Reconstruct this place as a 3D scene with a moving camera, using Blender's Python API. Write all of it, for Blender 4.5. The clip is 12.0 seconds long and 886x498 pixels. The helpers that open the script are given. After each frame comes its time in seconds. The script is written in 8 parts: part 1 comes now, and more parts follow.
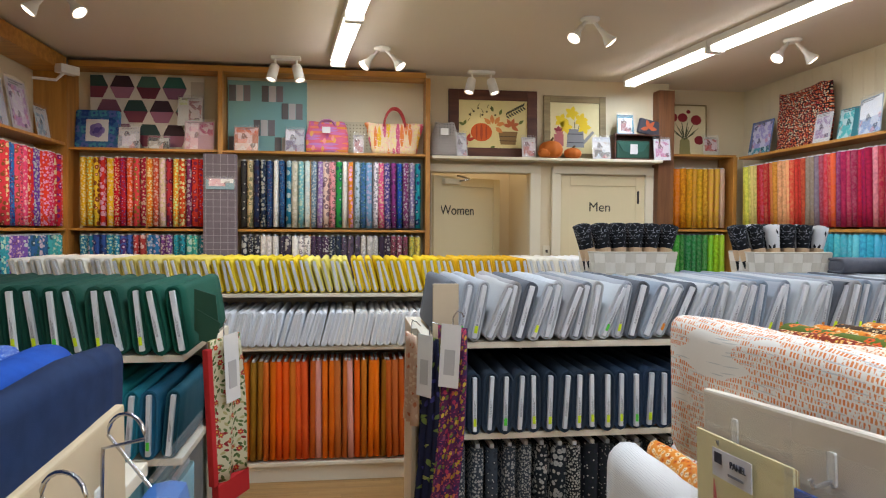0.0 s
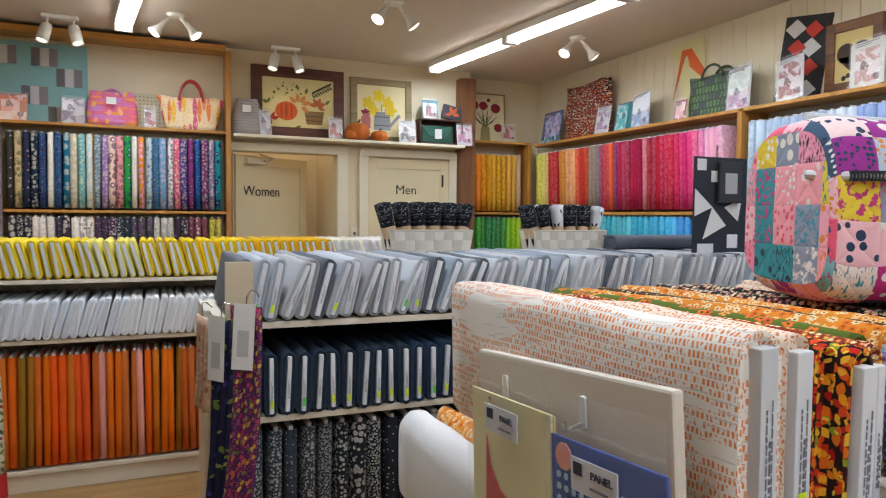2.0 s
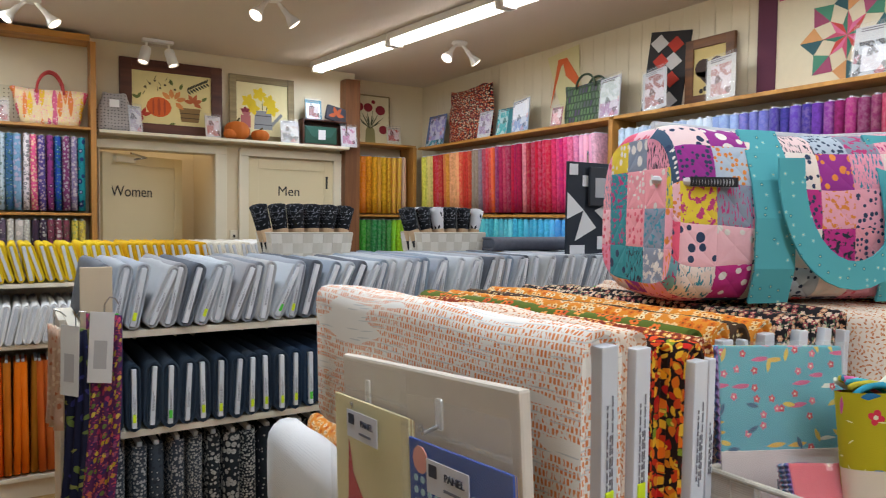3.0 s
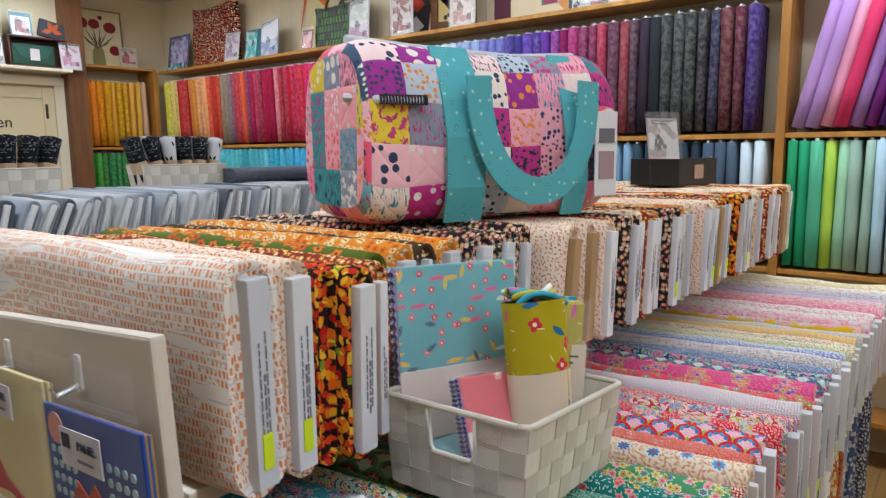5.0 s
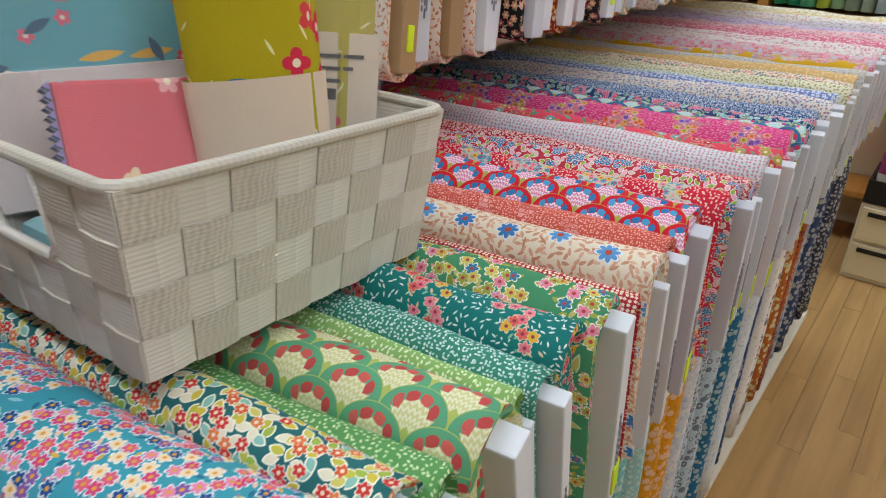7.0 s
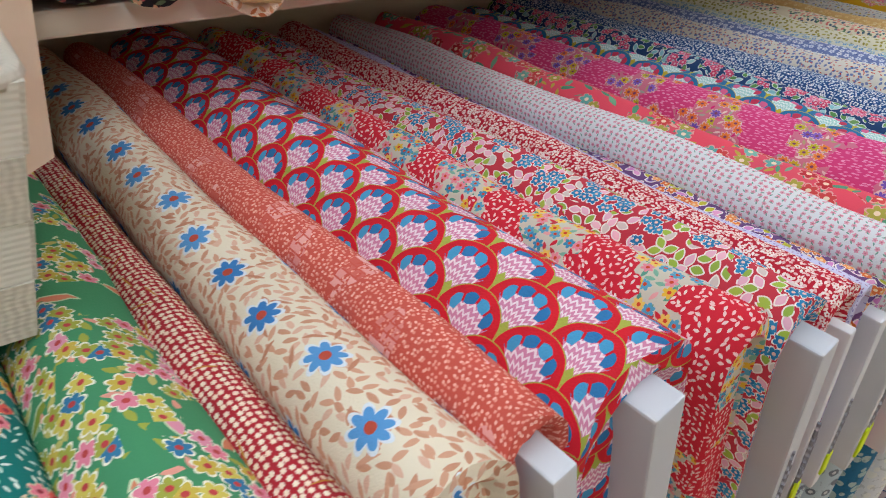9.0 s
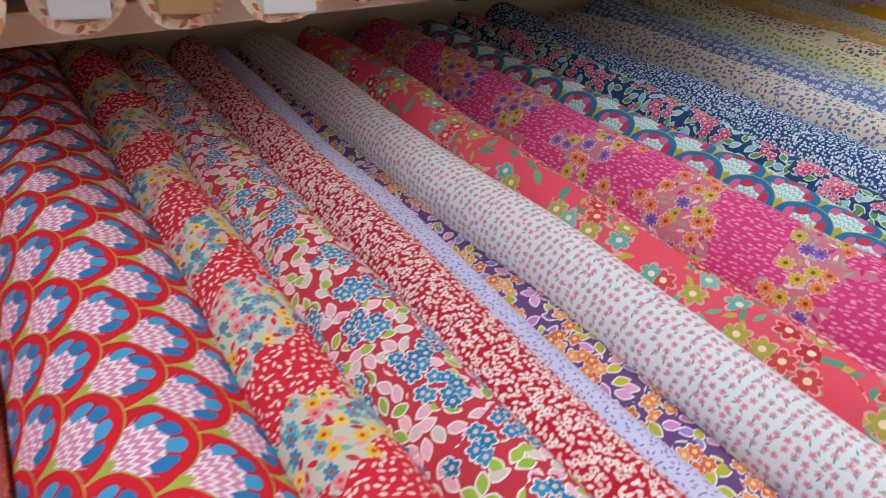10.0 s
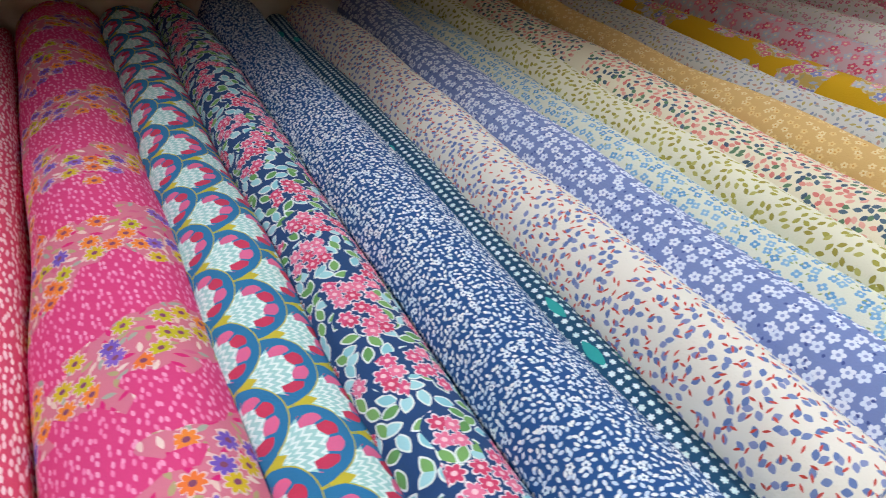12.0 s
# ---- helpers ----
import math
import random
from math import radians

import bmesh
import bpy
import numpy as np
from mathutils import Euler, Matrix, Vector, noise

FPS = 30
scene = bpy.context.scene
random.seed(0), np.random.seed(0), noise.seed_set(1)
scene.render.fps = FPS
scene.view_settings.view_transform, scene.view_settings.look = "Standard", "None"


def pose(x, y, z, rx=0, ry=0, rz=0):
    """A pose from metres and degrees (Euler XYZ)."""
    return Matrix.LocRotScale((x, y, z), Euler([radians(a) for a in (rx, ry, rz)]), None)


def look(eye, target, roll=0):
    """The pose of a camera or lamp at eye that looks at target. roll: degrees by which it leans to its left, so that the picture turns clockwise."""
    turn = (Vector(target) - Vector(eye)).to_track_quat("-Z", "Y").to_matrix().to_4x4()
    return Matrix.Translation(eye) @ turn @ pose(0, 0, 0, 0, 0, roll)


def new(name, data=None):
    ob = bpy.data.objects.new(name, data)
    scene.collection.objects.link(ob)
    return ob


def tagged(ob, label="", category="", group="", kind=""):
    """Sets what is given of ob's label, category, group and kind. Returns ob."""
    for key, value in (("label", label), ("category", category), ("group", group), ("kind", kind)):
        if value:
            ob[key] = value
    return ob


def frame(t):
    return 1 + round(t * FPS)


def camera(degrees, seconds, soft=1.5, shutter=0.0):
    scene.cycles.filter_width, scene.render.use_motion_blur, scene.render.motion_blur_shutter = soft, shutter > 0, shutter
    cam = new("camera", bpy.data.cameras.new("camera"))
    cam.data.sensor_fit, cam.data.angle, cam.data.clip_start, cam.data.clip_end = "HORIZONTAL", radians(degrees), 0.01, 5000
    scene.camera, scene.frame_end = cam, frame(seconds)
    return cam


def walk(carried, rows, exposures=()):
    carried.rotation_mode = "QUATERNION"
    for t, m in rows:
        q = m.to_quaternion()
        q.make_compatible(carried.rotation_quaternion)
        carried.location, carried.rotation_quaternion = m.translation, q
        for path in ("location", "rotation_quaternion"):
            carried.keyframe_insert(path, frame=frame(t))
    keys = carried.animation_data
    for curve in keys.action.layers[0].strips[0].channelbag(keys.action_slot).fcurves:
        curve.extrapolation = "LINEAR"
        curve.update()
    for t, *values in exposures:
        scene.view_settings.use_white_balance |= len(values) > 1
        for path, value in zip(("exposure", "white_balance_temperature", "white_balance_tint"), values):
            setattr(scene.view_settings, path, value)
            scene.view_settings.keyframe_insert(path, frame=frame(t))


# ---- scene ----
cam = camera(65.7, 12.0, soft=1.05, shutter=0.2)
PATH = [
    (0, (0.126, 0.232, 1.478), (0.387, 2.214, 1.42), 0.4),
    (0.5, (0.13, 0.228, 1.47), (0.498, 2.193, 1.397), 0.3),
    (1, (0.139, 0.226, 1.463), (0.63, 2.163, 1.378), 0.5),
    (1.5, (0.157, 0.237, 1.45), (0.791, 2.131, 1.358), 0.5),
    (2, (0.178, 0.238, 1.449), (0.96, 2.077, 1.353), 0.6),
    (2.5, (0.196, 0.233, 1.45), (1.12, 2.005, 1.358), 0.7),
    (3, (0.219, 0.229, 1.45), (1.285, 1.919, 1.364), 0.7),
    (3.2, (0.229, 0.231, 1.448), (1.348, 1.886, 1.365), 0.7),
    (4.8, (0.335, 0.202, 1.45), (1.839, 1.5, 1.213), -0.5),
    (5, (0.364, 0.199, 1.438), (1.897, 1.451, 1.152), -0.6),
    (5.5, (0.465, 0.197, 1.398), (2.034, 1.353, 0.95), -0.5),
    (6, (0.573, 0.193, 1.339), (2.127, 1.283, 0.71), -0.1),
    (6.5, (0.676, 0.224, 1.295), (2.18, 1.274, 0.499), 0.2),
    (6.7, (0.725, 0.251, 1.285), (2.193, 1.3, 0.422), 0.5),
    (8.3, (1.077, 0.306, 1.236), (2.175, 1.594, 0.171), 1.6),
    (8.5, (1.103, 0.297, 1.233), (2.154, 1.615, 0.156), 1.6),
    (9, (1.172, 0.302, 1.219), (2.092, 1.692, 0.114), 1.7),
    (9.5, (1.274, 0.341, 1.207), (2.086, 1.775, 0.073), 1.5),
    (10, (1.367, 0.382, 1.209), (2.119, 1.839, 0.064), 1.7),
    (10.5, (1.459, 0.397, 1.207), (2.163, 1.874, 0.056), 2.1),
    (11, (1.561, 0.392, 1.195), (2.225, 1.884, 0.041), 2.6),
    (11.5, (1.648, 0.368, 1.193), (2.27, 1.877, 0.037), 2.9),
    (12, (1.714, 0.35, 1.186), (2.298, 1.874, 0.03), 2.8),
]
walk(cam, [(t, look(eye, target, roll)) for t, eye, target, roll in PATH], exposures=[(0, 0.2), (2, 0.12), (4.8, 0.02), (9, 0.0), (10.2, 0.08), (11, 0.28), (12, 0.22)])

# ---- world and lights ----
world = bpy.data.worlds.new("world")
scene.world = world
world.use_nodes = True
world.node_tree.nodes["Background"].inputs[0].default_value = (0.9, 0.95, 1.0, 1)
world.node_tree.nodes["Background"].inputs[1].default_value = 0.05

CEIL = 2.88
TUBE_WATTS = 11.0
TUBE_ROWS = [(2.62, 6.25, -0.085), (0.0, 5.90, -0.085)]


def area_lamp(name, m, sx, sy, watts, colour):
    data = bpy.data.lights.new(name, "AREA")
    data.shape, data.size, data.size_y, data.energy, data.color = "RECTANGLE", sx, sy, watts, colour
    ob = new(name, data)
    ob.matrix_world = m
    return ob


# ---- materials ----
def C(h):
    """Linear colour from a hex code."""
    v = [int(h[i:i + 2], 16) / 255 for i in (0, 2, 4)]
    return tuple(x / 12.92 if x <= 0.04045 else ((x + 0.055) / 1.055) ** 2.4 for x in v) + (1.0,)


class Tree:
    """A thin wrapper for building node materials."""

    def __init__(self, name, rough=0.8, metal=0.0):
        self.mat = bpy.data.materials.new(name)
        self.mat.use_nodes = True
        self.nt = self.mat.node_tree
        self.bsdf = self.nt.nodes["Principled BSDF"]
        self.bsdf.inputs["Roughness"].default_value = rough
        self.bsdf.inputs["Metallic"].default_value = metal

    def put(self, sock, v):
        if isinstance(v, bpy.types.NodeSocket):
            self.nt.links.new(v, sock)
        elif isinstance(v, (int, float)):
            sock.default_value = v
        elif sock.type == "VECTOR":
            sock.default_value = tuple(v)[:3]
        else:
            sock.default_value = tuple(v)

    def math(self, op, a, b=0.0, c=0.0):
        n = self.nt.nodes.new("ShaderNodeMath")
        n.operation = op
        for s, v in zip(n.inputs, (a, b, c)):
            self.put(s, v)
        return n.outputs[0]

    def vec(self, op, a, b=(0, 0, 0)):
        n = self.nt.nodes.new("ShaderNodeVectorMath")
        n.operation = op
        self.put(n.inputs[0], a)
        if op == "SCALE":
            self.put(n.inputs[3], b)
        else:
            self.put(n.inputs[1], b)
        return n.outputs[1] if op in ("LENGTH", "DISTANCE", "DOT_PRODUCT") else n.outputs[0]

    def mix(self, f, a, b, kind="MIX"):
        n = self.nt.nodes.new("ShaderNodeMix")
        n.data_type, n.blend_type = "RGBA", kind
        self.put(n.inputs[0], f)
        self.put(n.inputs[6], a)
        self.put(n.inputs[7], b)
        return n.outputs[2]

    def xyz(self, v):
        n = self.nt.nodes.new("ShaderNodeSeparateXYZ")
        self.put(n.inputs[0], v)
        return n.outputs[0], n.outputs[1], n.outputs[2]

    def join(self, x, y, z=0.0):
        n = self.nt.nodes.new("ShaderNodeCombineXYZ")
        for s, v in zip(n.inputs, (x, y, z)):
            self.put(s, v)
        return n.outputs[0]

    def uv(self):
        return self.nt.nodes.new("ShaderNodeUVMap").outputs[0]

    def obj(self):
        return self.nt.nodes.new("ShaderNodeTexCoord").outputs["Object"]

    def info(self):
        return self.nt.nodes.new("ShaderNodeObjectInfo").outputs

    def noise(self, v, scale, detail=3.0, rough=0.55, dims="3D"):
        n = self.nt.nodes.new("ShaderNodeTexNoise")
        n.noise_dimensions = dims
        self.put(n.inputs["Vector"], v)
        n.inputs["Scale"].default_value = scale
        n.inputs["Detail"].default_value = detail
        n.inputs["Roughness"].default_value = rough
        return n.outputs[0]

    def voronoi(self, v, rand=1.0, feature="F1"):
        n = self.nt.nodes.new("ShaderNodeTexVoronoi")
        n.voronoi_dimensions, n.feature = "2D", feature
        self.put(n.inputs["Vector"], v)
        n.inputs["Scale"].default_value = 1.0
        n.inputs["Randomness"].default_value = rand
        return n.outputs

    def ramp(self, f, stops, mode="CONSTANT"):
        n = self.nt.nodes.new("ShaderNodeValToRGB")
        n.color_ramp.interpolation = mode
        el = n.color_ramp.elements
        while len(el) < len(stops):
            el.new(0.5)
        for e, (p, c) in zip(el, stops):
            e.position, e.color = p, c
        self.put(n.inputs[0], f)
        return n.outputs[0]

    def pick(self, f, colours):
        return self.ramp(f, [(i / len(colours), C(c)) for i, c in enumerate(colours)])

    def bump(self, h, strength=0.3, dist=0.002):
        n = self.nt.nodes.new("ShaderNodeBump")
        n.inputs["Strength"].default_value = strength
        n.inputs["Distance"].default_value = dist
        self.put(n.inputs["Height"], h)
        self.nt.links.new(n.outputs[0], self.bsdf.inputs["Normal"])

    def done(self, colour):
        self.put(self.bsdf.inputs["Base Color"], colour)
        return self.mat


def weave(t, uv):
    """Fine thread relief and slight creases."""
    w = t.noise(t.vec("MULTIPLY", uv, (900.0, 900.0, 900.0)), 1.0, 1.0)
    c = t.noise(uv, 14.0, 2.0)
    t.bump(t.math("ADD", t.math("MULTIPLY", w, 0.25), c), 0.35, 0.004)


def cells(t, uv, scale, rand, seed):
    """Local place in a random cell, its radius, angle and three random values."""
    sx, sy = scale if isinstance(scale, tuple) else (scale, scale)
    v = t.vec("ADD", t.vec("MULTIPLY", uv, (sx, sy, 0)), (seed * 3.7, seed * 1.9, 0))
    o = t.voronoi(v, rand)
    d = t.vec("SUBTRACT", v, o["Position"])
    x, y, _ = t.xyz(d)
    rr, gg, bb = t.xyz(o["Color"])
    return x, y, rr, gg, bb


def petals(t, base, uv, scale, size, n, colours, eye="ffe9a0", rand=0.75, keep=1.0, seed=1.0, edge=None):
    x, y, ra, rb, rc = cells(t, uv, scale, rand, seed)
    r = t.math("SQRT", t.math("ADD", t.math("MULTIPLY", x, x), t.math("MULTIPLY", y, y)))
    th = t.math("ARCTAN2", y, x)
    wave = t.math("ABSOLUTE", t.math("COSINE", t.math("MULTIPLY_ADD", th, n / 2, t.math("MULTIPLY", rb, 6.0))))
    lim = t.math("MULTIPLY", t.math("MULTIPLY_ADD", wave, 0.42, 0.62), size)
    on = t.math("LESS_THAN", rc, keep)
    col = base
    if edge:
        col = t.mix(t.math("MULTIPLY", on, t.math("LESS_THAN", r, t.math("MULTIPLY", lim, 1.22))), col, C(edge))
    col = t.mix(t.math("MULTIPLY", on, t.math("LESS_THAN", r, lim)), col, t.pick(ra, colours))
    return t.mix(t.math("MULTIPLY", on, t.math("LESS_THAN", r, size * 0.3)), col, C(eye))


def leaves(t, base, uv, scale, a, b, colours, rand=0.8, keep=1.0, seed=2.0, edge=None, turn=6.28):
    x, y, ra, rb, rc = cells(t, uv, scale, rand, seed)
    ang = t.math("MULTIPLY", rb, turn)
    cs, sn = t.math("COSINE", ang), t.math("SINE", ang)
    lx = t.math("ADD", t.math("MULTIPLY", x, cs), t.math("MULTIPLY", y, sn))
    ly = t.math("SUBTRACT", t.math("MULTIPLY", y, cs), t.math("MULTIPLY", x, sn))
    q = t.math("ADD", t.math("POWER", t.math("ABSOLUTE", t.math("DIVIDE", lx, a)), 1.6), t.math("POWER", t.math("ABSOLUTE", t.math("DIVIDE", ly, b)), 1.3))
    on = t.math("LESS_THAN", rc, keep)
    col = base
    if edge:
        col = t.mix(t.math("MULTIPLY", on, t.math("LESS_THAN", q, 1.5)), col, C(edge))
    return t.mix(t.math("MULTIPLY", on, t.math("LESS_THAN", q, 1.0)), col, t.pick(ra, colours))


def scales(t, uv, size, ground, rim, inner, zig, stem, deep):
    """Overlapping fans in offset rows."""
    u, v, _ = t.xyz(uv)
    x, y = t.math("DIVIDE", u, size), t.math("DIVIDE", t.math("SUBTRACT", 40.0, v), size * 0.92)
    row = t.math("FLOOR", t.math("MULTIPLY", y, 2.0))
    off = t.math("MULTIPLY", t.math("MODULO", t.math("ABSOLUTE", row), 2.0), 0.5)
    yy = t.math("SUBTRACT", y, t.math("MULTIPLY", row, 0.5))
    x1 = t.math("SUBTRACT", t.math("FRACT", t.math("ADD", x, off)), 0.5)
    x2 = t.math("SUBTRACT", t.math("FRACT", t.math("ADD", t.math("ADD", x, off), 0.5)), 0.5)
    d1 = t.math("SQRT", t.math("ADD", t.math("MULTIPLY", x1, x1), t.math("MULTIPLY", yy, yy)))
    y2 = t.math("SUBTRACT", yy, 0.5)
    d2 = t.math("SQRT", t.math("ADD", t.math("MULTIPLY", x2, x2), t.math("MULTIPLY", y2, y2)))
    front = t.math("LESS_THAN", d1, 0.5)

    def sel(a, b):
        return t.math("ADD", t.math("MULTIPLY", front, a), t.math("MULTIPLY", t.math("SUBTRACT", 1.0, front), b))
    r, lx, ly = sel(d1, d2), sel(x1, x2), sel(yy, y2)
    lz = t.math("ADD", ly, 0.42)
    th = t.math("ARCTAN2", lx, lz)
    rad = t.math("SQRT", t.math("ADD", t.math("MULTIPLY", lx, lx), t.math("MULTIPLY", lz, lz)))
    lobe = t.math("ABSOLUTE", t.math("SINE", t.math("MULTIPLY", th, 10.5)))
    zz = t.math("FRACT", t.math("ADD", t.math("MULTIPLY", rad, 8.0), t.math("MULTIPLY", t.math("PINGPONG", t.math("MULTIPLY", th, 11.0), 1.0), 0.6)))
    col = t.mix(t.math("LESS_THAN", zz, 0.40), C(inner), C(zig))
    edge = t.math("MULTIPLY", t.math("GREATER_THAN", r, t.math("MULTIPLY_ADD", lobe, -0.05, 0.262)), t.math("GREATER_THAN", lz, 0.45))
    col = t.mix(edge, col, C(rim))
    col = t.mix(t.math("MULTIPLY", t.math("MULTIPLY", edge, 0.75), t.math("GREATER_THAN", t.math("SINE", t.math("MULTIPLY", th, 10.5)), 0.0)), col, C(deep))
    col = t.mix(t.math("MULTIPLY", edge, t.math("LESS_THAN", lobe, 0.26)), col, C(ground))
    out = t.math("GREATER_THAN", t.math("MAXIMUM", t.math("SUBTRACT", r, t.math("MULTIPLY_ADD", lobe, 0.045, 0.345)), t.math("SUBTRACT", t.math("ABSOLUTE", th), 0.64)), 0.0)
    col = t.mix(out, col, C(ground))
    line = t.math("MULTIPLY", t.math("GREATER_THAN", r, 0.486), t.math("LESS_THAN", r, 0.502))
    col = t.mix(line, col, C(stem))
    tip = t.math("LESS_THAN", t.math("ADD", t.math("MULTIPLY", t.math("ABSOLUTE", lx), 1.5), t.math("ABSOLUTE", t.math("ADD", ly, 0.30))), 0.13)
    return t.mix(tip, col, C(stem))


def fabric(name, ground, *layers, rough=0.85, fine=2.55):
    """A printed cotton: a ground colour and layers of print, in cloth metres."""
    t = Tree(name, rough)
    cloth = t.uv()
    uv = t.vec("MULTIPLY", cloth, (fine, fine, 0))
    col = C(ground)
    for kind, args in layers:
        if kind == "petals":
            col = petals(t, col, uv, **args)
        elif kind == "leaves":
            col = leaves(t, col, uv, **args)
        elif kind == "scales":
            col = scales(t, uv, **args)
        elif kind == "blocks":
            # bands or bunches of another print, whose borders follow its blossoms
            g = args.get("grain", 44.0)
            o = t.voronoi(t.vec("SCALE", uv, g), 0.9)
            q = t.vec("SCALE", o["Position"], 1.0 / g)
            if "spots" in args:
                o2 = t.voronoi(t.vec("SCALE", q, args["spots"]), 0.7)
                f = t.math("LESS_THAN", o2["Distance"], args["level"])
            else:
                u, v, _ = t.xyz(q)
                wob = t.math("MULTIPLY", t.noise(q, 14.0, 2.0), 6.0)
                f = t.math("GREATER_THAN", t.math("SINE", t.math("ADD", t.math("MULTIPLY", u, args["rate"]), t.math("ADD", wob, t.math("MULTIPLY", v, args.get("skew", 20.0))))), args.get("level", 0.1))
            other = C(args["ground"])
            for k2, a2 in args["layers"]:
                other = petals(t, other, uv, **a2) if k2 == "petals" else leaves(t, other, uv, **a2)
            col = t.mix(f, col, other)
        elif kind == "bars":
            u, v, _ = t.xyz(uv)
            br = t.nt.nodes.new("ShaderNodeTexBrick")
            t.put(br.inputs["Vector"], t.vec("MULTIPLY", uv, (args["rate"], args["rate"], 0)))
            br.inputs["Color1"].default_value, br.inputs["Color2"].default_value, br.inputs["Mortar"].default_value = C(args["c1"]), C(args["c2"]), C(ground)
            br.inputs["Scale"].default_value = 1.0
            br.inputs["Mortar Size"].default_value = args.get("gap", 0.12)
            br.inputs["Bias"].default_value = args.get("bias", 0.0)
            br.inputs["Brick Width"].default_value = args.get("width", 3.0)
            br.inputs["Row Height"].default_value = 1.0
            cx, cy = args.get("clump", (2.2, 1.0))
            k = t.math("GREATER_THAN", t.noise(t.vec("MULTIPLY", uv, (args["rate"] * cx, args["rate"] * cy, 0)), 1.0, 0.0), args.get("cut", 0.45))
            if "clump" in args:
                k = t.math("MULTIPLY", k, t.math("GREATER_THAN", t.noise(t.vec("MULTIPLY", uv, (args["rate"] * 2.0, args["rate"], 0)), 1.0, 0.0), 0.42))
            col = t.mix(k, col, br.outputs[0])
        elif kind == "mottle":
            n = t.noise(uv, args["rate"], 4.0)
            col = t.mix(t.ramp(n, [(0.35, (0, 0, 0, 1)), (0.65, (1, 1, 1, 1))], "LINEAR"), col, C(args["c"]))
    fade = t.noise(cloth, 6.0, 2.0)
    col = t.mix(t.math("MULTIPLY", fade, 0.3), col, (0.7, 0.7, 0.72, 1), "MULTIPLY")
    t.bsdf.inputs["Specular IOR Level"].default_value = 0.2
    weave(t, cloth)
    return t.done(col)


def P(scale, size, n, colours, **k):
    return "petals", dict(scale=scale, size=size, n=n, colours=colours.split(), **k)


def L(scale, a, b, colours, **k):
    return "leaves", dict(scale=scale, a=a, b=b, colours=colours.split(), **k)


def plain(name, colour, rough=0.6, metal=0.0, grain=0.12, rate=8.0, bump=0.15):
    t = Tree(name, rough, metal)
    o = t.obj()
    n = t.noise(o, rate, 4.0)
    f = t.noise(o, rate * 14, 2.0)
    col = t.mix(t.math("MULTIPLY", n, grain * 2), C(colour), tuple(c * 0.62 for c in C(colour)[:3]) + (1,))
    t.bump(t.math("ADD", n, t.math("MULTIPLY", f, 0.5)), bump, 0.002)
    return t.done(col)


def wood(name, light, dark, rough=0.45, axis=0, rate=1.0):
    t = Tree(name, rough)
    o = t.obj()
    s = [22.0 * rate] * 3
    s[axis] = 1.6 * rate
    rnd = t.info()["Random"]
    v = t.vec("ADD", t.vec("MULTIPLY", o, tuple(s)), t.join(t.math("MULTIPLY", rnd, 37.0), t.math("MULTIPLY", rnd, 11.0), 0.0))
    n = t.noise(v, 1.0, 5.0, 0.6)
    m = t.noise(o, 1.3, 2.0)
    col = t.ramp(t.math("MULTIPLY_ADD", m, 0.3, t.math("MULTIPLY", n, 0.8)), [(0.3, C(dark)), (0.75, C(light))], "LINEAR")
    col = t.mix(t.math("MULTIPLY", t.math("SUBTRACT", rnd, 0.5), 0.5), col, C(dark))
    t.bump(n, 0.15, 0.002)
    return t.done(col)


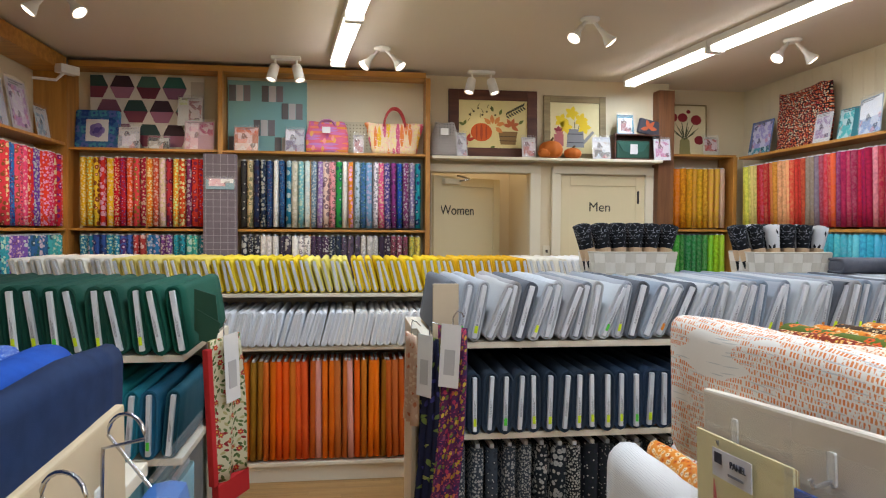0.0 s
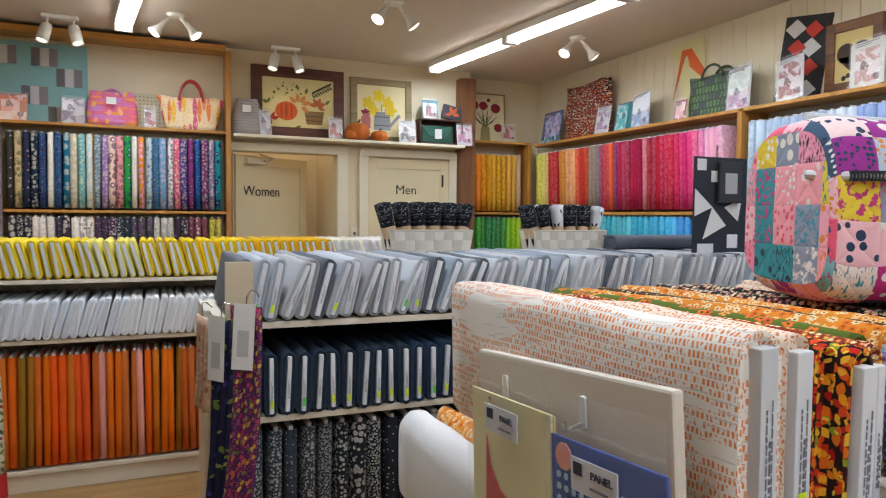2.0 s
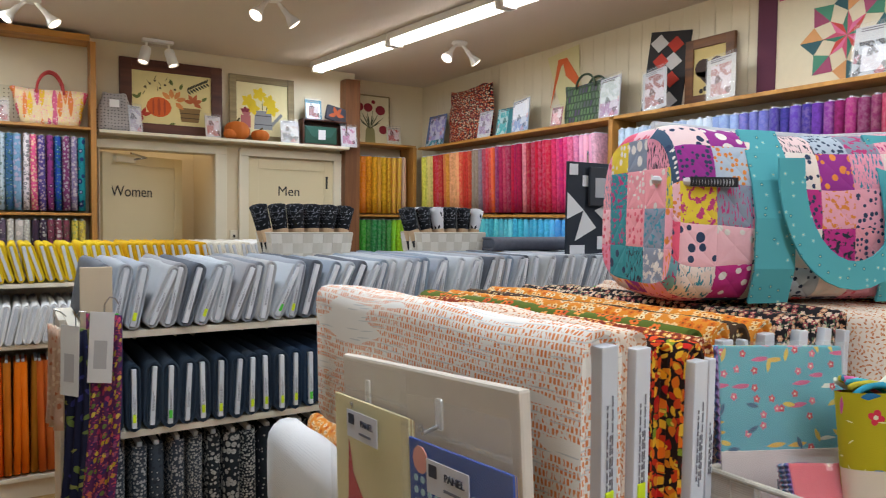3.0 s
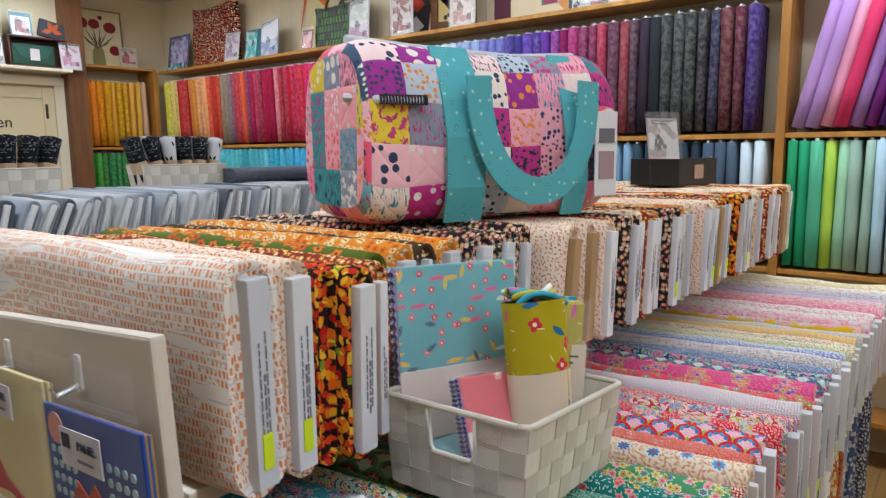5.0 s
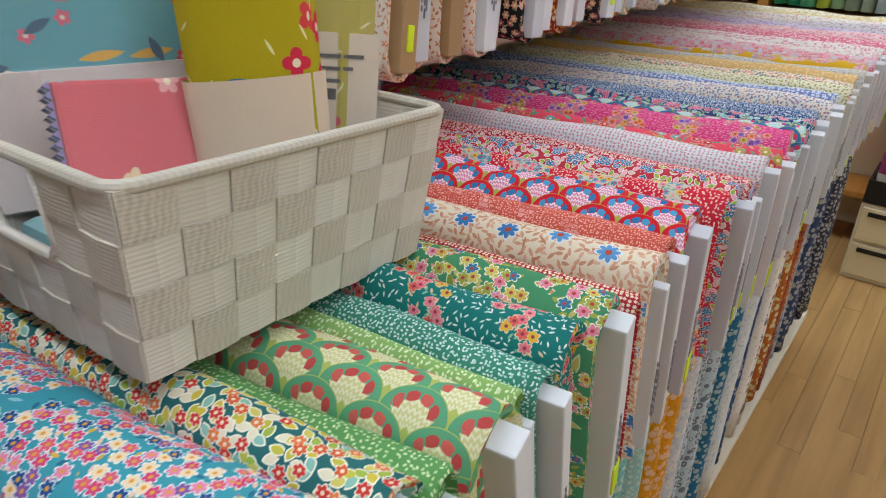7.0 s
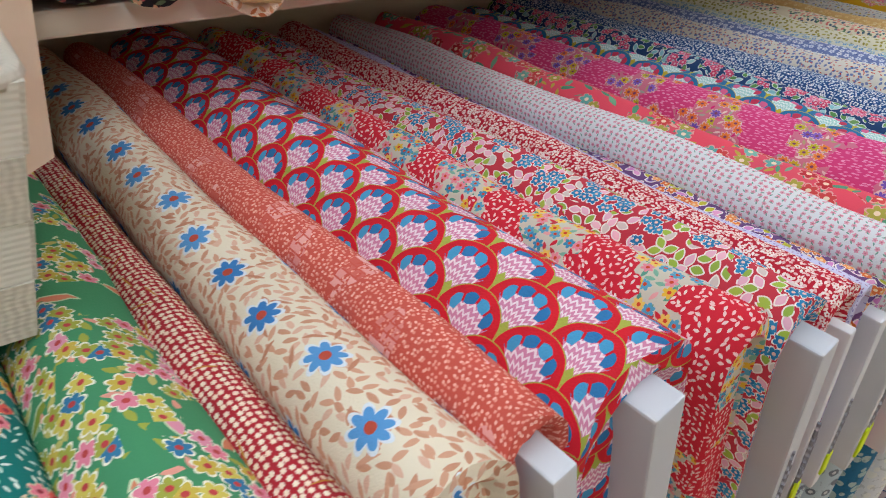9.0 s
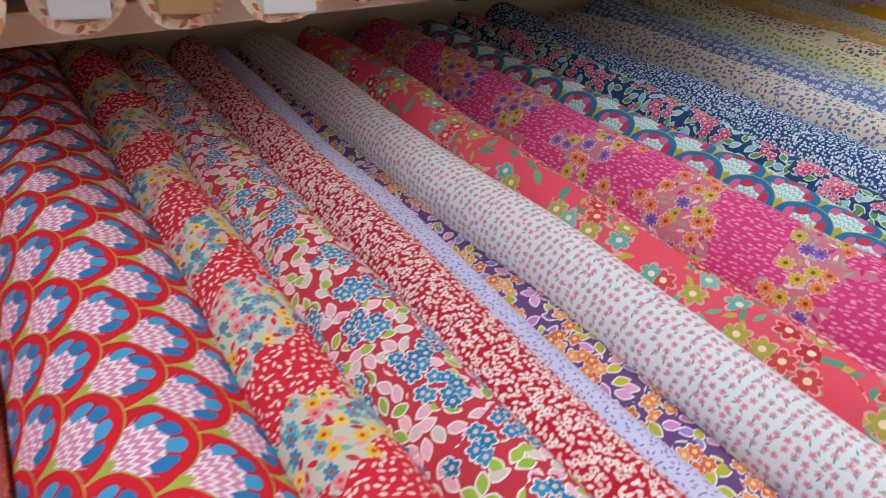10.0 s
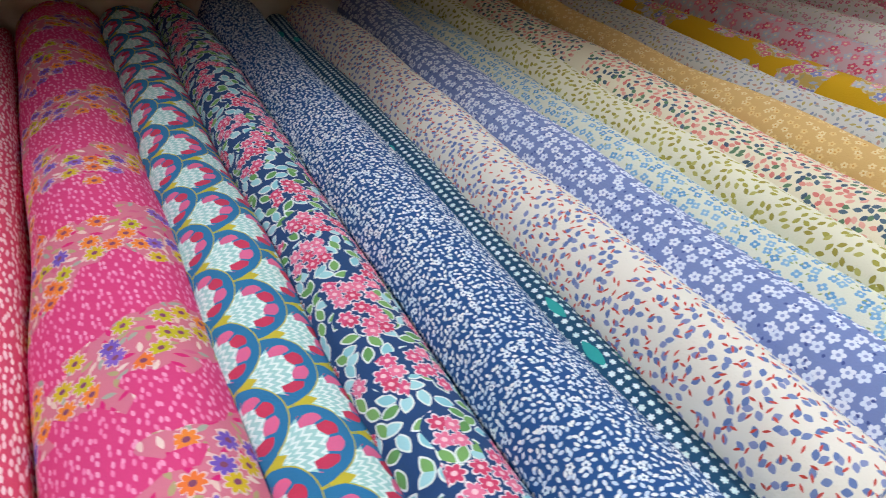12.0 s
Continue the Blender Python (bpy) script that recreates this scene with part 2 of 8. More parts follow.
def cloth_by_colour(name, strength, rate, kind, joined=False):
    """Cotton whose colour is each bolt's own; a tonal or contrasting print on it."""
    t = Tree(name, 0.8)
    uv = t.uv()
    if joined:
        inf = t.nt.nodes.new("ShaderNodeAttribute")
        inf.attribute_name = "tint"
        inf = inf.outputs
        rnd = inf["Alpha"]
    else:
        inf = t.info()
        rnd = inf["Random"]
    sh = t.join(t.math("MULTIPLY", rnd, 91.0), t.math("MULTIPLY", rnd, 57.0), 0.0)
    p = t.vec("ADD", uv, sh)
    base = inf["Color"]
    hue = t.nt.nodes.new("ShaderNodeHueSaturation")
    t.put(hue.inputs["Color"], base)
    t.put(hue.inputs["Hue"], t.math("ADD", 0.5, t.math("MULTIPLY", t.math("SUBTRACT", rnd, 0.5), 0.30 if kind == "print" else 0.07)))
    hue.inputs["Saturation"].default_value = 1.05
    hue.inputs["Value"].default_value = 1.0
    light = t.mix(0.45 if kind == "print" else 0.12, hue.outputs[0], (0.85, 0.8, 0.7, 1))
    dark = t.mix(0.7 if kind == "print" else 0.4, hue.outputs[0], (0.02, 0.02, 0.03, 1))
    alt = t.mix(t.math("GREATER_THAN", t.math("FRACT", t.math("MULTIPLY", rnd, 7.3)), 0.6), light, dark)
    if kind == "print":
        sc = t.math("MULTIPLY_ADD", t.math("FRACT", t.math("MULTIPLY", rnd, 13.7)), rate, rate * 0.45)
        o = t.voronoi(t.vec("SCALE", p, sc), 0.85)
        rr, gg, bb = t.xyz(o["Color"])
        f = t.math("LESS_THAN", o["Distance"], t.math("MULTIPLY_ADD", rr, 0.3, 0.18))
        col = t.mix(t.math("MULTIPLY", f, strength), base, alt)
        f2 = t.math("MULTIPLY", t.math("LESS_THAN", o["Distance"], 0.15), t.math("GREATER_THAN", gg, 0.45))
        col = t.mix(f2, col, light)
        s = t.noise(p, rate * 1.6, 2.0)
        col = t.mix(t.math("MULTIPLY", t.math("GREATER_THAN", s, 0.6), strength * 0.35), col, dark)
    else:
        n = t.noise(p, rate, 4.0, 0.6)
        col = t.mix(t.math("MULTIPLY", t.ramp(n, [(0.4, (0, 0, 0, 1)), (0.62, (1, 1, 1, 1))], "LINEAR"), strength), base, alt)
    weave(t, uv)
    t.bsdf.inputs["Specular IOR Level"].default_value = 0.2
    return t.done(col)


M_PRINT = cloth_by_colour("printed_cotton", 0.95, 34.0, "print")
M_BATIK = cloth_by_colour("batik_cotton", 0.8, 36.0, "batik")
M_SOLID = cloth_by_colour("solid_cotton", 0.10, 9.0, "batik")
M_FINE = cloth_by_colour("fine_printed_cotton", 0.95, 85.0, "print")
J_FINE = cloth_by_colour("fine_printed_cotton_row", 0.95, 85.0, "print", True)
J_PRINT = cloth_by_colour("printed_cotton_row", 0.95, 34.0, "print", True)
J_BATIK = cloth_by_colour("batik_cotton_row", 0.8, 36.0, "batik", True)
J_SOLID = cloth_by_colour("solid_cotton_row", 0.10, 9.0, "batik", True)
M_WOOD = wood("golden_pine", "cf9648", "96601f", 0.4, 0)
M_WOODV = wood("golden_pine_upright", "c88f45", "8f5b22", 0.4, 2)
M_BEAM = wood("old_brown_beam", "8a5a34", "4e2d16", 0.6, 2)
M_FLOORB = wood("oak_floor_board", "c49c64", "8f6c3e", 0.34, 0, 0.8)
M_WALL = plain("cream_wall_paint", "dccdae", 0.75, 0, 0.06, 2.0, 0.05)
M_BEAD = plain("cream_boarding_paint", "d8cbae", 0.6, 0, 0.08, 2.0, 0.05)
M_CEIL = plain("ceiling_paint", "d3c8bc", 0.85, 0, 0.06, 1.2, 0.06)
M_DOOR = plain("cream_door_paint", "dccda6", 0.5, 0, 0.06, 1.5, 0.04)
M_TRIM = plain("white_trim_paint", "e2d8bf", 0.45, 0, 0.06, 3.0, 0.04)
M_LAMIN = plain("pale_birch_laminate", "e3d8c4", 0.5, 0, 0.12, 3.0, 0.05)
t_ = Tree("white_card", 0.7)
M_CARD = t_.done(t_.mix(t_.math("MULTIPLY_ADD", t_.info()["Random"], 0.6, t_.math("MULTIPLY", t_.noise(t_.obj(), 12.0, 3.0), 0.3)), C("e6e7ea"), C("bcbfc6")))
M_BROWNC = plain("brown_cardboard", "b08d62", 0.8, 0, 0.15, 12.0, 0.1)
M_GREYC = plain("printed_grey_ink", "a09ea4", 0.7, 0, 0.1, 40.0, 0.0)
M_LABEL = plain("pale_blue_label", "b9cfe0", 0.6, 0, 0.1, 30.0, 0.0)
M_NEON = plain("fluorescent_yellow_sticker", "dcf01e", 0.6, 0, 0.06, 20.0, 0.0)
M_NEONG = plain("fluorescent_green_sticker", "58d843", 0.6, 0, 0.06, 20.0, 0.0)
M_NEONO = plain("orange_sticker", "f0902a", 0.6, 0, 0.06, 20.0, 0.0)
M_WHITE = plain("white_lamp_enamel", "e8e6e2", 0.35, 0, 0.04, 5.0, 0.02)
M_BLACK = plain("black_plastic", "141414", 0.4, 0, 0.1, 9.0, 0.05)
M_CHROME = plain("bright_wire", "c9cbd0", 0.22, 1.0, 0.05, 9.0, 0.02)
M_INK = plain("dark_lettering_paint", "2f2a26", 0.6, 0, 0.05, 9.0, 0.0)


def glow(name, colour, power):
    t = Tree(name, 0.4)
    t.bsdf.inputs["Emission Color"].default_value = colour
    t.bsdf.inputs["Emission Strength"].default_value = power
    return t.done((0.9, 0.9, 0.9, 1))


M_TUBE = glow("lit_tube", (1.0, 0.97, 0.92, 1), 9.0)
M_BULB = glow("lit_bulb", (1.0, 0.80, 0.62, 1), 5.0)


def clear(name, tint, rough=0.06, alpha=0.07):
    t = Tree(name, rough)
    t.bsdf.inputs["Alpha"].default_value = alpha
    t.bsdf.inputs["Specular IOR Level"].default_value = 0.7
    n = t.noise(t.obj(), 30.0, 2.0)
    t.bump(n, 0.5, 0.004)
    return t.done(C(tint))


M_FILM = clear("clear_plastic_sleeve", "f4f6f8")


# ---- building helpers ----
def mesh_of(name, bm, *mats, smooth=False):
    me = bpy.data.meshes.new(name)
    bm.normal_update()
    bm.to_mesh(me)
    bm.free()
    for m in mats:
        me.materials.append(m)
    if smooth:
        for p in me.polygons:
            p.use_smooth = True
    return me


def part(name, bm, material, parent=None, label="", smooth=False, m=None):
    """One mesh object under a thing or a part."""
    me = bm if isinstance(bm, bpy.types.Mesh) else mesh_of(name, bm, material, smooth=smooth)
    ob = new(name, me)
    ob.parent = parent
    if m is not None:
        ob.matrix_basis = m
    return tagged(ob, label)


def thing(name, m, label, category, group="", kind=""):
    ob = new(name)
    ob.matrix_basis = m
    ob.empty_display_size = 0.05
    return tagged(ob, label, category, group, kind)


def box_bm(x0, x1, y0, y1, z0, z1, bevel=0.003, bm=None):
    b = bmesh.new() if bm is None else bm
    r = bmesh.ops.create_cube(b, size=1.0, matrix=Matrix.LocRotScale(((x0 + x1) / 2, (y0 + y1) / 2, (z0 + z1) / 2), None, (x1 - x0, y1 - y0, z1 - z0)))
    if bevel:
        es = list({e for v in r["verts"] for e in v.link_edges})
        bmesh.ops.bevel(b, geom=es, offset=bevel, segments=2, affect="EDGES", profile=0.6)
    return b


def uv_box(bm):
    """Cloth metres for flat sheets: picks the two longest axes."""
    lay = bm.loops.layers.uv.verify()
    for f in bm.faces:
        n = f.normal
        a = max(range(3), key=lambda i: abs(n[i]))
        i, j = [(1, 2), (0, 2), (0, 1)][a]
        for lp in f.loops:
            lp[lay].uv = (lp.vert.co[i], lp.vert.co[j])
    return bm


def tube_bm(points, radius, seg=8, bm=None):
    """A round bar along a line of points."""
    b = bmesh.new() if bm is None else bm
    rings = []
    pts = [Vector(p) for p in points]
    for i, p in enumerate(pts):
        d = (pts[min(i + 1, len(pts) - 1)] - pts[max(i - 1, 0)]).normalized()
        q = d.to_track_quat("Z", "Y")
        rr = radius[i] if isinstance(radius, (list, tuple)) else radius
        rings.append([b.verts.new(p + q @ Vector((rr * math.cos(a), rr * math.sin(a), 0))) for a in [2 * math.pi * k / seg for k in range(seg)]])
    for r0, r1 in zip(rings, rings[1:]):
        for k in range(seg):
            b.faces.new((r0[k], r0[(k + 1) % seg], r1[(k + 1) % seg], r1[k]))
    b.faces.new(rings[0][::-1])
    b.faces.new(rings[-1])
    return b


def lathe_bm(profile, seg=20, bm=None, cap=True):
    b = bmesh.new() if bm is None else bm
    rings = [[b.verts.new((r * math.cos(2 * math.pi * k / seg), r * math.sin(2 * math.pi * k / seg), z)) for k in range(seg)] for r, z in profile]
    for r0, r1 in zip(rings, rings[1:]):
        for k in range(seg):
            b.faces.new((r0[k], r0[(k + 1) % seg], r1[(k + 1) % seg], r1[k]))
    if cap:
        b.faces.new(rings[0][::-1])
        b.faces.new(rings[-1])
    return b


# ---- bolts of cloth: axis along +y from the end board, z up, thickness along x ----
BOLT_L, BOLT_H = 0.57, 0.205


def bolt_cloth(width, rng, length=BOLT_L, height=BOLT_H, along=7, around=6, wob=0.0015):
    """Cloth wound on a flat board: a stadium section with slightly uneven layers."""
    r = width / 2
    bm = bmesh.new()
    lay = bm.loops.layers.uv.verify()
    sec = []
    for k in range(around + 1):
        a = math.pi * k / around
        sec.append((r * math.cos(a), height - r + r * math.sin(a)))
    sec.append((-r * 1.02, height * 0.5))
    for k in range(around + 1):
        a = math.pi + math.pi * k / around
        sec.append((r * math.cos(a), r + r * math.sin(a)))
    sec.append((r * 1.02, height * 0.5))
    arc = [0.0]
    for i in range(1, len(sec) + 1):
        p, q = sec[i - 1], sec[i % len(sec)]
        arc.append(arc[-1] + math.hypot(p[0] - q[0], p[1] - q[1]))
    n, s = len(sec), rng.random() * 50
    rings = []
    for j in range(along + 1):
        y = length * j / along
        row = []
        for x, z in sec:
            w = noise.noise((x * 30 + s, y * 9, z * 12)) * wob * 2 + noise.noise((x * 8, y * 3 + s, z * 4)) * wob * 2
            row.append(bm.verts.new((x * (1 + w * 16), y + noise.noise((x * 40, s, z * 25)) * wob * (2 if j in (0, along) else 0), z + w * 1.2)))
        rings.append(row)
    for j in range(along):
        for k in range(n):
            f = bm.faces.new((rings[j][k], rings[j][(k + 1) % n], rings[j + 1][(k + 1) % n], rings[j + 1][k]))
            f.smooth = True
            for lp, (jj, kk) in zip(f.loops, ((j, k), (j, k + 1), (j + 1, k + 1), (j + 1, k))):
                lp[lay].uv = (length * jj / along, arc[kk])
    # recessed ends with the edges of the layers
    for row, y0, sgn in ((rings[0], 0.0, 1), (rings[-1], length, -1)):
        prev = row
        for f_, dy in ((0.8, 0.0), (0.62, 0.006), (0.36, 0.004)):
            ring = [bm.verts.new((sec[k][0] * f_, y0 + sgn * dy, height / 2 + (sec[k][1] - height / 2) * (1 - (1 - f_) * width / height * 1.2))) for k in range(n)]
            for k in range(n):
                q = (prev[k], ring[k], ring[(k + 1) % n], prev[(k + 1) % n])
                f = bm.faces.new(q if sgn > 0 else q[::-1])
                for lp in f.loops:
                    lp[lay].uv = (lp.vert.co.x, lp.vert.co.z)
            prev = ring
        f = bm.faces.new(prev[::-1] if sgn > 0 else prev)
        for lp in f.loops:
            lp[lay].uv = (lp.vert.co.x, lp.vert.co.z)
    bmesh.ops.recalc_face_normals(bm, faces=bm.faces)
    return bm


def slab(x0, x1, y0, y1, z0, z1, bm=None):
    return box_bm(x0, x1, y0, y1, z0, z1, 0.0015, bm)


BRNG = random.Random(5)
CLOTHS = {w: [mesh_of("bolt_cloth", bolt_cloth(w / 1000, BRNG), M_SOLID) for _ in range(3)] for w in (22, 28, 34, 42, 52, 64)}


def stub(hw, front, z0, z1):
    """The board shows only where it sticks out of the cloth."""
    return slab(-hw, hw, -front, 0.02, z0, z1)


CORE = mesh_of("end_board", stub(0.007, 0.010, 0.012, BOLT_H - 0.014), M_CARD)
CORE_TOP = mesh_of("end_board", slab(-0.007, 0.007, BOLT_L - 0.02, BOLT_L + 0.012, 0.012, BOLT_H - 0.014), M_CARD)
CORE_THIN = mesh_of("end_board", stub(0.0045, 0.009, 0.012, BOLT_H - 0.014), M_CARD)
CORE_FAT = mesh_of("end_board", stub(0.013, 0.010, 0.010, BOLT_H - 0.010), M_CARD)
CORE_DEEP = mesh_of("end_board", stub(0.0088, 0.016, 0.012, BOLT_H - 0.006), M_CARD)
CORE_BROWN = mesh_of("end_board", stub(0.013, 0.010, 0.010, BOLT_H - 0.010), M_BROWNC)
PRINTS = {}
for key_, cols_ in (("fat", ((-0.0042, 0.0004, 9), (0.0006, 0.0007, 6), (0.0042, 0.0003, 8))), ("slim", ((-0.0018, 0.0004, 8), (0.0016, 0.0004, 5)))):
    # short strokes in rows, as small type set along the board
    bm_ = bmesh.new()
    for x_, t_, n_ in cols_:
        z_ = 0.052 + 0.02 * abs(x_ * 100) % 0.03
        for k in range(n_):
            ln_ = BRNG.uniform(0.004, 0.011)
            slab(x_ - t_, x_ + t_, -0.0105, -0.0098, z_, z_ + ln_, bm_)
            z_ += ln_ + 0.0022
    PRINTS[key_] = mesh_of("label_print", bm_, M_GREYC)
STICK = {k: mesh_of("price_sticker", slab(-0.0065, 0.0065, -0.0118, -0.0098, 0.028, 0.06), mt) for k, mt in (("y", M_NEON), ("g", M_NEONG), ("o", M_NEONO))}
STICK_S = {k: mesh_of("price_sticker", slab(-0.005, 0.005, -0.0118, -0.0098, 0.03, 0.055), mt) for k, mt in (("y", M_NEON), ("g", M_NEONG), ("o", M_NEONO))}


def bolt(m, width, colour, label, group, material=None, rng=BRNG, core="slim", sticker="", printed=True, mesh=None):
    """One bolt of cloth: cloth, end board, its printing and a price sticker."""
    w = min(CLOTHS, key=lambda k: abs(k - width * 1000))
    ob = new("fabric_bolt", mesh or rng.choice(CLOTHS[w]))
    ob.matrix_basis = m
    if mesh is None:
        ob.scale = (width * 1000 / w, 1, 1)
        ob.matrix_basis = m @ Matrix.Diagonal((width * 1000 / w, 1, 1, 1))
    ob.color = C(colour)
    if material:
        ob.material_slots[0].link = "OBJECT"
        ob.material_slots[0].material = material
    tagged(ob, label, "fabric bolt", group)
    if core == "none":
        return ob
    c = part("end_board", {"top": CORE_TOP, "brown": CORE_BROWN, "slim": CORE, "thin": CORE_THIN, "fat": CORE_FAT, "deep": CORE_DEEP}[core], None, ob)
    if printed and core != "brown":
        part("label_print", PRINTS["fat" if core == "fat" else "slim"], None, c, m=pose(0, -0.006 if core == "deep" else 0, 0))
    if sticker:
        part("price_sticker", (STICK if core in ("fat", "deep") else STICK_S)[sticker], None, c, m=pose(0, -0.006 if core == "deep" else 0, 0))
    return ob


class Row:
    """A long row of far bolts, joined into one object."""

    def __init__(self):
        self.v, self.f, self.u, self.c, self.mi, self.n = [], [], [], [], [], 0

    def add(self, me, m, colour, slot):
        for v in me.vertices:
            self.v.append(m @ v.co)
        lay = me.uv_layers[0].data if me.uv_layers else None
        for p in me.polygons:
            self.f.append([i + self.n for i in p.vertices])
            self.mi.append(slot)
            for li in p.loop_indices:
                self.u.append(tuple(lay[li].uv) if lay else (0.0, 0.0))
                self.c.append(colour)
        self.n += len(me.vertices)

    def finish(self, label, mat, group):
        me = bpy.data.meshes.new("fabric_bolts")
        me.from_pydata(self.v, [], self.f)
        uvl = me.uv_layers.new(name="UVMap")
        uvl.data.foreach_set("uv", np.array(self.u, dtype=np.float32).ravel())
        at = me.color_attributes.new("tint", "FLOAT_COLOR", "CORNER")
        at.data.foreach_set("color", np.array(self.c, dtype=np.float32).ravel())
        me.materials.append(mat)
        me.materials.append(M_CARD)
        me.polygons.foreach_set("material_index", np.array(self.mi, dtype=np.int32))
        me.polygons.foreach_set("use_smooth", np.array([k == 0 for k in self.mi]))
        return tagged(new("fabric_bolts", me), label, "fabric bolts", group, "stuff")


LEAN_CLOTHS = {w: [mesh_of("bolt_cloth", bolt_cloth(w / 1000, BRNG, along=3, around=4), M_SOLID) for _ in range(3)] for w in (28, 40, 52, 64)}
JOINED = {M_PRINT: J_PRINT, M_FINE: J_FINE, M_BATIK: J_BATIK, M_SOLID: J_SOLID}


def row_bolt(row, m, width, colour, rng, top=True):
    w = min(LEAN_CLOTHS, key=lambda k: abs(k - width * 1000))
    mm = m @ Matrix.Diagonal((width * 1000 / w, 1, 1, 1))
    row.add(rng.choice(LEAN_CLOTHS[w]), mm, C(colour)[:3] + (rng.random(),), 0)
    row.add(CORE_TOP if top else CORE, mm, (1, 1, 1, 0), 1)


# ---- the room ----
def setting(name, bm, mat, label, category):
    ob = new(name, mesh_of(name, bm, mat))
    return tagged(ob, label, category, kind="structure")


floor = setting("floor", box_bm(-2.6, 4.3, -5.1, 8.0, -0.08, -0.012, 0), M_FLOORB, "honey oak strip floor with satin finish", "floor")
bm_ = box_bm(-2.6, 4.3, -5.1, 8.0, CEIL, CEIL + 0.1, 0)
setting("ceiling", bm_, M_CEIL, "off-white painted ceiling", "ceiling")
# back wall with the opening of the women's room
bm_ = box_bm(-2.6, 0.84, 6.5, 6.62, 0, CEIL, 0)
box_bm(0.84, 1.76, 6.5, 6.62, 2.0, CEIL, 0, bm_)
box_bm(1.76, 3.12, 6.5, 6.62, 0, CEIL, 0, bm_)
setting("wall_north", bm_, M_WALL, "cream painted wall above the restroom doors", "wall")
bm_ = box_bm(3.12, 4.3, 6.74, 6.86, 0, CEIL, 0)
setting("wall_corner", bm_, M_WALL, "cream painted wall of the corner recess", "wall")
bm_ = box_bm(4.04, 4.16, -5.1, 6.74, 0, CEIL, 0)
east = setting("wall_east", bm_, M_BEAD, "cream painted boarded wall behind the shelves", "wall")
bm_ = box_bm(-2.57, -2.45, -5.1, 6.5, 0, CEIL, 0)
setting("wall_west", bm_, M_WALL, "cream painted side wall", "wall")
# unseen end wall, added and set back to take the southern battens
bm_ = box_bm(-2.6, 4.3, -5.1, -5.0, 0, CEIL, 0)
setting("wall_south", bm_, M_WALL, "plain cream wall added unseen to close the room", "wall")
bm_ = box_bm(0.6, 2.0, 7.5, 7.6, 0, CEIL, 0)
box_bm(0.72, 0.8, 6.62, 7.5, 0, CEIL, 0, bm_)
box_bm(1.80, 1.88, 6.62, 7.5, 0, CEIL, 0, bm_)
setting("wall_passage", bm_, M_WALL, "cream walls of the restroom passage", "wall")
area_lamp("passage_light", pose(1.45, 7.05, CEIL - 0.03), 0.3, 0.3, 4.5, (1.0, 0.86, 0.66))
# boards of the panelled wall
wb_ = mesh_of("wall_board", slab(-0.008, 0, 0, 0.117, 0, CEIL - 2.20), M_BEAD)
for i in range(52):
    part("wall_board", wb_, None, east, m=pose(4.04, 0.3 + i * 0.12, 2.18))

# floor strips along x
FR = random.Random(11)
rest = bmesh.new()
strips = {}
for j in range(130):
    y0 = -1.2 + j * 0.0572
    x0 = -2.45 - FR.random() * 0.9
    while x0 < 4.03:
        ln = FR.choice((0.6, 0.85, 1.1))
        a, b = max(x0, -2.45), min(x0 + ln, 4.03)
        if b - a > 0.02:
            near = (-0.75 < (a + b) / 2 < 0.9 and 3.3 < y0 < 4.25) or ((a + b) / 2 > 2.7 and -0.7 < y0 < 0.9)
            if near:
                key = round(b - a, 3)
                if key not in strips:
                    strips[key] = mesh_of("floor_board", slab(0, b - a - 0.0008, 0, 0.0565, -0.012, 0.0), M_FLOORB)
                part("floor_board", strips[key], None, floor, m=pose(a, y0, 0))
            else:
                slab_v = [rest.verts.new(c) for c in ((a, y0, 0), (b - 0.0008, y0, 0), (b - 0.0008, y0 + 0.0565, 0), (a, y0 + 0.0565, 0))]
                rest.faces.new(slab_v)
        x0 += ln
tagged(part("floor_boards", rest, M_FLOORB, floor), kind="stuff")

# ---- restroom doors ----
def door_leaf(name, m, width, height, label):
    d = thing(name, m, label, "door", kind="structure")
    bm = box_bm(0, width, 0, 0.035, 0.01, height, 0.002)
    part("leaf", bm, M_DOOR, d)
    # raised frame around a flat panel
    bm = box_bm(0, 0.09, -0.010, 0, 0.01, height, 0.003)
    box_bm(width - 0.09, width, -0.010, 0, 0.01, height, 0.003, bm)
    box_bm(0.09, width - 0.09, -0.010, 0, height - 0.09, height, 0.003, bm)
    box_bm(0.09, width - 0.09, -0.010, 0, 0.01, 0.2, 0.003, bm)
    part("panel_frame", bm, M_DOOR, d)
    return d


def letters(text, size, parent, m, mat=M_INK, label=""):
    cu = bpy.data.curves.new("lettering", "FONT")
    cu.body, cu.size, cu.extrude, cu.align_x = text, size, 0.001, "CENTER"
    tmp = bpy.data.objects.new("lettering", cu)
    scene.collection.objects.link(tmp)
    bpy.context.view_layer.update()
    me = bpy.data.meshes.new_from_object(tmp.evaluated_get(bpy.context.evaluated_depsgraph_get()))
    bpy.data.objects.remove(tmp)
    me.materials.clear()
    me.materials.append(mat)
    ob = new("lettering", me)
    ob.parent, ob.matrix_basis = parent, m
    return tagged(ob, label)


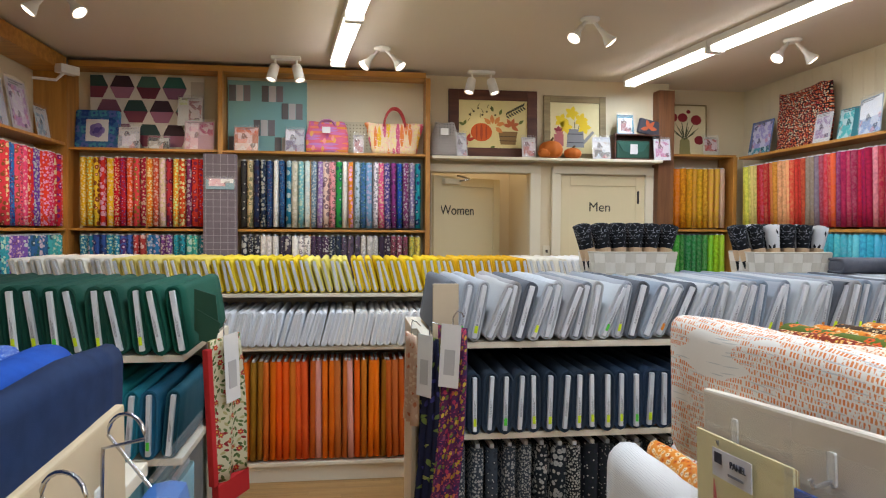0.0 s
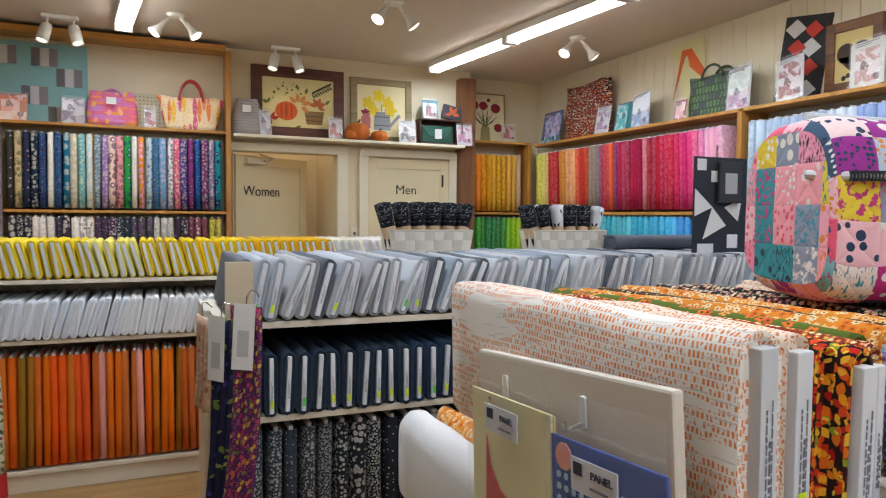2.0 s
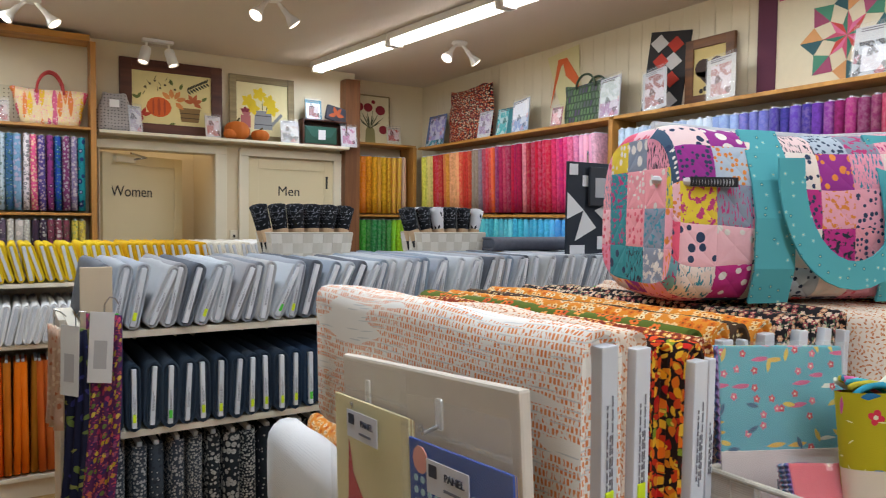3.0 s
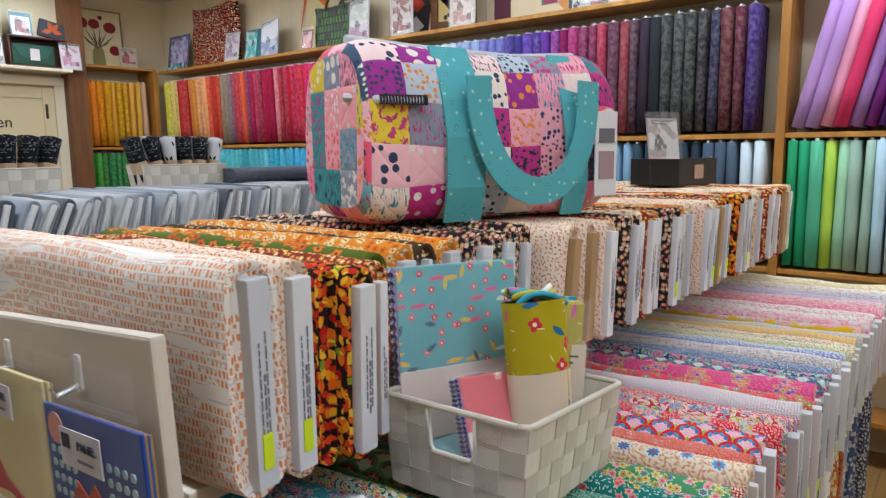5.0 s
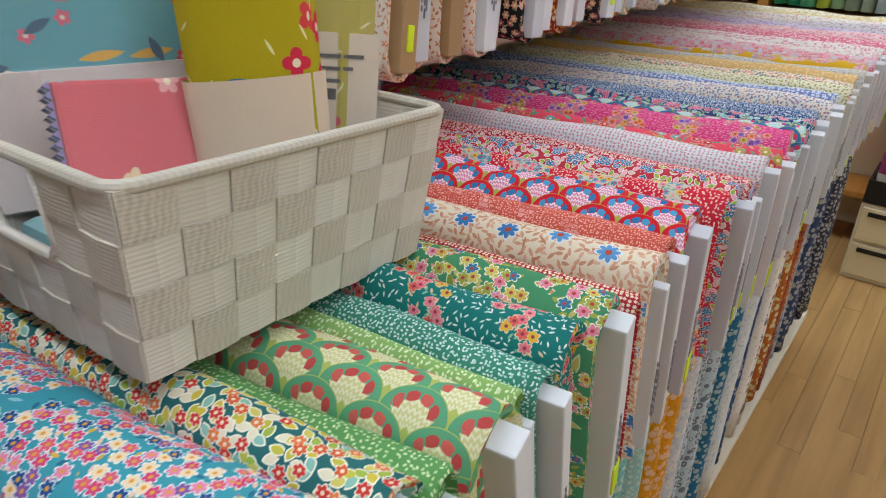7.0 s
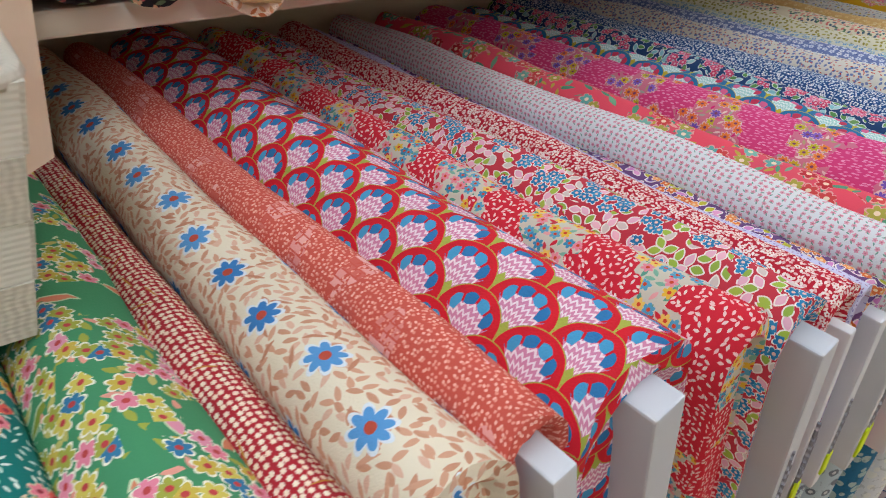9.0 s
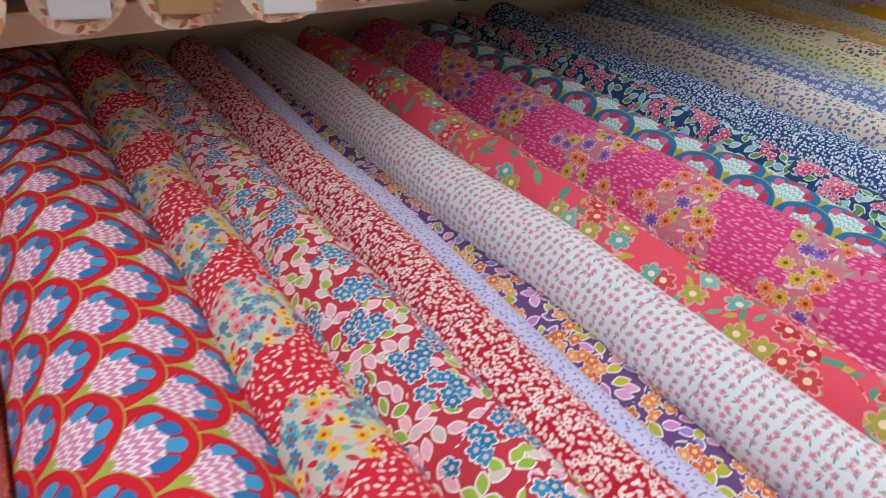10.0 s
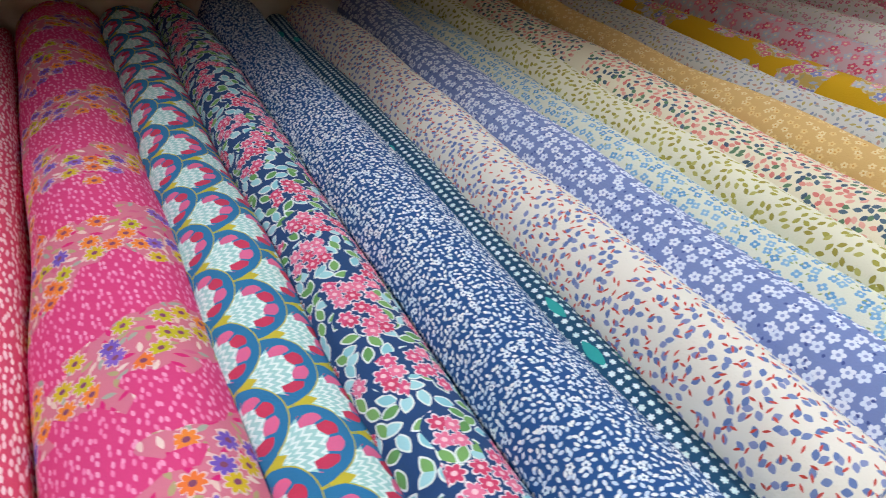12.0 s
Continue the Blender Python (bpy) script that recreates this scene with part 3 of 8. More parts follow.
d1 = door_leaf("door_1", pose(0.86, 6.53, 0, 0, 0, 33), 0.86, 1.975, "cream painted door lettered Women, standing ajar")
letters("Women", 0.13, d1, pose(0.30, -0.004, 1.615, 90), label="dark serif word Women")
bm_ = box_bm(0.10, 0.30, -0.055, -0.011, 1.90, 1.95, 0.006)
cl = part("door_closer", bm_, M_TRIM, d1)
part("closer_arm", tube_bm([(0.28, -0.05, 1.93), (0.34, -0.13, 1.95), (0.12, -0.2, 1.965)], 0.008), M_CHROME, cl)
d2 = door_leaf("door_2", pose(2.06, 6.485, 0), 0.82, 1.985, "cream painted closed door lettered Men")
letters("Men", 0.125, d2, pose(0.38, -0.004, 1.655, 90), label="dark serif word Men")
part("hinge", box_bm(0.745, 0.765, -0.018, -0.011, 1.73, 1.85, 0.003), M_INK, d2)
for nm, x0, x1 in (("trim_1", 0.84, 1.76), ("trim_2", 2.06, 2.88)):
    bm = box_bm(x0 - 0.01 - (0.0 if nm == "trim_1" else 0.08), x0 if nm == "trim_1" else x0 - 0.005, 6.455, 6.5, 0, 2.06, 0.004)
    box_bm(x1, x1 + 0.10, 6.455, 6.5, 0, 2.06, 0.004, bm)
    box_bm(x0 - 0.08, x1 + 0.10, 6.452, 6.499, 2.003, 2.075, 0.004, bm)
    setting(nm, bm, M_TRIM, "cream door casing with a plain head", "door trim")
bm_ = box_bm(0.82, 2.97, 6.28, 6.5, 2.105, 2.13, 0.004)
sh = setting("shelf_over_doors", bm_, M_TRIM, "long white ledge shelf above the restroom doors", "shelf")
sw = setting("light_switch", box_bm(1.895, 1.965, 6.488, 6.5, 1.22, 1.33, 0.003), M_TRIM, "cream light switch between the doors", "light switch")
part("toggle", box_bm(1.92, 1.94, 6.478, 6.488, 1.265, 1.29, 0.002), M_INK, sw)


# ---- wall shelving ----
def shelving(name, label, boards, posts, back=None):
    u = thing(name, Matrix(), label, "shelving", kind="")
    for b in boards:
        part("shelf", box_bm(*b, 0.003), M_WOOD, u)
    for p in posts:
        part("upright", box_bm(*p, 0.003), M_WOODV, u)
    if back:
        part("back_panel", box_bm(*back, 0), M_WALL, u)
    return u


LY = 6.27
boards = []
for xa, xb in ((-2.2, -1.01), (-0.97, 0.76)):
    for z in (2.115, 1.445, 0.80, 0.16):
        boards.append((xa, xb, LY, 6.495, z, z + 0.022))
boards.append((-2.2, 0.76, LY, 6.495, 2.80, 2.85))
posts = [(x, x + 0.04, LY - 0.01, 6.495, 0.0, 2.80) for x in (-2.24, -1.01, 0.76)]
posts += [(x, x + 0.014, LY + 0.02, 6.49, z, z + 0.60) for x in (-1.6, -0.25, 0.42) for z in (1.468, 0.823)]
shelving("wall_shelving", "golden pine wall shelving packed with upright fabric bolts", boards, posts)
boards, posts = [], []
for ya, yb in ((4.3, 6.20),):
    for z in (2.14, 1.445, 0.80, 0.16):
        boards.append((-2.445, -2.2, ya, yb, z, z + 0.022))
    boards.append((-2.445, -2.2, ya, yb + 0.04, 2.74, 2.86))
posts = [(-2.445, -2.19, 6.21, 6.25, 0, 2.74), (-2.445, -2.19, 4.26, 4.30, 0, 2.86)]
shelving("wall_shelving", "golden pine side wall shelving full of bright prints", boards, posts)
# corner unit beside the men's room
boards = [(3.12, 3.8, 6.46, 6.735, z, z + 0.022) for z in (2.19, 1.47, 0.83, 0.2)]
posts = [(2.96, 3.115, 6.36, 6.495, 0, 2.79), (3.76, 3.80, 6.44, 6.735, 0, 2.19)]
u = shelving("wall_shelving", "pine corner shelving with yellow and green bolts", boards, posts[1:])
part("corner_post", box_bm(*posts[0], 0.004), M_BEAM, u, "dark brown rough post")
# east wall
boards, posts = [], []
for ya, yb in ((3.73, 6.42), (1.03, 3.69), (0.10, 0.99)):
    for z in (2.165, 1.475, 0.85, 0.2):
        boards.append((3.8, 4.03, ya, yb, z, z + 0.024))
posts = [(3.79, 4.03, y, y + 0.04, 0, z) for y, z in ((3.69, 2.165), (0.99, 2.6), (0.06, 2.165))]
posts += [(3.83, 4.03, y, y + 0.012, z, z + 0.6) for y in (5.1, 2.4) for z in (1.5, 0.875)]
shelving("wall_shelving", "golden pine wall shelving with solid and batik bolts", boards, posts)

R = random.Random(3)


def standing_row(start, step, count, colours, group, label, mat, facing=0, z=0.0, lean=0.0, width=0.05, jitter=0.6, spread=True, joined=True):
    """Bolts standing on end side by side; facing: degrees about z, 0 shows the spine to -y."""
    row = Row() if joined else None
    for i in range(count):
        w = width * R.uniform(0.82, 1.12)
        c = colours[int(i * len(colours) / count)] if spread else R.choice(colours)
        x, y = start[0] + step[0] * i, start[1] + step[1] * i
        dz = R.uniform(0, 0.006)
        ln = lean + R.uniform(-jitter, jitter)
        m = pose(x, y, z + dz + abs(math.sin(radians(ln))) * w / 2, 0, 0, facing) @ pose(0, 0, 0, 0, ln, 0) @ pose(0, BOLT_H + R.uniform(-0.012, 0.012), 0.012, 90, 0, 0)
        if joined:
            row_bolt(row, m, w, c, R)
        else:
            bolt(m, w, c, label, group, mat, R, core="top", printed=False)
    if joined:
        row.finish(label.replace(" bolt ", " bolts "), JOINED[mat], group)


reds = "e0b020 d6a51c e8c63a c22f24 e3b71e c8102e b81d2a e05a28 d8434e 9c1f3a e6862a c4543a d9c0a0 b0303a e8a23c d04a20 7c2f5a cc3a2a c2241e d62f4e d8452e".split()
mixed = "3c3a36 c9b28a 23304e 24395c 1c2c44 2a4c78 8fb0c8 e8e6e0 2f5c86 1f3a5a 1d6a8a c8c0a8 3f7a8c 78b0b4 c8d4d0 7a8c9c 8c4a7a 9c7ab0 e6c8b8 d86a78 e89aa0 2e9c4a 3f8a3c e8e4da e08c28 5a6a7a b8c8d4 48709c 7fa8c8 c8d468 e8dCe0 e05a8c e04a7a 5a4a8c 8a3a7a 3aa07c 2a50a8 7a3a6a 48809c 8a7a9c 1f8a94 2a5a7a".split()
standing_row((-2.10, LY), (0.053, 0), 20, reds, "upright bolts on the back shelves", "yellow to red printed cotton bolt standing on a shelf", M_PRINT, z=1.468)
standing_row((-0.80, LY), (0.0535, 0), 29, mixed, "upright bolts on the back shelves", "small patterned cotton bolt standing on a shelf", M_PRINT, z=1.468)
standing_row((-2.10, LY), (0.053, 0), 20, "1f6a8c 2a4a8c 1f7a9c 3a5aa0 a03a3a 2a6a9c 6a3a7a 2a8a9c 3a9a8c 1f6a7a".split(), "upright bolts on the back shelves", "blue and teal printed cotton bolt standing on a shelf", M_PRINT, z=0.823)
standing_row((-0.80, LY), (0.0535, 0), 29, "2a2a34 c8c0b8 3a3040 d8d0c8 483048 2a3040 5a4a5a b0a8a0 3a2a3a 7a3a4a c8b048".split(), "upright bolts on the back shelves", "dark printed cotton bolt standing on a shelf", M_PRINT, z=0.823)
standing_row((-2.2, 4.36), (0, 0.056), 33, "9a3a8a 6a3a9c 3a4aa8 d84a7a 2a6a9c c03a5a c8283c 3a4aa8 d83a4a 2a6ab0 e0506a d84a7a c8282c 6a3a9c e0402c d02a5a c8283c e04a3c".split(), "upright bolts on the side shelves", "red to purple printed cotton bolt standing on a shelf", M_PRINT, 90, z=1.468)
standing_row((-2.2, 4.36), (0, 0.056), 33, "2a7a9c 3a6aa8 2a8a9c 6a4a9c 2a5a8c 3a9aa0".split(), "upright bolts on the side shelves", "blue printed cotton bolt standing on a shelf", M_PRINT, 90, z=0.823)
standing_row((3.17, 6.48), (0.058, 0), 10, "e08a14 e8860f e29a1c dc9a20 d8a02c dca828 dcaa34 e0b040 d8ae3c c8a888".split(), "upright bolts in the corner unit", "yellow batik bolt standing on a shelf", M_BATIK, z=1.492)
standing_row((3.17, 6.48), (0.058, 0), 10, "2a8c28 3a9c2e 2a7c30 1f7a38 2e8444 2a7a3c 3c8c3c 8cc828 9cc82c a8d030".split(), "upright bolts in the corner unit", "green batik bolt standing on a shelf", M_BATIK, z=0.852)
warm = "e8e060 e8dc78 e2c87a c83a2a c02a2c b8282c c87a38 d8953c e8a878 e89a70 d8483a c83a30 c85a3a 8a7a68 7a6a78 a03a4a c0303c e0622c 8a2a5c b02a50 9a2048 c01f3c a81c44 e08a90 a81c3c c8143c b8183c c41840 e03a68 e0507c d8306a e8709a e88cb0 eaa8c0 eaa0bc ecb4c8".split()
standing_row((3.8, 6.34), (0, -0.052), 49, warm, "upright bolts on the east shelves", "yellow to pink batik bolt standing on a shelf", M_BATIK, -90, z=1.50, lean=-3, width=0.049, jitter=1.6)
standing_row((3.8, 6.33), (0, -0.0665), 38, "a8d83c 98d030 a0c8d0 98d0d8 78c0c8 58b8c4 50b0b8 3a9ca8 58b4c0 40a8c0 2a98b8 50b0d8 3a88c8 2a7cc0 1f6ab0".split(), "upright bolts on the east shelves", "aqua to blue batik bolt standing on a shelf", M_BATIK, -90, z=0.875, width=0.058)
standing_row((3.8, 3.62), (0, -0.062), 18, "b8c8d8 a8b8d0 98a8c8 c8d0dc 8a9cc8 6a6ab0".split(), "upright bolts on the east shelves", "pale blue batik bolt standing on a shelf", M_BATIK, -90, z=1.50, width=0.058)
standing_row((3.8, 2.50), (0, -0.0585), 24, "4a3a8c 5a3a98 3a2a80 6a3a98 7a2a80 8a2060 98206a 7a1f50 a02a4a 5a2a48 8c3448 4a2f44 3a2c3c 2c2c34 34383a 2a3030 302a34 2c2a48 5a2030 5a1c34 38206c".split(), "upright bolts on the east shelves", "purple and dark batik bolt standing on a shelf", M_BATIK, -90, z=1.50, width=0.056)
standing_row((3.8, 3.62), (0, -0.06), 43, "1f6ab0 2a6a9c 1c5070 1a4868 18485c 1a4458 1c4c64 1f5068 6aa4c8 a8c8e0 7a9cb8 2c4450 283844 48586a d0dce4".split(), "upright bolts on the east shelves", "blue and grey cotton bolt standing on a shelf", M_SOLID, -90, z=0.875, width=0.055)
standing_row((3.8, 0.945), (0, -0.056), 7, "b48cc8 e8a0bc d83a68 a078b8 7a2a80 5a2a7c".split(), "upright bolts on the east shelves", "pink and purple cotton bolt leaning on a shelf", M_SOLID, -90, z=1.50, lean=13, width=0.055, jitter=1.0)
standing_row((3.8, 0.50), (0, -0.056), 7, "1f4a9c 24507c 1f5a6c 1f4a88 2a6aa0".split(), "upright bolts on the east shelves", "deep blue cotton bolt leaning on a shelf", M_SOLID, -90, z=1.50, lean=5, width=0.055, jitter=2.0)
standing_row((3.8, 0.955), (0, -0.05), 16, "1f9460 2aa070 58b490 b8dc58 a4d8b4 9cb8a8 a4c0b0 b8d8e8 e0e8ec 1f6a78 58b890 1f8090 78c0a8 2078b0 1f5a98 205088".split(), "upright bolts on the east shelves", "green to blue cotton bolt standing on a shelf", M_SOLID, -90, z=0.875, width=0.048)


# ---- islands of bolts in the middle of the shop ----
def island(name, label, x0, x1, y0, y1, step):
    """A stepped display stand: base, standing bay, middle shelf, top shelf and end panels."""
    u = thing(name, pose(x0, y0, 0), label, "display stand")
    w, d = x1 - x0, y1 - y0
    part("plinth", box_bm(0.02, w - 0.02, 0.05, d - 0.05, 0, 0.10, 0.003), M_LAMIN, u)
    part("bottom_shelf", box_bm(0, w, 0.02, d - 0.02, 0.10, 0.122, 0.003), M_LAMIN, u)
    part("middle_shelf", box_bm(0, w, 0.0, d, 0.775, 0.797, 0.003), M_LAMIN, u)
    part("top_shelf", box_bm(0, w, step, d - step, 1.078, 1.10, 0.003), M_LAMIN, u)
    back = d / 2 if d > 1 else d - 0.04
    part("centre_panel", box_bm(0.02, w - 0.02, back - 0.008, back + 0.008, 0.122, 1.078, 0), M_LAMIN, u)
    for x in (-0.02, w):
        part("end_panel", box_bm(x, x + 0.02, step * 0.7 if d > 1 else d * 0.5, d - step * 0.7, 0.0, 1.10, 0.003), M_LAMIN, u)
    return u


def lying_row(x0, x1, y, z, pitch, colours, group, label, mat, lean=0.0, jitter=4.0, width=0.045, core="slim", stick="", yaw=0.0, pstick=0.3, spread=True, depth=0.012, joined=False):
    n = int((x1 - x0) / pitch)
    row = Row() if joined else None
    for i in range(n):
        w = width * R.uniform(0.8, 1.15)
        c = colours[int(i * len(colours) / n)] if spread else R.choice(colours)
        ln = lean + R.uniform(-jitter, jitter)
        s = R.choice(stick) if stick and R.random() < pstick else ""
        m = pose(x0 + (i + 0.5) * (x1 - x0) / n, y + R.uniform(-depth, depth), z + abs(math.sin(radians(ln))) * w * 0.4, 0, ln, yaw + R.uniform(-1.0, 1.0))
        if joined:
            row_bolt(row, m, w, c, R, False)
        else:
            bolt(m, w, c, label, group, mat, R, core=core, sticker=s)
    if joined:
        row.finish(label.replace(" bolt ", " bolts "), JOINED[mat], group)


# dark green stand
island("display_stand", "pale laminate stand stacked with green solid bolts", -2.0, -0.37, 2.32, 2.98, 0.02)
lying_row(-1.95, -0.34, 2.33, 1.10, 0.056, "16382c 1a4034 123428 1a4434 0f3a30 124438 14483a 125040".split(), "green bolts on the stand", "dark green solid cotton bolt lying on a stand", M_SOLID, lean=-7, jitter=5, stick="yyg", width=0.052)
lying_row(-1.95, -0.38, 2.31, 0.797, 0.056, ["24a088"] * 22 + "2aac94 24a498 1f8c94 1a7084 185a78 124858 123c50".split(), "green bolts on the stand", "teal solid cotton bolt lying on a stand", M_SOLID, lean=4, jitter=3, stick="yg", width=0.05)
standing_row((-1.9, 2.36), (0.055, 0), 28, "7ab0ac 3a7c88 2a6a7a 4a8c98 6a9ca8".split(), "upright bolts in the green stand", "blue-green cotton bolt standing in a stand", M_SOLID, z=0.122)
# grey and navy stand
island("display_stand", "pale laminate stand stacked with grey and navy bolts", 0.37, 2.75, 2.47, 3.19, 0.02)
lying_row(0.40, 2.70, 2.48, 1.10, 0.050, "c8ccd0 b0b4ba 8c9098 6c7078 a8adb6 9aa4b0 62666e c0c4c8 8a98a8 a09ea0 787c84 b8b8b8".split(), "grey bolts on the stand", "light grey solid cotton bolt lying on a stand", M_SOLID, lean=17, jitter=9, stick="yyyygo", width=0.044, pstick=0.45, spread=False)
lying_row(0.40, 2.70, 2.46, 0.797, 0.0505, "2a3644 243140 27374c 1f2b3c 212c40 1e2838 222a38 1c222e".split(), "navy bolts on the stand", "navy solid cotton bolt lying on a stand", M_SOLID, lean=1, jitter=2.5, stick="yyg", width=0.05, pstick=0.5)
standing_row((0.43, 2.50), (0.058, 0), 38, "3a4048 202428 24282c 18191c 1c1c20 141416 2a2c34".split(), "upright bolts in the grey stand", "black printed cotton bolt standing in a stand", M_FINE, z=0.15)
# yellow, white and orange stand
island("display_stand", "pale laminate stand of yellow, white and orange bolts", -1.75, 1.75, 4.22, 5.42, 0.05)
lying_row(-1.70, 1.70, 4.27, 1.10, 0.044, "ece8e0 ece6d8 ead880 e8d060 ecd038 e8c828 ecdc70 e8c420 ecc820 e4b41c e0ac18 ece4d4 efece8".split(), "yellow bolts on the stand", "yellow solid cotton bolt lying on a stand", M_SOLID, lean=-13, jitter=4, stick="y", width=0.036, pstick=0.1, joined=True)
lying_row(-1.70, 1.70, 4.20, 0.797, 0.040, "f0f0f2 e8eaf0 f2f0ee ececf0".split(), "white bolts on the stand", "white solid cotton bolt lying on a stand", M_SOLID, lean=14, jitter=4, stick="y", width=0.036, pstick=0.25, joined=True)
standing_row((-1.68, 4.25), (0.0375, 0), 90, "c87a0c e0640c e46c08 ec760a ea700a d86a20 ea8410 c8601c ec640c d87420 e07028 e85a20 ea6a0c f25c0c e8a090 c87018 c85c14 b8641c d87418 c87c1c a86c18 9c6c18 c86a2c".split(), "orange bolts on the stand", "orange solid cotton bolt standing in a stand", M_SOLID, z=0.122, width=0.036, jitter=1.2, spread=False)

# ---- the near stand along which one walks ----
TX0, TX1 = 0.70, 2.93
near = thing("display_stand", pose(TX0, 0.44, 0), "pale stepped stand of autumn prints and floral bolts", "display stand")
W_ = TX1 - TX0
part("plinth", box_bm(0.03, W_ - 0.03, 0.06, 1.16, 0, 0.10, 0.003), M_LAMIN, near)
part("bottom_shelf", box_bm(0, W_, 0.03, 1.19, 0.10, 0.122, 0.003), M_LAMIN, near)
part("middle_shelf", box_bm(0, W_, 0.0, 1.22, 0.776, 0.798, 0.003), M_LAMIN, near)
part("top_shelf", box_bm(0, W_, 0.365, 0.86, 1.082, 1.10, 0.002), M_LAMIN, near)
part("centre_panel", box_bm(0.02, W_ - 0.02, 0.595, 0.615, 0.122, 1.078, 0), M_LAMIN, near)
for x in (-0.02, W_):
    part("end_panel", box_bm(x, x + 0.02, 0.25, 0.97, 0.0, 0.776, 0.003), M_LAMIN, near)

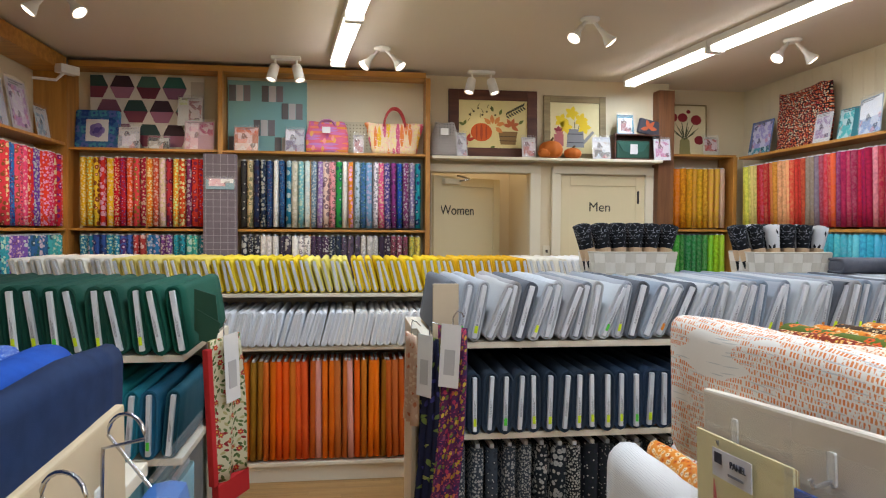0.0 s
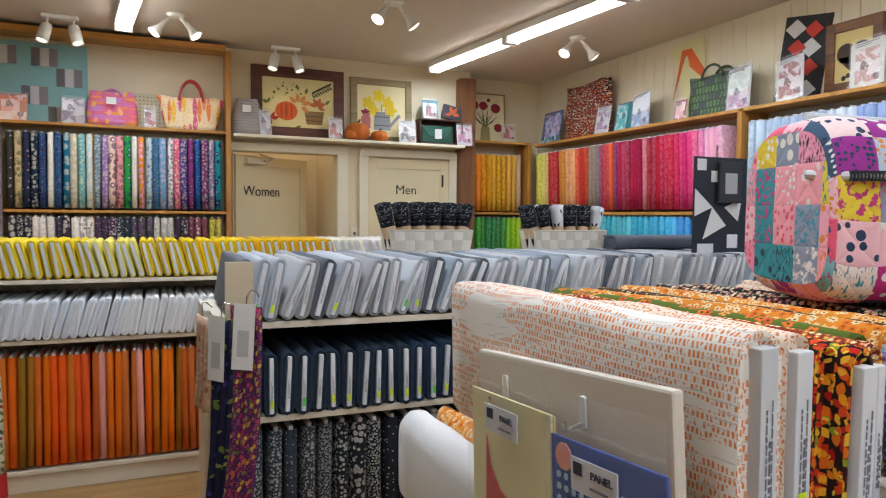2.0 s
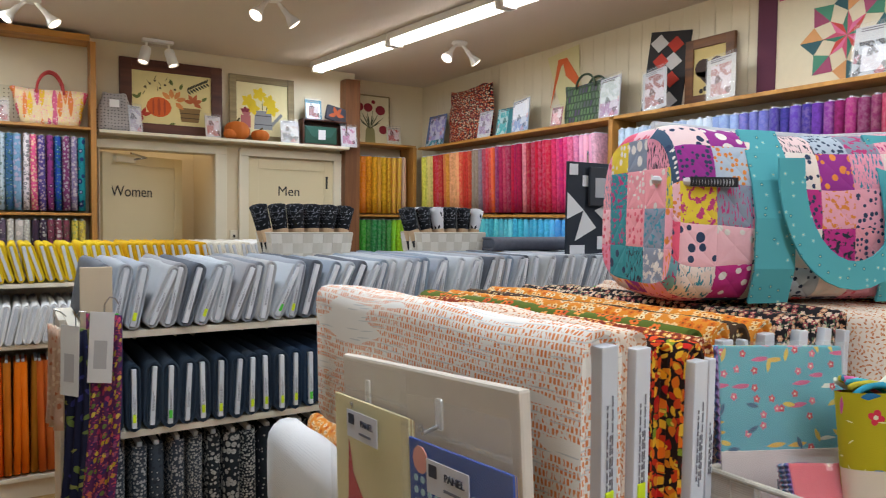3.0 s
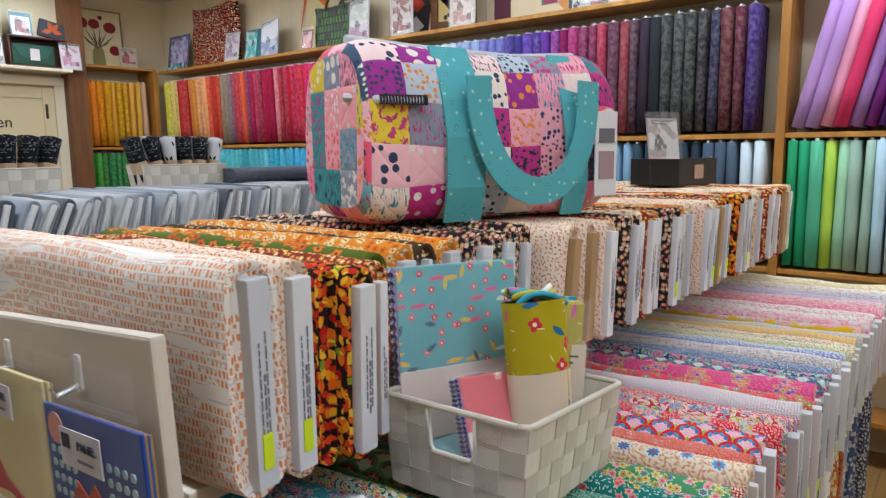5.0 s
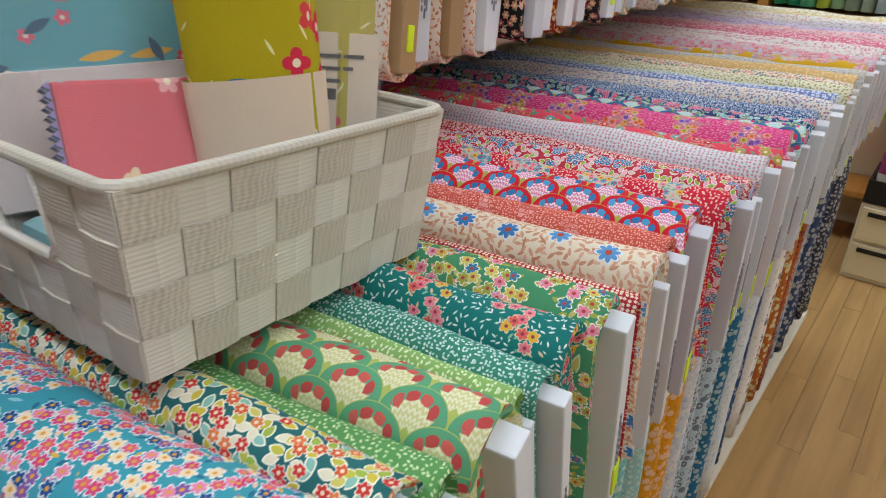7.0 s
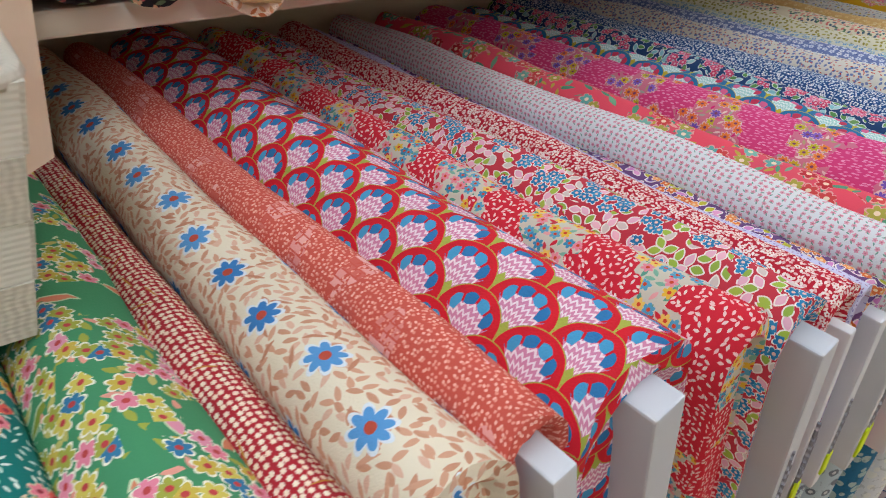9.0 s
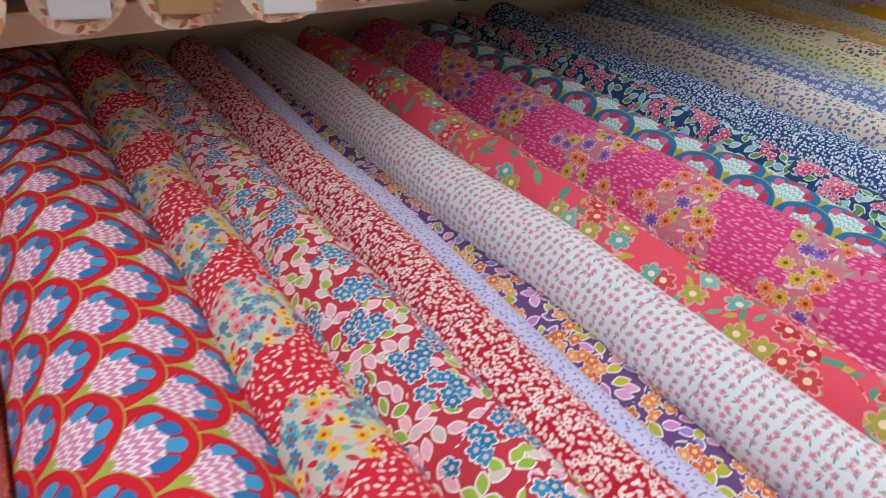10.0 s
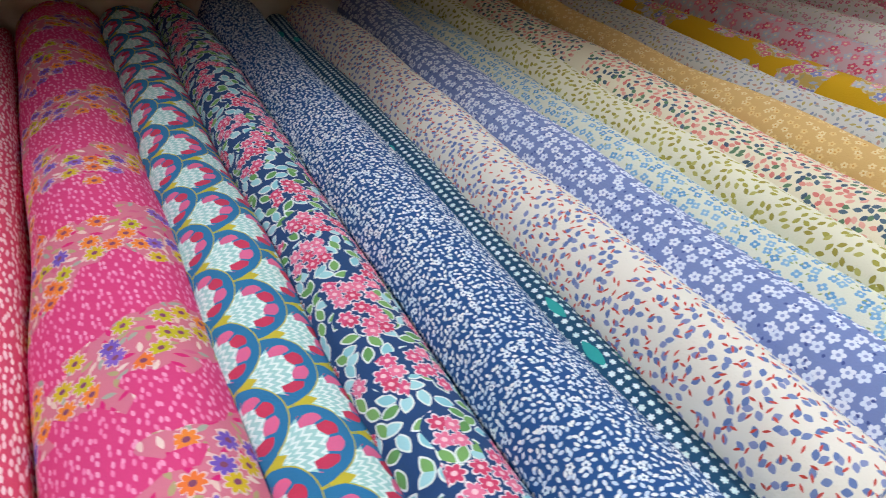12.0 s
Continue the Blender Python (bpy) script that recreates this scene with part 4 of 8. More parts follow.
FLORAL = [
    # right edge at the front, name, words, material
    (0.950, "turquoise cotton with bunches of pink and cream flowers", fabric("turquoise_bouquet", "3f9cab", L(40, .42, .14, "8fcad0 2a6f88 cfe3d0", keep=.4, seed=4), ("blocks", dict(spots=6.2, level=.50, grain=46, ground="3f9cab", layers=[L(60, .46, .2, "e8c8b0 c85a7a 2a6f88 d8b04a", keep=.8, seed=6), P(46, .44, 6, "e88aa8 1f4f86 f2d9b0 e2637a 8a5aa0 d84a78", eye="e8a23a", edge="e8eef0", seed=0)])))),
    (0.985, "teal cotton with yellow leaves and orange flowers", fabric("leaf_flowers_teal", "2c6c6c", L(50, .52, .30, "c8c04a e9e0c4 d8cc6a a8bc50 8fc4b4 d9c24a", edge="f2eeda", seed=3), P(46, .44, 6, "e0643a d84038 e8824a", eye="f4e0c0", edge="f2e8d4", keep=.5, seed=7))),
    (1.010, "green cotton with tiny pale seeds", fabric("green_seed", "5f9a58", L(110, .36, .22, "cfe0b0 b7d49a", seed=5))),
    (1.066, "green cotton with yellow and red fans", fabric("green_fans", "62aa80", ("scales", dict(size=.106, ground="62aa80", rim="d8645a", inner="d8d69a", zig="eceac8", stem="b8c468", deep="c84a4a")))),
    (1.084, "light green cotton with tiny white dashes", fabric("light_green_dash", "8fb96a", L((120, 90), .40, .22, "e6eecb d6e4b4", seed=11))),
    (1.110, "green and white ditsy cotton", fabric("green_ditsy", "3f8d76", L(130, .42, .24, "dcebe6 c3e0d8", seed=8))),
    (1.153, "deep teal cotton with coral flower patches", fabric("teal_coral", "1b7a74", L(75, .38, .13, "cfe4dc e8efe6", seed=9), ("blocks", dict(rate=34, level=.15, grain=42, ground="1b7a74", layers=[L(60, .4, .14, "8ac0a0 e8c8a0", seed=5), P(42, .44, 6, "e8645a f08a9a e6b93c e87888", eye="a83a4a", keep=.85, seed=0, edge="e8d0b0")])))),
    (1.213, "green cotton with olive and pink blossom clusters", fabric("green_blossom", "4a9468", L(22, .5, .14, "8a9a3a e08a6a c8c070 e79ab2", keep=.4, edge="cfe0b8", seed=4), ("blocks", dict(spots=6.5, level=.46, grain=38, ground="4a9468", layers=[L(44, .46, .2, "a9ad4a c8c070 e8a090", seed=6), P(38, .46, 6, "a9ad4a e79ab2 d8c860 e88aa0 d0b850 3a7fa8", eye="c84a4a", edge="f2efdc", keep=.9, seed=0)])))),
    (1.240, "dark red cotton with cream spots", fabric("red_spots", "b42c36", P(112, .40, 6, "f2e4cc f0d8c0", eye="f2e4cc", rand=.35, seed=5), L(26, .5, .03, "c98a3a", keep=.25, seed=3))),
    (1.287, "cream cotton with tan leaves and blue flowers", fabric("cream_blue_flowers", "e8dcc4", L(62, .62, .24, "d8a284 cf9678 e0b59c", seed=4), L(34, .5, .1, "d8a284 c88a6c", keep=.5, seed=8), P(9.4, .21, 8, "4f8fc8 5a98cf 3f7fbc", eye="c0503c", edge="dfe4e8", rand=.3, keep=1.0, seed=9))),
    (1.318, "coral cotton with mottled white and little bar prints", fabric("coral_texture", "cf5a4c", L(150, .36, .28, "efb4a4 e79a8a", seed=6), ("bars", dict(rate=75, c1="efb8b4", c2="cf5a4c", width=4.0, gap=.10, cut=.60, clump=(.22, .10))))),
    (1.402, "red cotton with large pink and blue fans", fabric("red_fans", "d3202f", ("scales", dict(size=.102, ground="d3202f", rim="4a9cc8", inner="d88aa8", zig="f2dfe4", stem="a9b04a", deep="2468a4")))),
    (1.443, "red patchwork print with yellow and blue flowers", fabric("red_patch", "d8283a", L((110, 95), .40, .20, "f4c8c4 efd9d0", seed=3), ("blocks", dict(rate=34, level=-.05, skew=8, grain=50, ground="cfc6b4", layers=[L(64, .48, .2, "d8283a 5a9c86 e8a0a0 7fb49c c83a48", seed=7), P(50, .44, 6, "e8b83a 3a8cb4 f0c860 e88a98 5aa4c4", eye="d84a2a", keep=.95, seed=0)])))),
    (1.484, "cream cotton with green leaves and blue flowers", fabric("multi_leaf", "c83a48", L(56, .50, .29, "a8c04a e8b0c4 98b44a f0b8c8 d8c8c0", edge="f0e6dc", seed=4), ("blocks", dict(spots=15, level=.36, grain=58, ground="c83a48", layers=[P(58, .48, 5, "2f84b4 2878a8 3a90bc", eye="e8c0b0", seed=0, edge="f4f0ea")])))),
    (1.516, "red cotton covered with white petals", fabric("red_petals", "c01f34", L(140, .52, .3, "f3e2dc f0d4cc e8b8b4", seed=8), P(105, .44, 5, "f3e2dc f0d4cc", eye="c01f34", rand=.9, seed=3, keep=.4))),
    (1.534, "pale lavender cotton with tiny plum sprigs", fabric("lavender_sprig", "cfcbe6", L(135, .36, .15, "8a6aa4 b07a9c 7a74b8", seed=4))),
    (1.560, "plum cotton with orange flowers and yellow leaves", fabric("plum_leaf", "6f4a7c", L(54, .50, .28, "c8c03a d88ac8 e8a0cc 9a8ac8 b8b43a", edge="efe6e0", seed=5), ("blocks", dict(spots=15, level=.36, grain=56, ground="6f4a7c", layers=[P(56, .48, 5, "e88a4a e0703a f0a060", eye="f4d0a0", seed=0, edge="efe6e0")])))),
    (1.598, "white cotton with tiny pink blossoms", fabric("white_pink", "e3e4e6", P(84, .34, 5, "e2a4b4 e59aac", eye="c87a8c", rand=.4, seed=3), L(84, .3, .10, "7fa89a", rand=.4, seed=6, keep=.9))),
    (1.637, "coral pink cotton with green and red posies", fabric("coral_posy", "ee5468", L(24, .5, .15, "5a9c7c 7ab08c c8b04a", keep=.4, seed=4), ("blocks", dict(spots=6.6, level=.44, grain=30, ground="e8586c", layers=[L(46, .5, .18, "5a9c7c 7ab08c c8b04a e8a89c", seed=4), P(30, .46, 6, "6ab0a8 c8323c b4a84a 7fbcb0 d84a4a", eye="f5dcc0", keep=.8, seed=0, edge="e8a8a0")])))),
    (1.656, "pink cotton with white dashes", fabric("pink_dash", "d84a6c", L((85, 150), .46, .28, "f3d0d4 f0c4cc", turn=.4, seed=3))),
    (1.718, "magenta cotton with bunches of yellow, orange and violet flowers", fabric("magenta_patch", "e04482", L((95, 125), .40, .21, "f2a0c4 ef8ab4", turn=.5, seed=3), ("blocks", dict(rate=32, level=-.1, skew=8, grain=40, ground="d87a90", layers=[L(66, .5, .18, "e0287a b8a87a efd8d0 d8648c a8b0a0 e8c8c0", seed=4), P(40, .42, 8, "c8bc2a 7a5ac0 f08a3a d8b82a 8a64c8 ee7a3a", eye="8a4a6a", keep=.75, seed=0, edge="e6c4c0")])))),
    (1.760, "blue cotton with aqua and pink fans", fabric("blue_fans", "2f78a6", ("scales", dict(size=.094, ground="2f78a6", rim="e06a94", inner="a8d4d0", zig="e6f2ee", stem="c8b83a", deep="c8203c")))),
    (1.798, "navy cotton with green leaves and pink flowers", fabric("navy_leaf", "2a4a78", L(54, .50, .27, "7fb068 8fccd4 6aa05c a8d8dc", edge="e4ece8", seed=5), ("blocks", dict(spots=14, level=.38, grain=54, ground="2a4a78", layers=[P(54, .48, 6, "e05a84 e8789a d84a70", eye="f4c8d0", seed=0, edge="f0e0e4")])))),
    (1.852, "navy cotton scattered with white petals", fabric("navy_white", "2a568e", L(150, .46, .27, "f0f2f2 dfe8f0 cfdcec", seed=4), P(100, .40, 5, "eef2f6 dfe8f2", eye="2a568e", keep=.2, seed=9))),
    (1.874, "dark teal cotton with white dots", fabric("dark_teal_dots", "1f4a68", P(85, .32, 6, "dfe8e8 cfe0dc", eye="dfe8e8", rand=.15, seed=3), L((26, 14), .5, .1, "2f9c98", keep=.2, seed=6, turn=.1))),
    (1.917, "cream cotton with blue hearts and red sprigs", fabric("cream_hearts", "ece6da", L(88, .42, .28, "6a80b4 7a8cbc 8a94c0", keep=.75, seed=5), L(96, .36, .12, "c8483c d85a50", keep=.65, seed=8))),
    (1.963, "periwinkle cotton with small white flowers", fabric("periwinkle", "7c8cc0", P(58, .40, 5, "e8ecf6 dfe6f4", eye="98a4d0", rand=.5, seed=4), L(70, .16, .12, "4a5a98", seed=7, keep=.5))),
    (1.997, "pale cream cotton with light blue flowers", fabric("cream_skyblue", "e2e2d0", P(62, .38, 4, "7fb0d4 6aa0cc 90bcd8", eye="e2e2d0", rand=.5, seed=6), L(74, .2, .08, "9aa86a", keep=.5, seed=3))),
    (2.032, "cream cotton with olive sprigs", fabric("cream_olive", "ece8d0", L(74, .42, .24, "b0a850 a89c48 c0b868", seed=6))),
    (2.088, "cream cotton with pink and slate leaf clusters", fabric("cream_cluster", "f0e6cc", ("blocks", dict(spots=9, level=.62, grain=72, ground="f0e6cc", layers=[L(84, .52, .32, "4f6478 e2857c 5a7080 e89a8c 6a8a6a ecb0a0", seed=4)])))),
    (2.126, "apricot cotton with pale flowers", fabric("apricot", "e0b878", P(60, .34, 5, "f2dca8 efd090", eye="d8a050", seed=4))),
    (2.178, "pale grey ditsy cotton", fabric("grey_ditsy", "d4d2cc", L(84, .42, .22, "8a94b0 b8a868 a0a8a8 c0988c", seed=7))),
    (2.248, "ochre cotton with pink and lilac flowers", fabric("ochre_floral", "d8a81c", ("blocks", dict(spots=8, level=.42, grain=44, ground="cfae60", layers=[L(60, .5, .2, "a8b4c8 d8c8b0 b8a878", seed=3), P(44, .48, 5, "d86a9c 8a94d0 e8a0b8 c8c8d8 e07a8c", eye="f2e0c0", edge="d8d0b0", keep=.9, seed=0)])))),
    (2.306, "pink and grey floral cotton", fabric("pink_grey", "dcb8c0", P(46, .46, 5, "e0607c c8ccd8 ec8aa0", eye="f2e0c0", seed=5))),
]
FARROW = "white_ditsy e8e4dc e0a0b0;white_rose ece6e2 e07a98;rose_ditsy e0788f f4d8dc;blush_ditsy ecc8cc d86a84;lilac_ditsy d0c4dc 9a7ab0;grey_bloom d0d0d4 b07a90;white_bloom eceae4 d8a0a0;butter_bloom ece2b8 d8a84a;cream_bloom efe8d0 b8a868".split(";")
for i, s_ in enumerate(FARROW):
    nm_, g_, p_ = s_.split()
    FLORAL.append((2.306 + (i + 1) * 0.064, "pale cotton with small scattered blossoms", fabric(nm_, g_, P(60 + 7 * (i % 3), .42, 5, p_ + " " + g_, eye="f0e6c8", seed=3 + i), L(80, .36, .14, p_ + " a8b088", keep=.5, seed=5 + i))))

CORES = "deep deep slim deep thin deep none deep none thin deep deep none deep thin none slim deep".split()
prev = 0.868
for i, (edge, words, mat) in enumerate(FLORAL):
    w = edge - prev
    xc = (edge + prev) / 2
    prev = edge
    cw = w * 1.08
    crown = max(1.004, 1.033 - 0.03 * (xc - 1.0)) - (0.012 if w < 0.031 else 0.0) + R.uniform(-0.003, 0.003)
    tilt = 10 + R.uniform(-1.5, 1.5)
    hh = (crown - 0.803) / math.cos(radians(tilt))
    me = mesh_of("bolt_cloth", bolt_cloth(cw, R, length=0.575, height=hh, along=22, around=10, wob=0.0028), mat)
    m = pose(xc + hh * math.sin(radians(tilt)) - 0.004, 0.428 + R.uniform(-0.005, 0.007), 0.80 + cw / 2 * math.sin(radians(tilt)), 0, -tilt, (6.8 if 8 < i < 17 else 7.8) + R.uniform(-0.4, 0.4))
    row_ob = bolt(m, cw, "ffffff", words + " bolt", "floral bolts on the near stand", None, R, core=CORES[i] if i < len(CORES) else R.choice(["deep", "deep", "slim", "thin"] if cw > 0.034 else ["slim", "thin"]), sticker=R.choice(["y", "y", "", ""]), mesh=me)
    for ch in row_ob.children:
        # boards follow the thickness and height of their cloth
        ch.matrix_basis = Matrix.Diagonal((min(1.15, max(0.75, cw / 0.050)), 1, (hh - 0.014) / 0.199, 1))

# standing bolts below them
standing_row((0.80, 0.47), (0.052, 0), 40, "5a9cb0 3a8c9c e08a9c e8b8c0 c03a5a 7ab0a8 98c0c0 d8901c c8ccd4 b8c8d0 2a6a8c d8dce0 2a4a78 e8e2dc b8642c a85a24 8a94a8 3a4a68 2a3c60 3a3a4c".split(), "upright bolts below the floral bolts", "printed cotton bolt standing in the stand", M_FINE, z=0.16, width=0.05, joined=False)

# top tier: autumn prints
TEXT_PRINT = fabric("cream_orange_script", "efe8de", ("bars", dict(rate=92, c1="e6854a", c2="e69a66", width=.62, gap=.13, cut=.37, clump=(.05, .26))), L((20, 90), .5, .10, "cfccc8 d6d2cc", keep=.5, turn=.2, seed=7), fine=1.15)
PEACH = fabric("peach_foliage", "ecd8c4", L(60, .46, .2, "d88a5a e0a880 c8784c", seed=4))
AUTUMN = fabric("autumn_leaves", "2a1812", L(26, .56, .36, "e04a1c f0a01c d8281c e8741c 8a9a2a f0c03a b81c18", seed=4), L(30, .5, .3, "e8601c f0b42c c83018 e0841c", keep=.7, seed=8), L(44, .4, .2, "3a1c10 f0c84a", keep=.35, seed=12), fine=2.6)
OLIVE = fabric("olive_orange", "5a6a24", P(20, .44, 5, "e8742c f0a050 d85a28", eye="3a4418", keep=.7, seed=4))
ORANGE = fabric("orange_pumpkins", "e08a2c", P(30, .44, 6, "f0c890 d86a1c ecd8b0", eye="8a4a1c", seed=5))
BROWN = fabric("brown_toss", "4a3424", P(50, .34, 5, "c88a4a e0c89a", seed=4, keep=.5))
BLACKF = fabric("black_blooms", "241f22", P(34, .42, 6, "d8a07a e8c8b0 b05a5a", eye="e8d8a8", seed=6), L(44, .4, .15, "6a7a5a a0a88a", keep=.5, seed=3))
CREAMA = fabric("cream_toile", "e6d9c0", P(40, .42, 5, "c87a4a d8b08a a85a3a", keep=.7, seed=7))
RUST = fabric("rust_toss", "8a3420", P(44, .4, 6, "e0a04a d87a3c f0d0a0", seed=8))
tops = [(0.712, 0.777, TEXT_PRINT, "fat", 0.0), (0.778, 0.815, PEACH, "fat", 0.0), (0.817, 0.845, AUTUMN, "none", 0.0), (0.847, 0.888, AUTUMN, "fat", -0.012), (0.890, 0.925, RUST, "slim", 0.0), (0.930, 0.985, OLIVE, "slim", 0.06), (0.988, 1.030, ORANGE, "fat", 0.06), (1.035, 1.085, BROWN, "thin", 0.06), (1.088, 1.140, ORANGE, "fat", 0.06), (1.143, 1.19, BLACKF, "fat", 0.05), (1.193, 1.235, BLACKF, "fat", 0.045), (1.238, 1.28, BLACKF, "slim", 0.035)]
kinds = [CREAMA, ORANGE, PEACH, CREAMA, RUST, PEACH, CREAMA, PEACH, BLACKF, AUTUMN, CREAMA, RUST]
x = 1.285
while x < 2.80:
    w = R.uniform(0.034, 0.052)
    tops.append((x, x + w, R.choice(kinds), R.choice(("fat", "fat", "fat", "fat", "slim", "fat", "brown")), R.uniform(-0.022, 0.012)))
    x += w + 0.004
for i, (a, b, mat, core, back) in enumerate(tops):
    hh = (0.240, 0.232, 0.214, 0.214, 0.214)[i] if i < 5 else 0.214
    me = mesh_of("bolt_cloth", bolt_cloth(b - a, R, length=0.575, height=hh, along=16, around=8, wob=0.0028), mat)
    ln = R.uniform(-1, 1) if i < 9 else R.uniform(2, 9)
    m = pose((a + b) / 2 + back * 0.1, 0.742 + back + (R.uniform(-0.006, 0.006) if i < 9 else 0.0), 1.10 + abs(math.sin(radians(ln))) * (b - a) * 0.4, 0, ln, 5.5 if i < 9 else 3 + R.uniform(-1.5, 1.5))
    ob = bolt(m, b - a, "ffffff", ("cream bolt printed with orange script lines" if i == 0 else "autumn print cotton bolt on the top shelf"), "autumn bolts on the near stand", None, R, core=core, sticker="y" if i in (0, 1, 8) or (i > 8 and R.random() < 0.3) else "", mesh=me)
    if hh > 0.22:
        # the taller wound bolts carry a taller board
        for ch in ob.children:
            ch.matrix_basis = Matrix.Diagonal((1, 1, hh / 0.212, 1))

# the far side of the stand: dotted white, pumpkin and red-black prints
DOTW = fabric("white_pin_dots", "e9e8e6", P(75, .20, 6, "a8a8ac 98989c", eye="98989c", rand=.1, seed=3))
SCRIB = fabric("white_red_black", "efece8", P(42, .42, 4, "c8342c 2a2628 e07a6a", keep=.6, seed=5), L(60, .4, .08, "2a2628", keep=.5, seed=8))
for xc, w, mat, zz in ((0.730, 0.09, DOTW, 0.0), (0.80, 0.05, ORANGE, 0), (0.855, 0.05, SCRIB, 0), (0.91, 0.05, BROWN, 0), (0.965, 0.05, RUST, 0), (1.02, 0.05, CREAMA, 0), (1.075, 0.05, BLACKF, 0), (1.13, 0.05, OLIVE, 0)):
    me = mesh_of("bolt_cloth", bolt_cloth(w, R, length=0.575, height=0.21, along=12, around=8, wob=0.003), mat)
    bolt(pose(xc, 1.67, 0.80, 0, 0, 180), w, "ffffff", "patterned cotton bolt lying on the far ledge", "bolts on the far ledge", None, R, core="slim", mesh=me)

# stand across the aisle: blue bolts
left = thing("display_stand", pose(-2.2, 0.44, 0), "pale stepped stand of blue bolts across the aisle", "display stand")
part("plinth", box_bm(0.03, 1.9, 0.06, 1.16, 0, 0.10, 0.003), M_LAMIN, left)
part("middle_shelf", box_bm(0, 1.93, 0.0, 1.22, 0.776, 0.798, 0.003), M_LAMIN, left)
part("top_shelf", box_bm(0, 2.0, 0.28, 0.94, 1.078, 1.10, 0.003), M_LAMIN, left)
part("end_panel", box_bm(1.93, 1.95, 0.25, 0.97, 0.0, 1.077, 0.003), M_LAMIN, left)
NAVYP = fabric("navy_solid", "182a4c", ("mottle", dict(rate=12, c="1c3054")))
ROYAL = fabric("royal_blue", "1848a0", ("mottle", dict(rate=10, c="1c52b0")))
BLUED = fabric("blue_ditsy", "2a50a8", P(90, .3, 5, "6a94d8 a8c0e8", seed=4))
NAVYD = fabric("navy_dots", "1c2c54", P(70, .2, 6, "d8e0ec", eye="d8e0ec", rand=.3, seed=4))
for xc, w, mat, words in ((-0.228, 0.05, NAVYP, "navy solid"), (-0.295, 0.07, ROYAL, "royal blue solid"), (-0.365, 0.06, BLUED, "blue ditsy print"), (-0.43, 0.06, NAVYD, "navy spotted"), (-0.50, 0.06, ROYAL, "royal blue solid"), (-0.57, 0.06, NAVYP, "navy solid"), (-0.64, 0.06, BLUED, "blue ditsy print")):
    me = mesh_of("bolt_cloth", bolt_cloth(w, R, length=0.575, height=0.212, along=12, around=8, wob=0.0025), mat)
    bolt(pose(xc, 1.262, 1.10, 0, R.uniform(-2, 2), 180), w, "ffffff", words + " cotton bolt on the top shelf", "blue bolts across the aisle", None, R, core="slim", mesh=me)
lying_row(-2.1, -0.3, 0.44, 0.798, 0.056, "2a5aa0 3a6ab0 4a7ac0 2a4a8c".split(), "blue bolts across the aisle", "blue cotton bolt lying on the stand", M_SOLID, joined=True)

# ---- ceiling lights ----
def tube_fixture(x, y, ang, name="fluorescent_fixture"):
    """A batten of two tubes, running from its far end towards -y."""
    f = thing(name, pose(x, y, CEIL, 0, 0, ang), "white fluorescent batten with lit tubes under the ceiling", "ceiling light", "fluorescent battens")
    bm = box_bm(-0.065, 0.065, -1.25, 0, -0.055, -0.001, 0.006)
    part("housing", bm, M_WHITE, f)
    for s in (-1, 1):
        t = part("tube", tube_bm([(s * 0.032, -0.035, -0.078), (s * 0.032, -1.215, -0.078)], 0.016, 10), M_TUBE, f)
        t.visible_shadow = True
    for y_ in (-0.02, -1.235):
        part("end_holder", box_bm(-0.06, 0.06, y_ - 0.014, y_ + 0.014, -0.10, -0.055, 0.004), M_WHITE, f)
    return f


# Only the far battens are seen; those further south are added for light.
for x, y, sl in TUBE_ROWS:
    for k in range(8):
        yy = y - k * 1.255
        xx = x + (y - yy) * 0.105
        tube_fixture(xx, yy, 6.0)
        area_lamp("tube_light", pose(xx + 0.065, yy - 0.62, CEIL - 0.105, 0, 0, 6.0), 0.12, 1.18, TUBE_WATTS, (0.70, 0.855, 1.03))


def spot_pair(x, y, turn, heads):
    """A round or bar canopy with two adjustable reflector heads."""
    f = thing("twin_spotlight", pose(x, y, CEIL, 0, 0, turn), "white twin spotlight on a ceiling canopy", "spotlight", "twin spotlights")
    if heads == "can":
        part("canopy", box_bm(-0.12, 0.12, -0.035, 0.035, -0.03, -0.001, 0.008), M_WHITE, f)
    else:
        part("canopy", lathe_bm([(0.062, -0.001), (0.066, -0.012), (0.05, -0.026), (0.01, -0.03)], 20), M_WHITE, f, smooth=True)
    for s in (-1, 1):
        if heads == "can":
            part("arm", tube_bm([(s * 0.085, 0, -0.028), (s * 0.085, 0, -0.075)], 0.010), M_WHITE, f)
            m = pose(s * 0.085, 0, -0.075, -14, s * -14, 0)
            bm = lathe_bm([(0.012, 0.012), (0.036, 0.0), (0.040, -0.02), (0.042, -0.135), (0.036, -0.135), (0.034, -0.12)], 18)
            rim, zb = 0.034, -0.122
        else:
            part("arm", tube_bm([(s * 0.03, 0, -0.02), (s * 0.075, -0.008, -0.075)], 0.013), M_WHITE, f)
            m = pose(s * 0.075, -0.008, -0.07, -12, s * -38, 0)
            bm = lathe_bm([(0.016, 0.01), (0.02, -0.045), (0.028, -0.06), (0.047, -0.105), (0.049, -0.112), (0.043, -0.110)], 18)
            rim, zb = 0.043, -0.108
        h = part("lamp_head", bm, M_WHITE, f, smooth=True, m=m)
        part("bulb", lathe_bm([(rim, zb), (rim * 0.8, zb - 0.008), (rim * 0.3, zb - 0.012)], 16), M_BULB, h, "glowing reflector bulb")
    return f


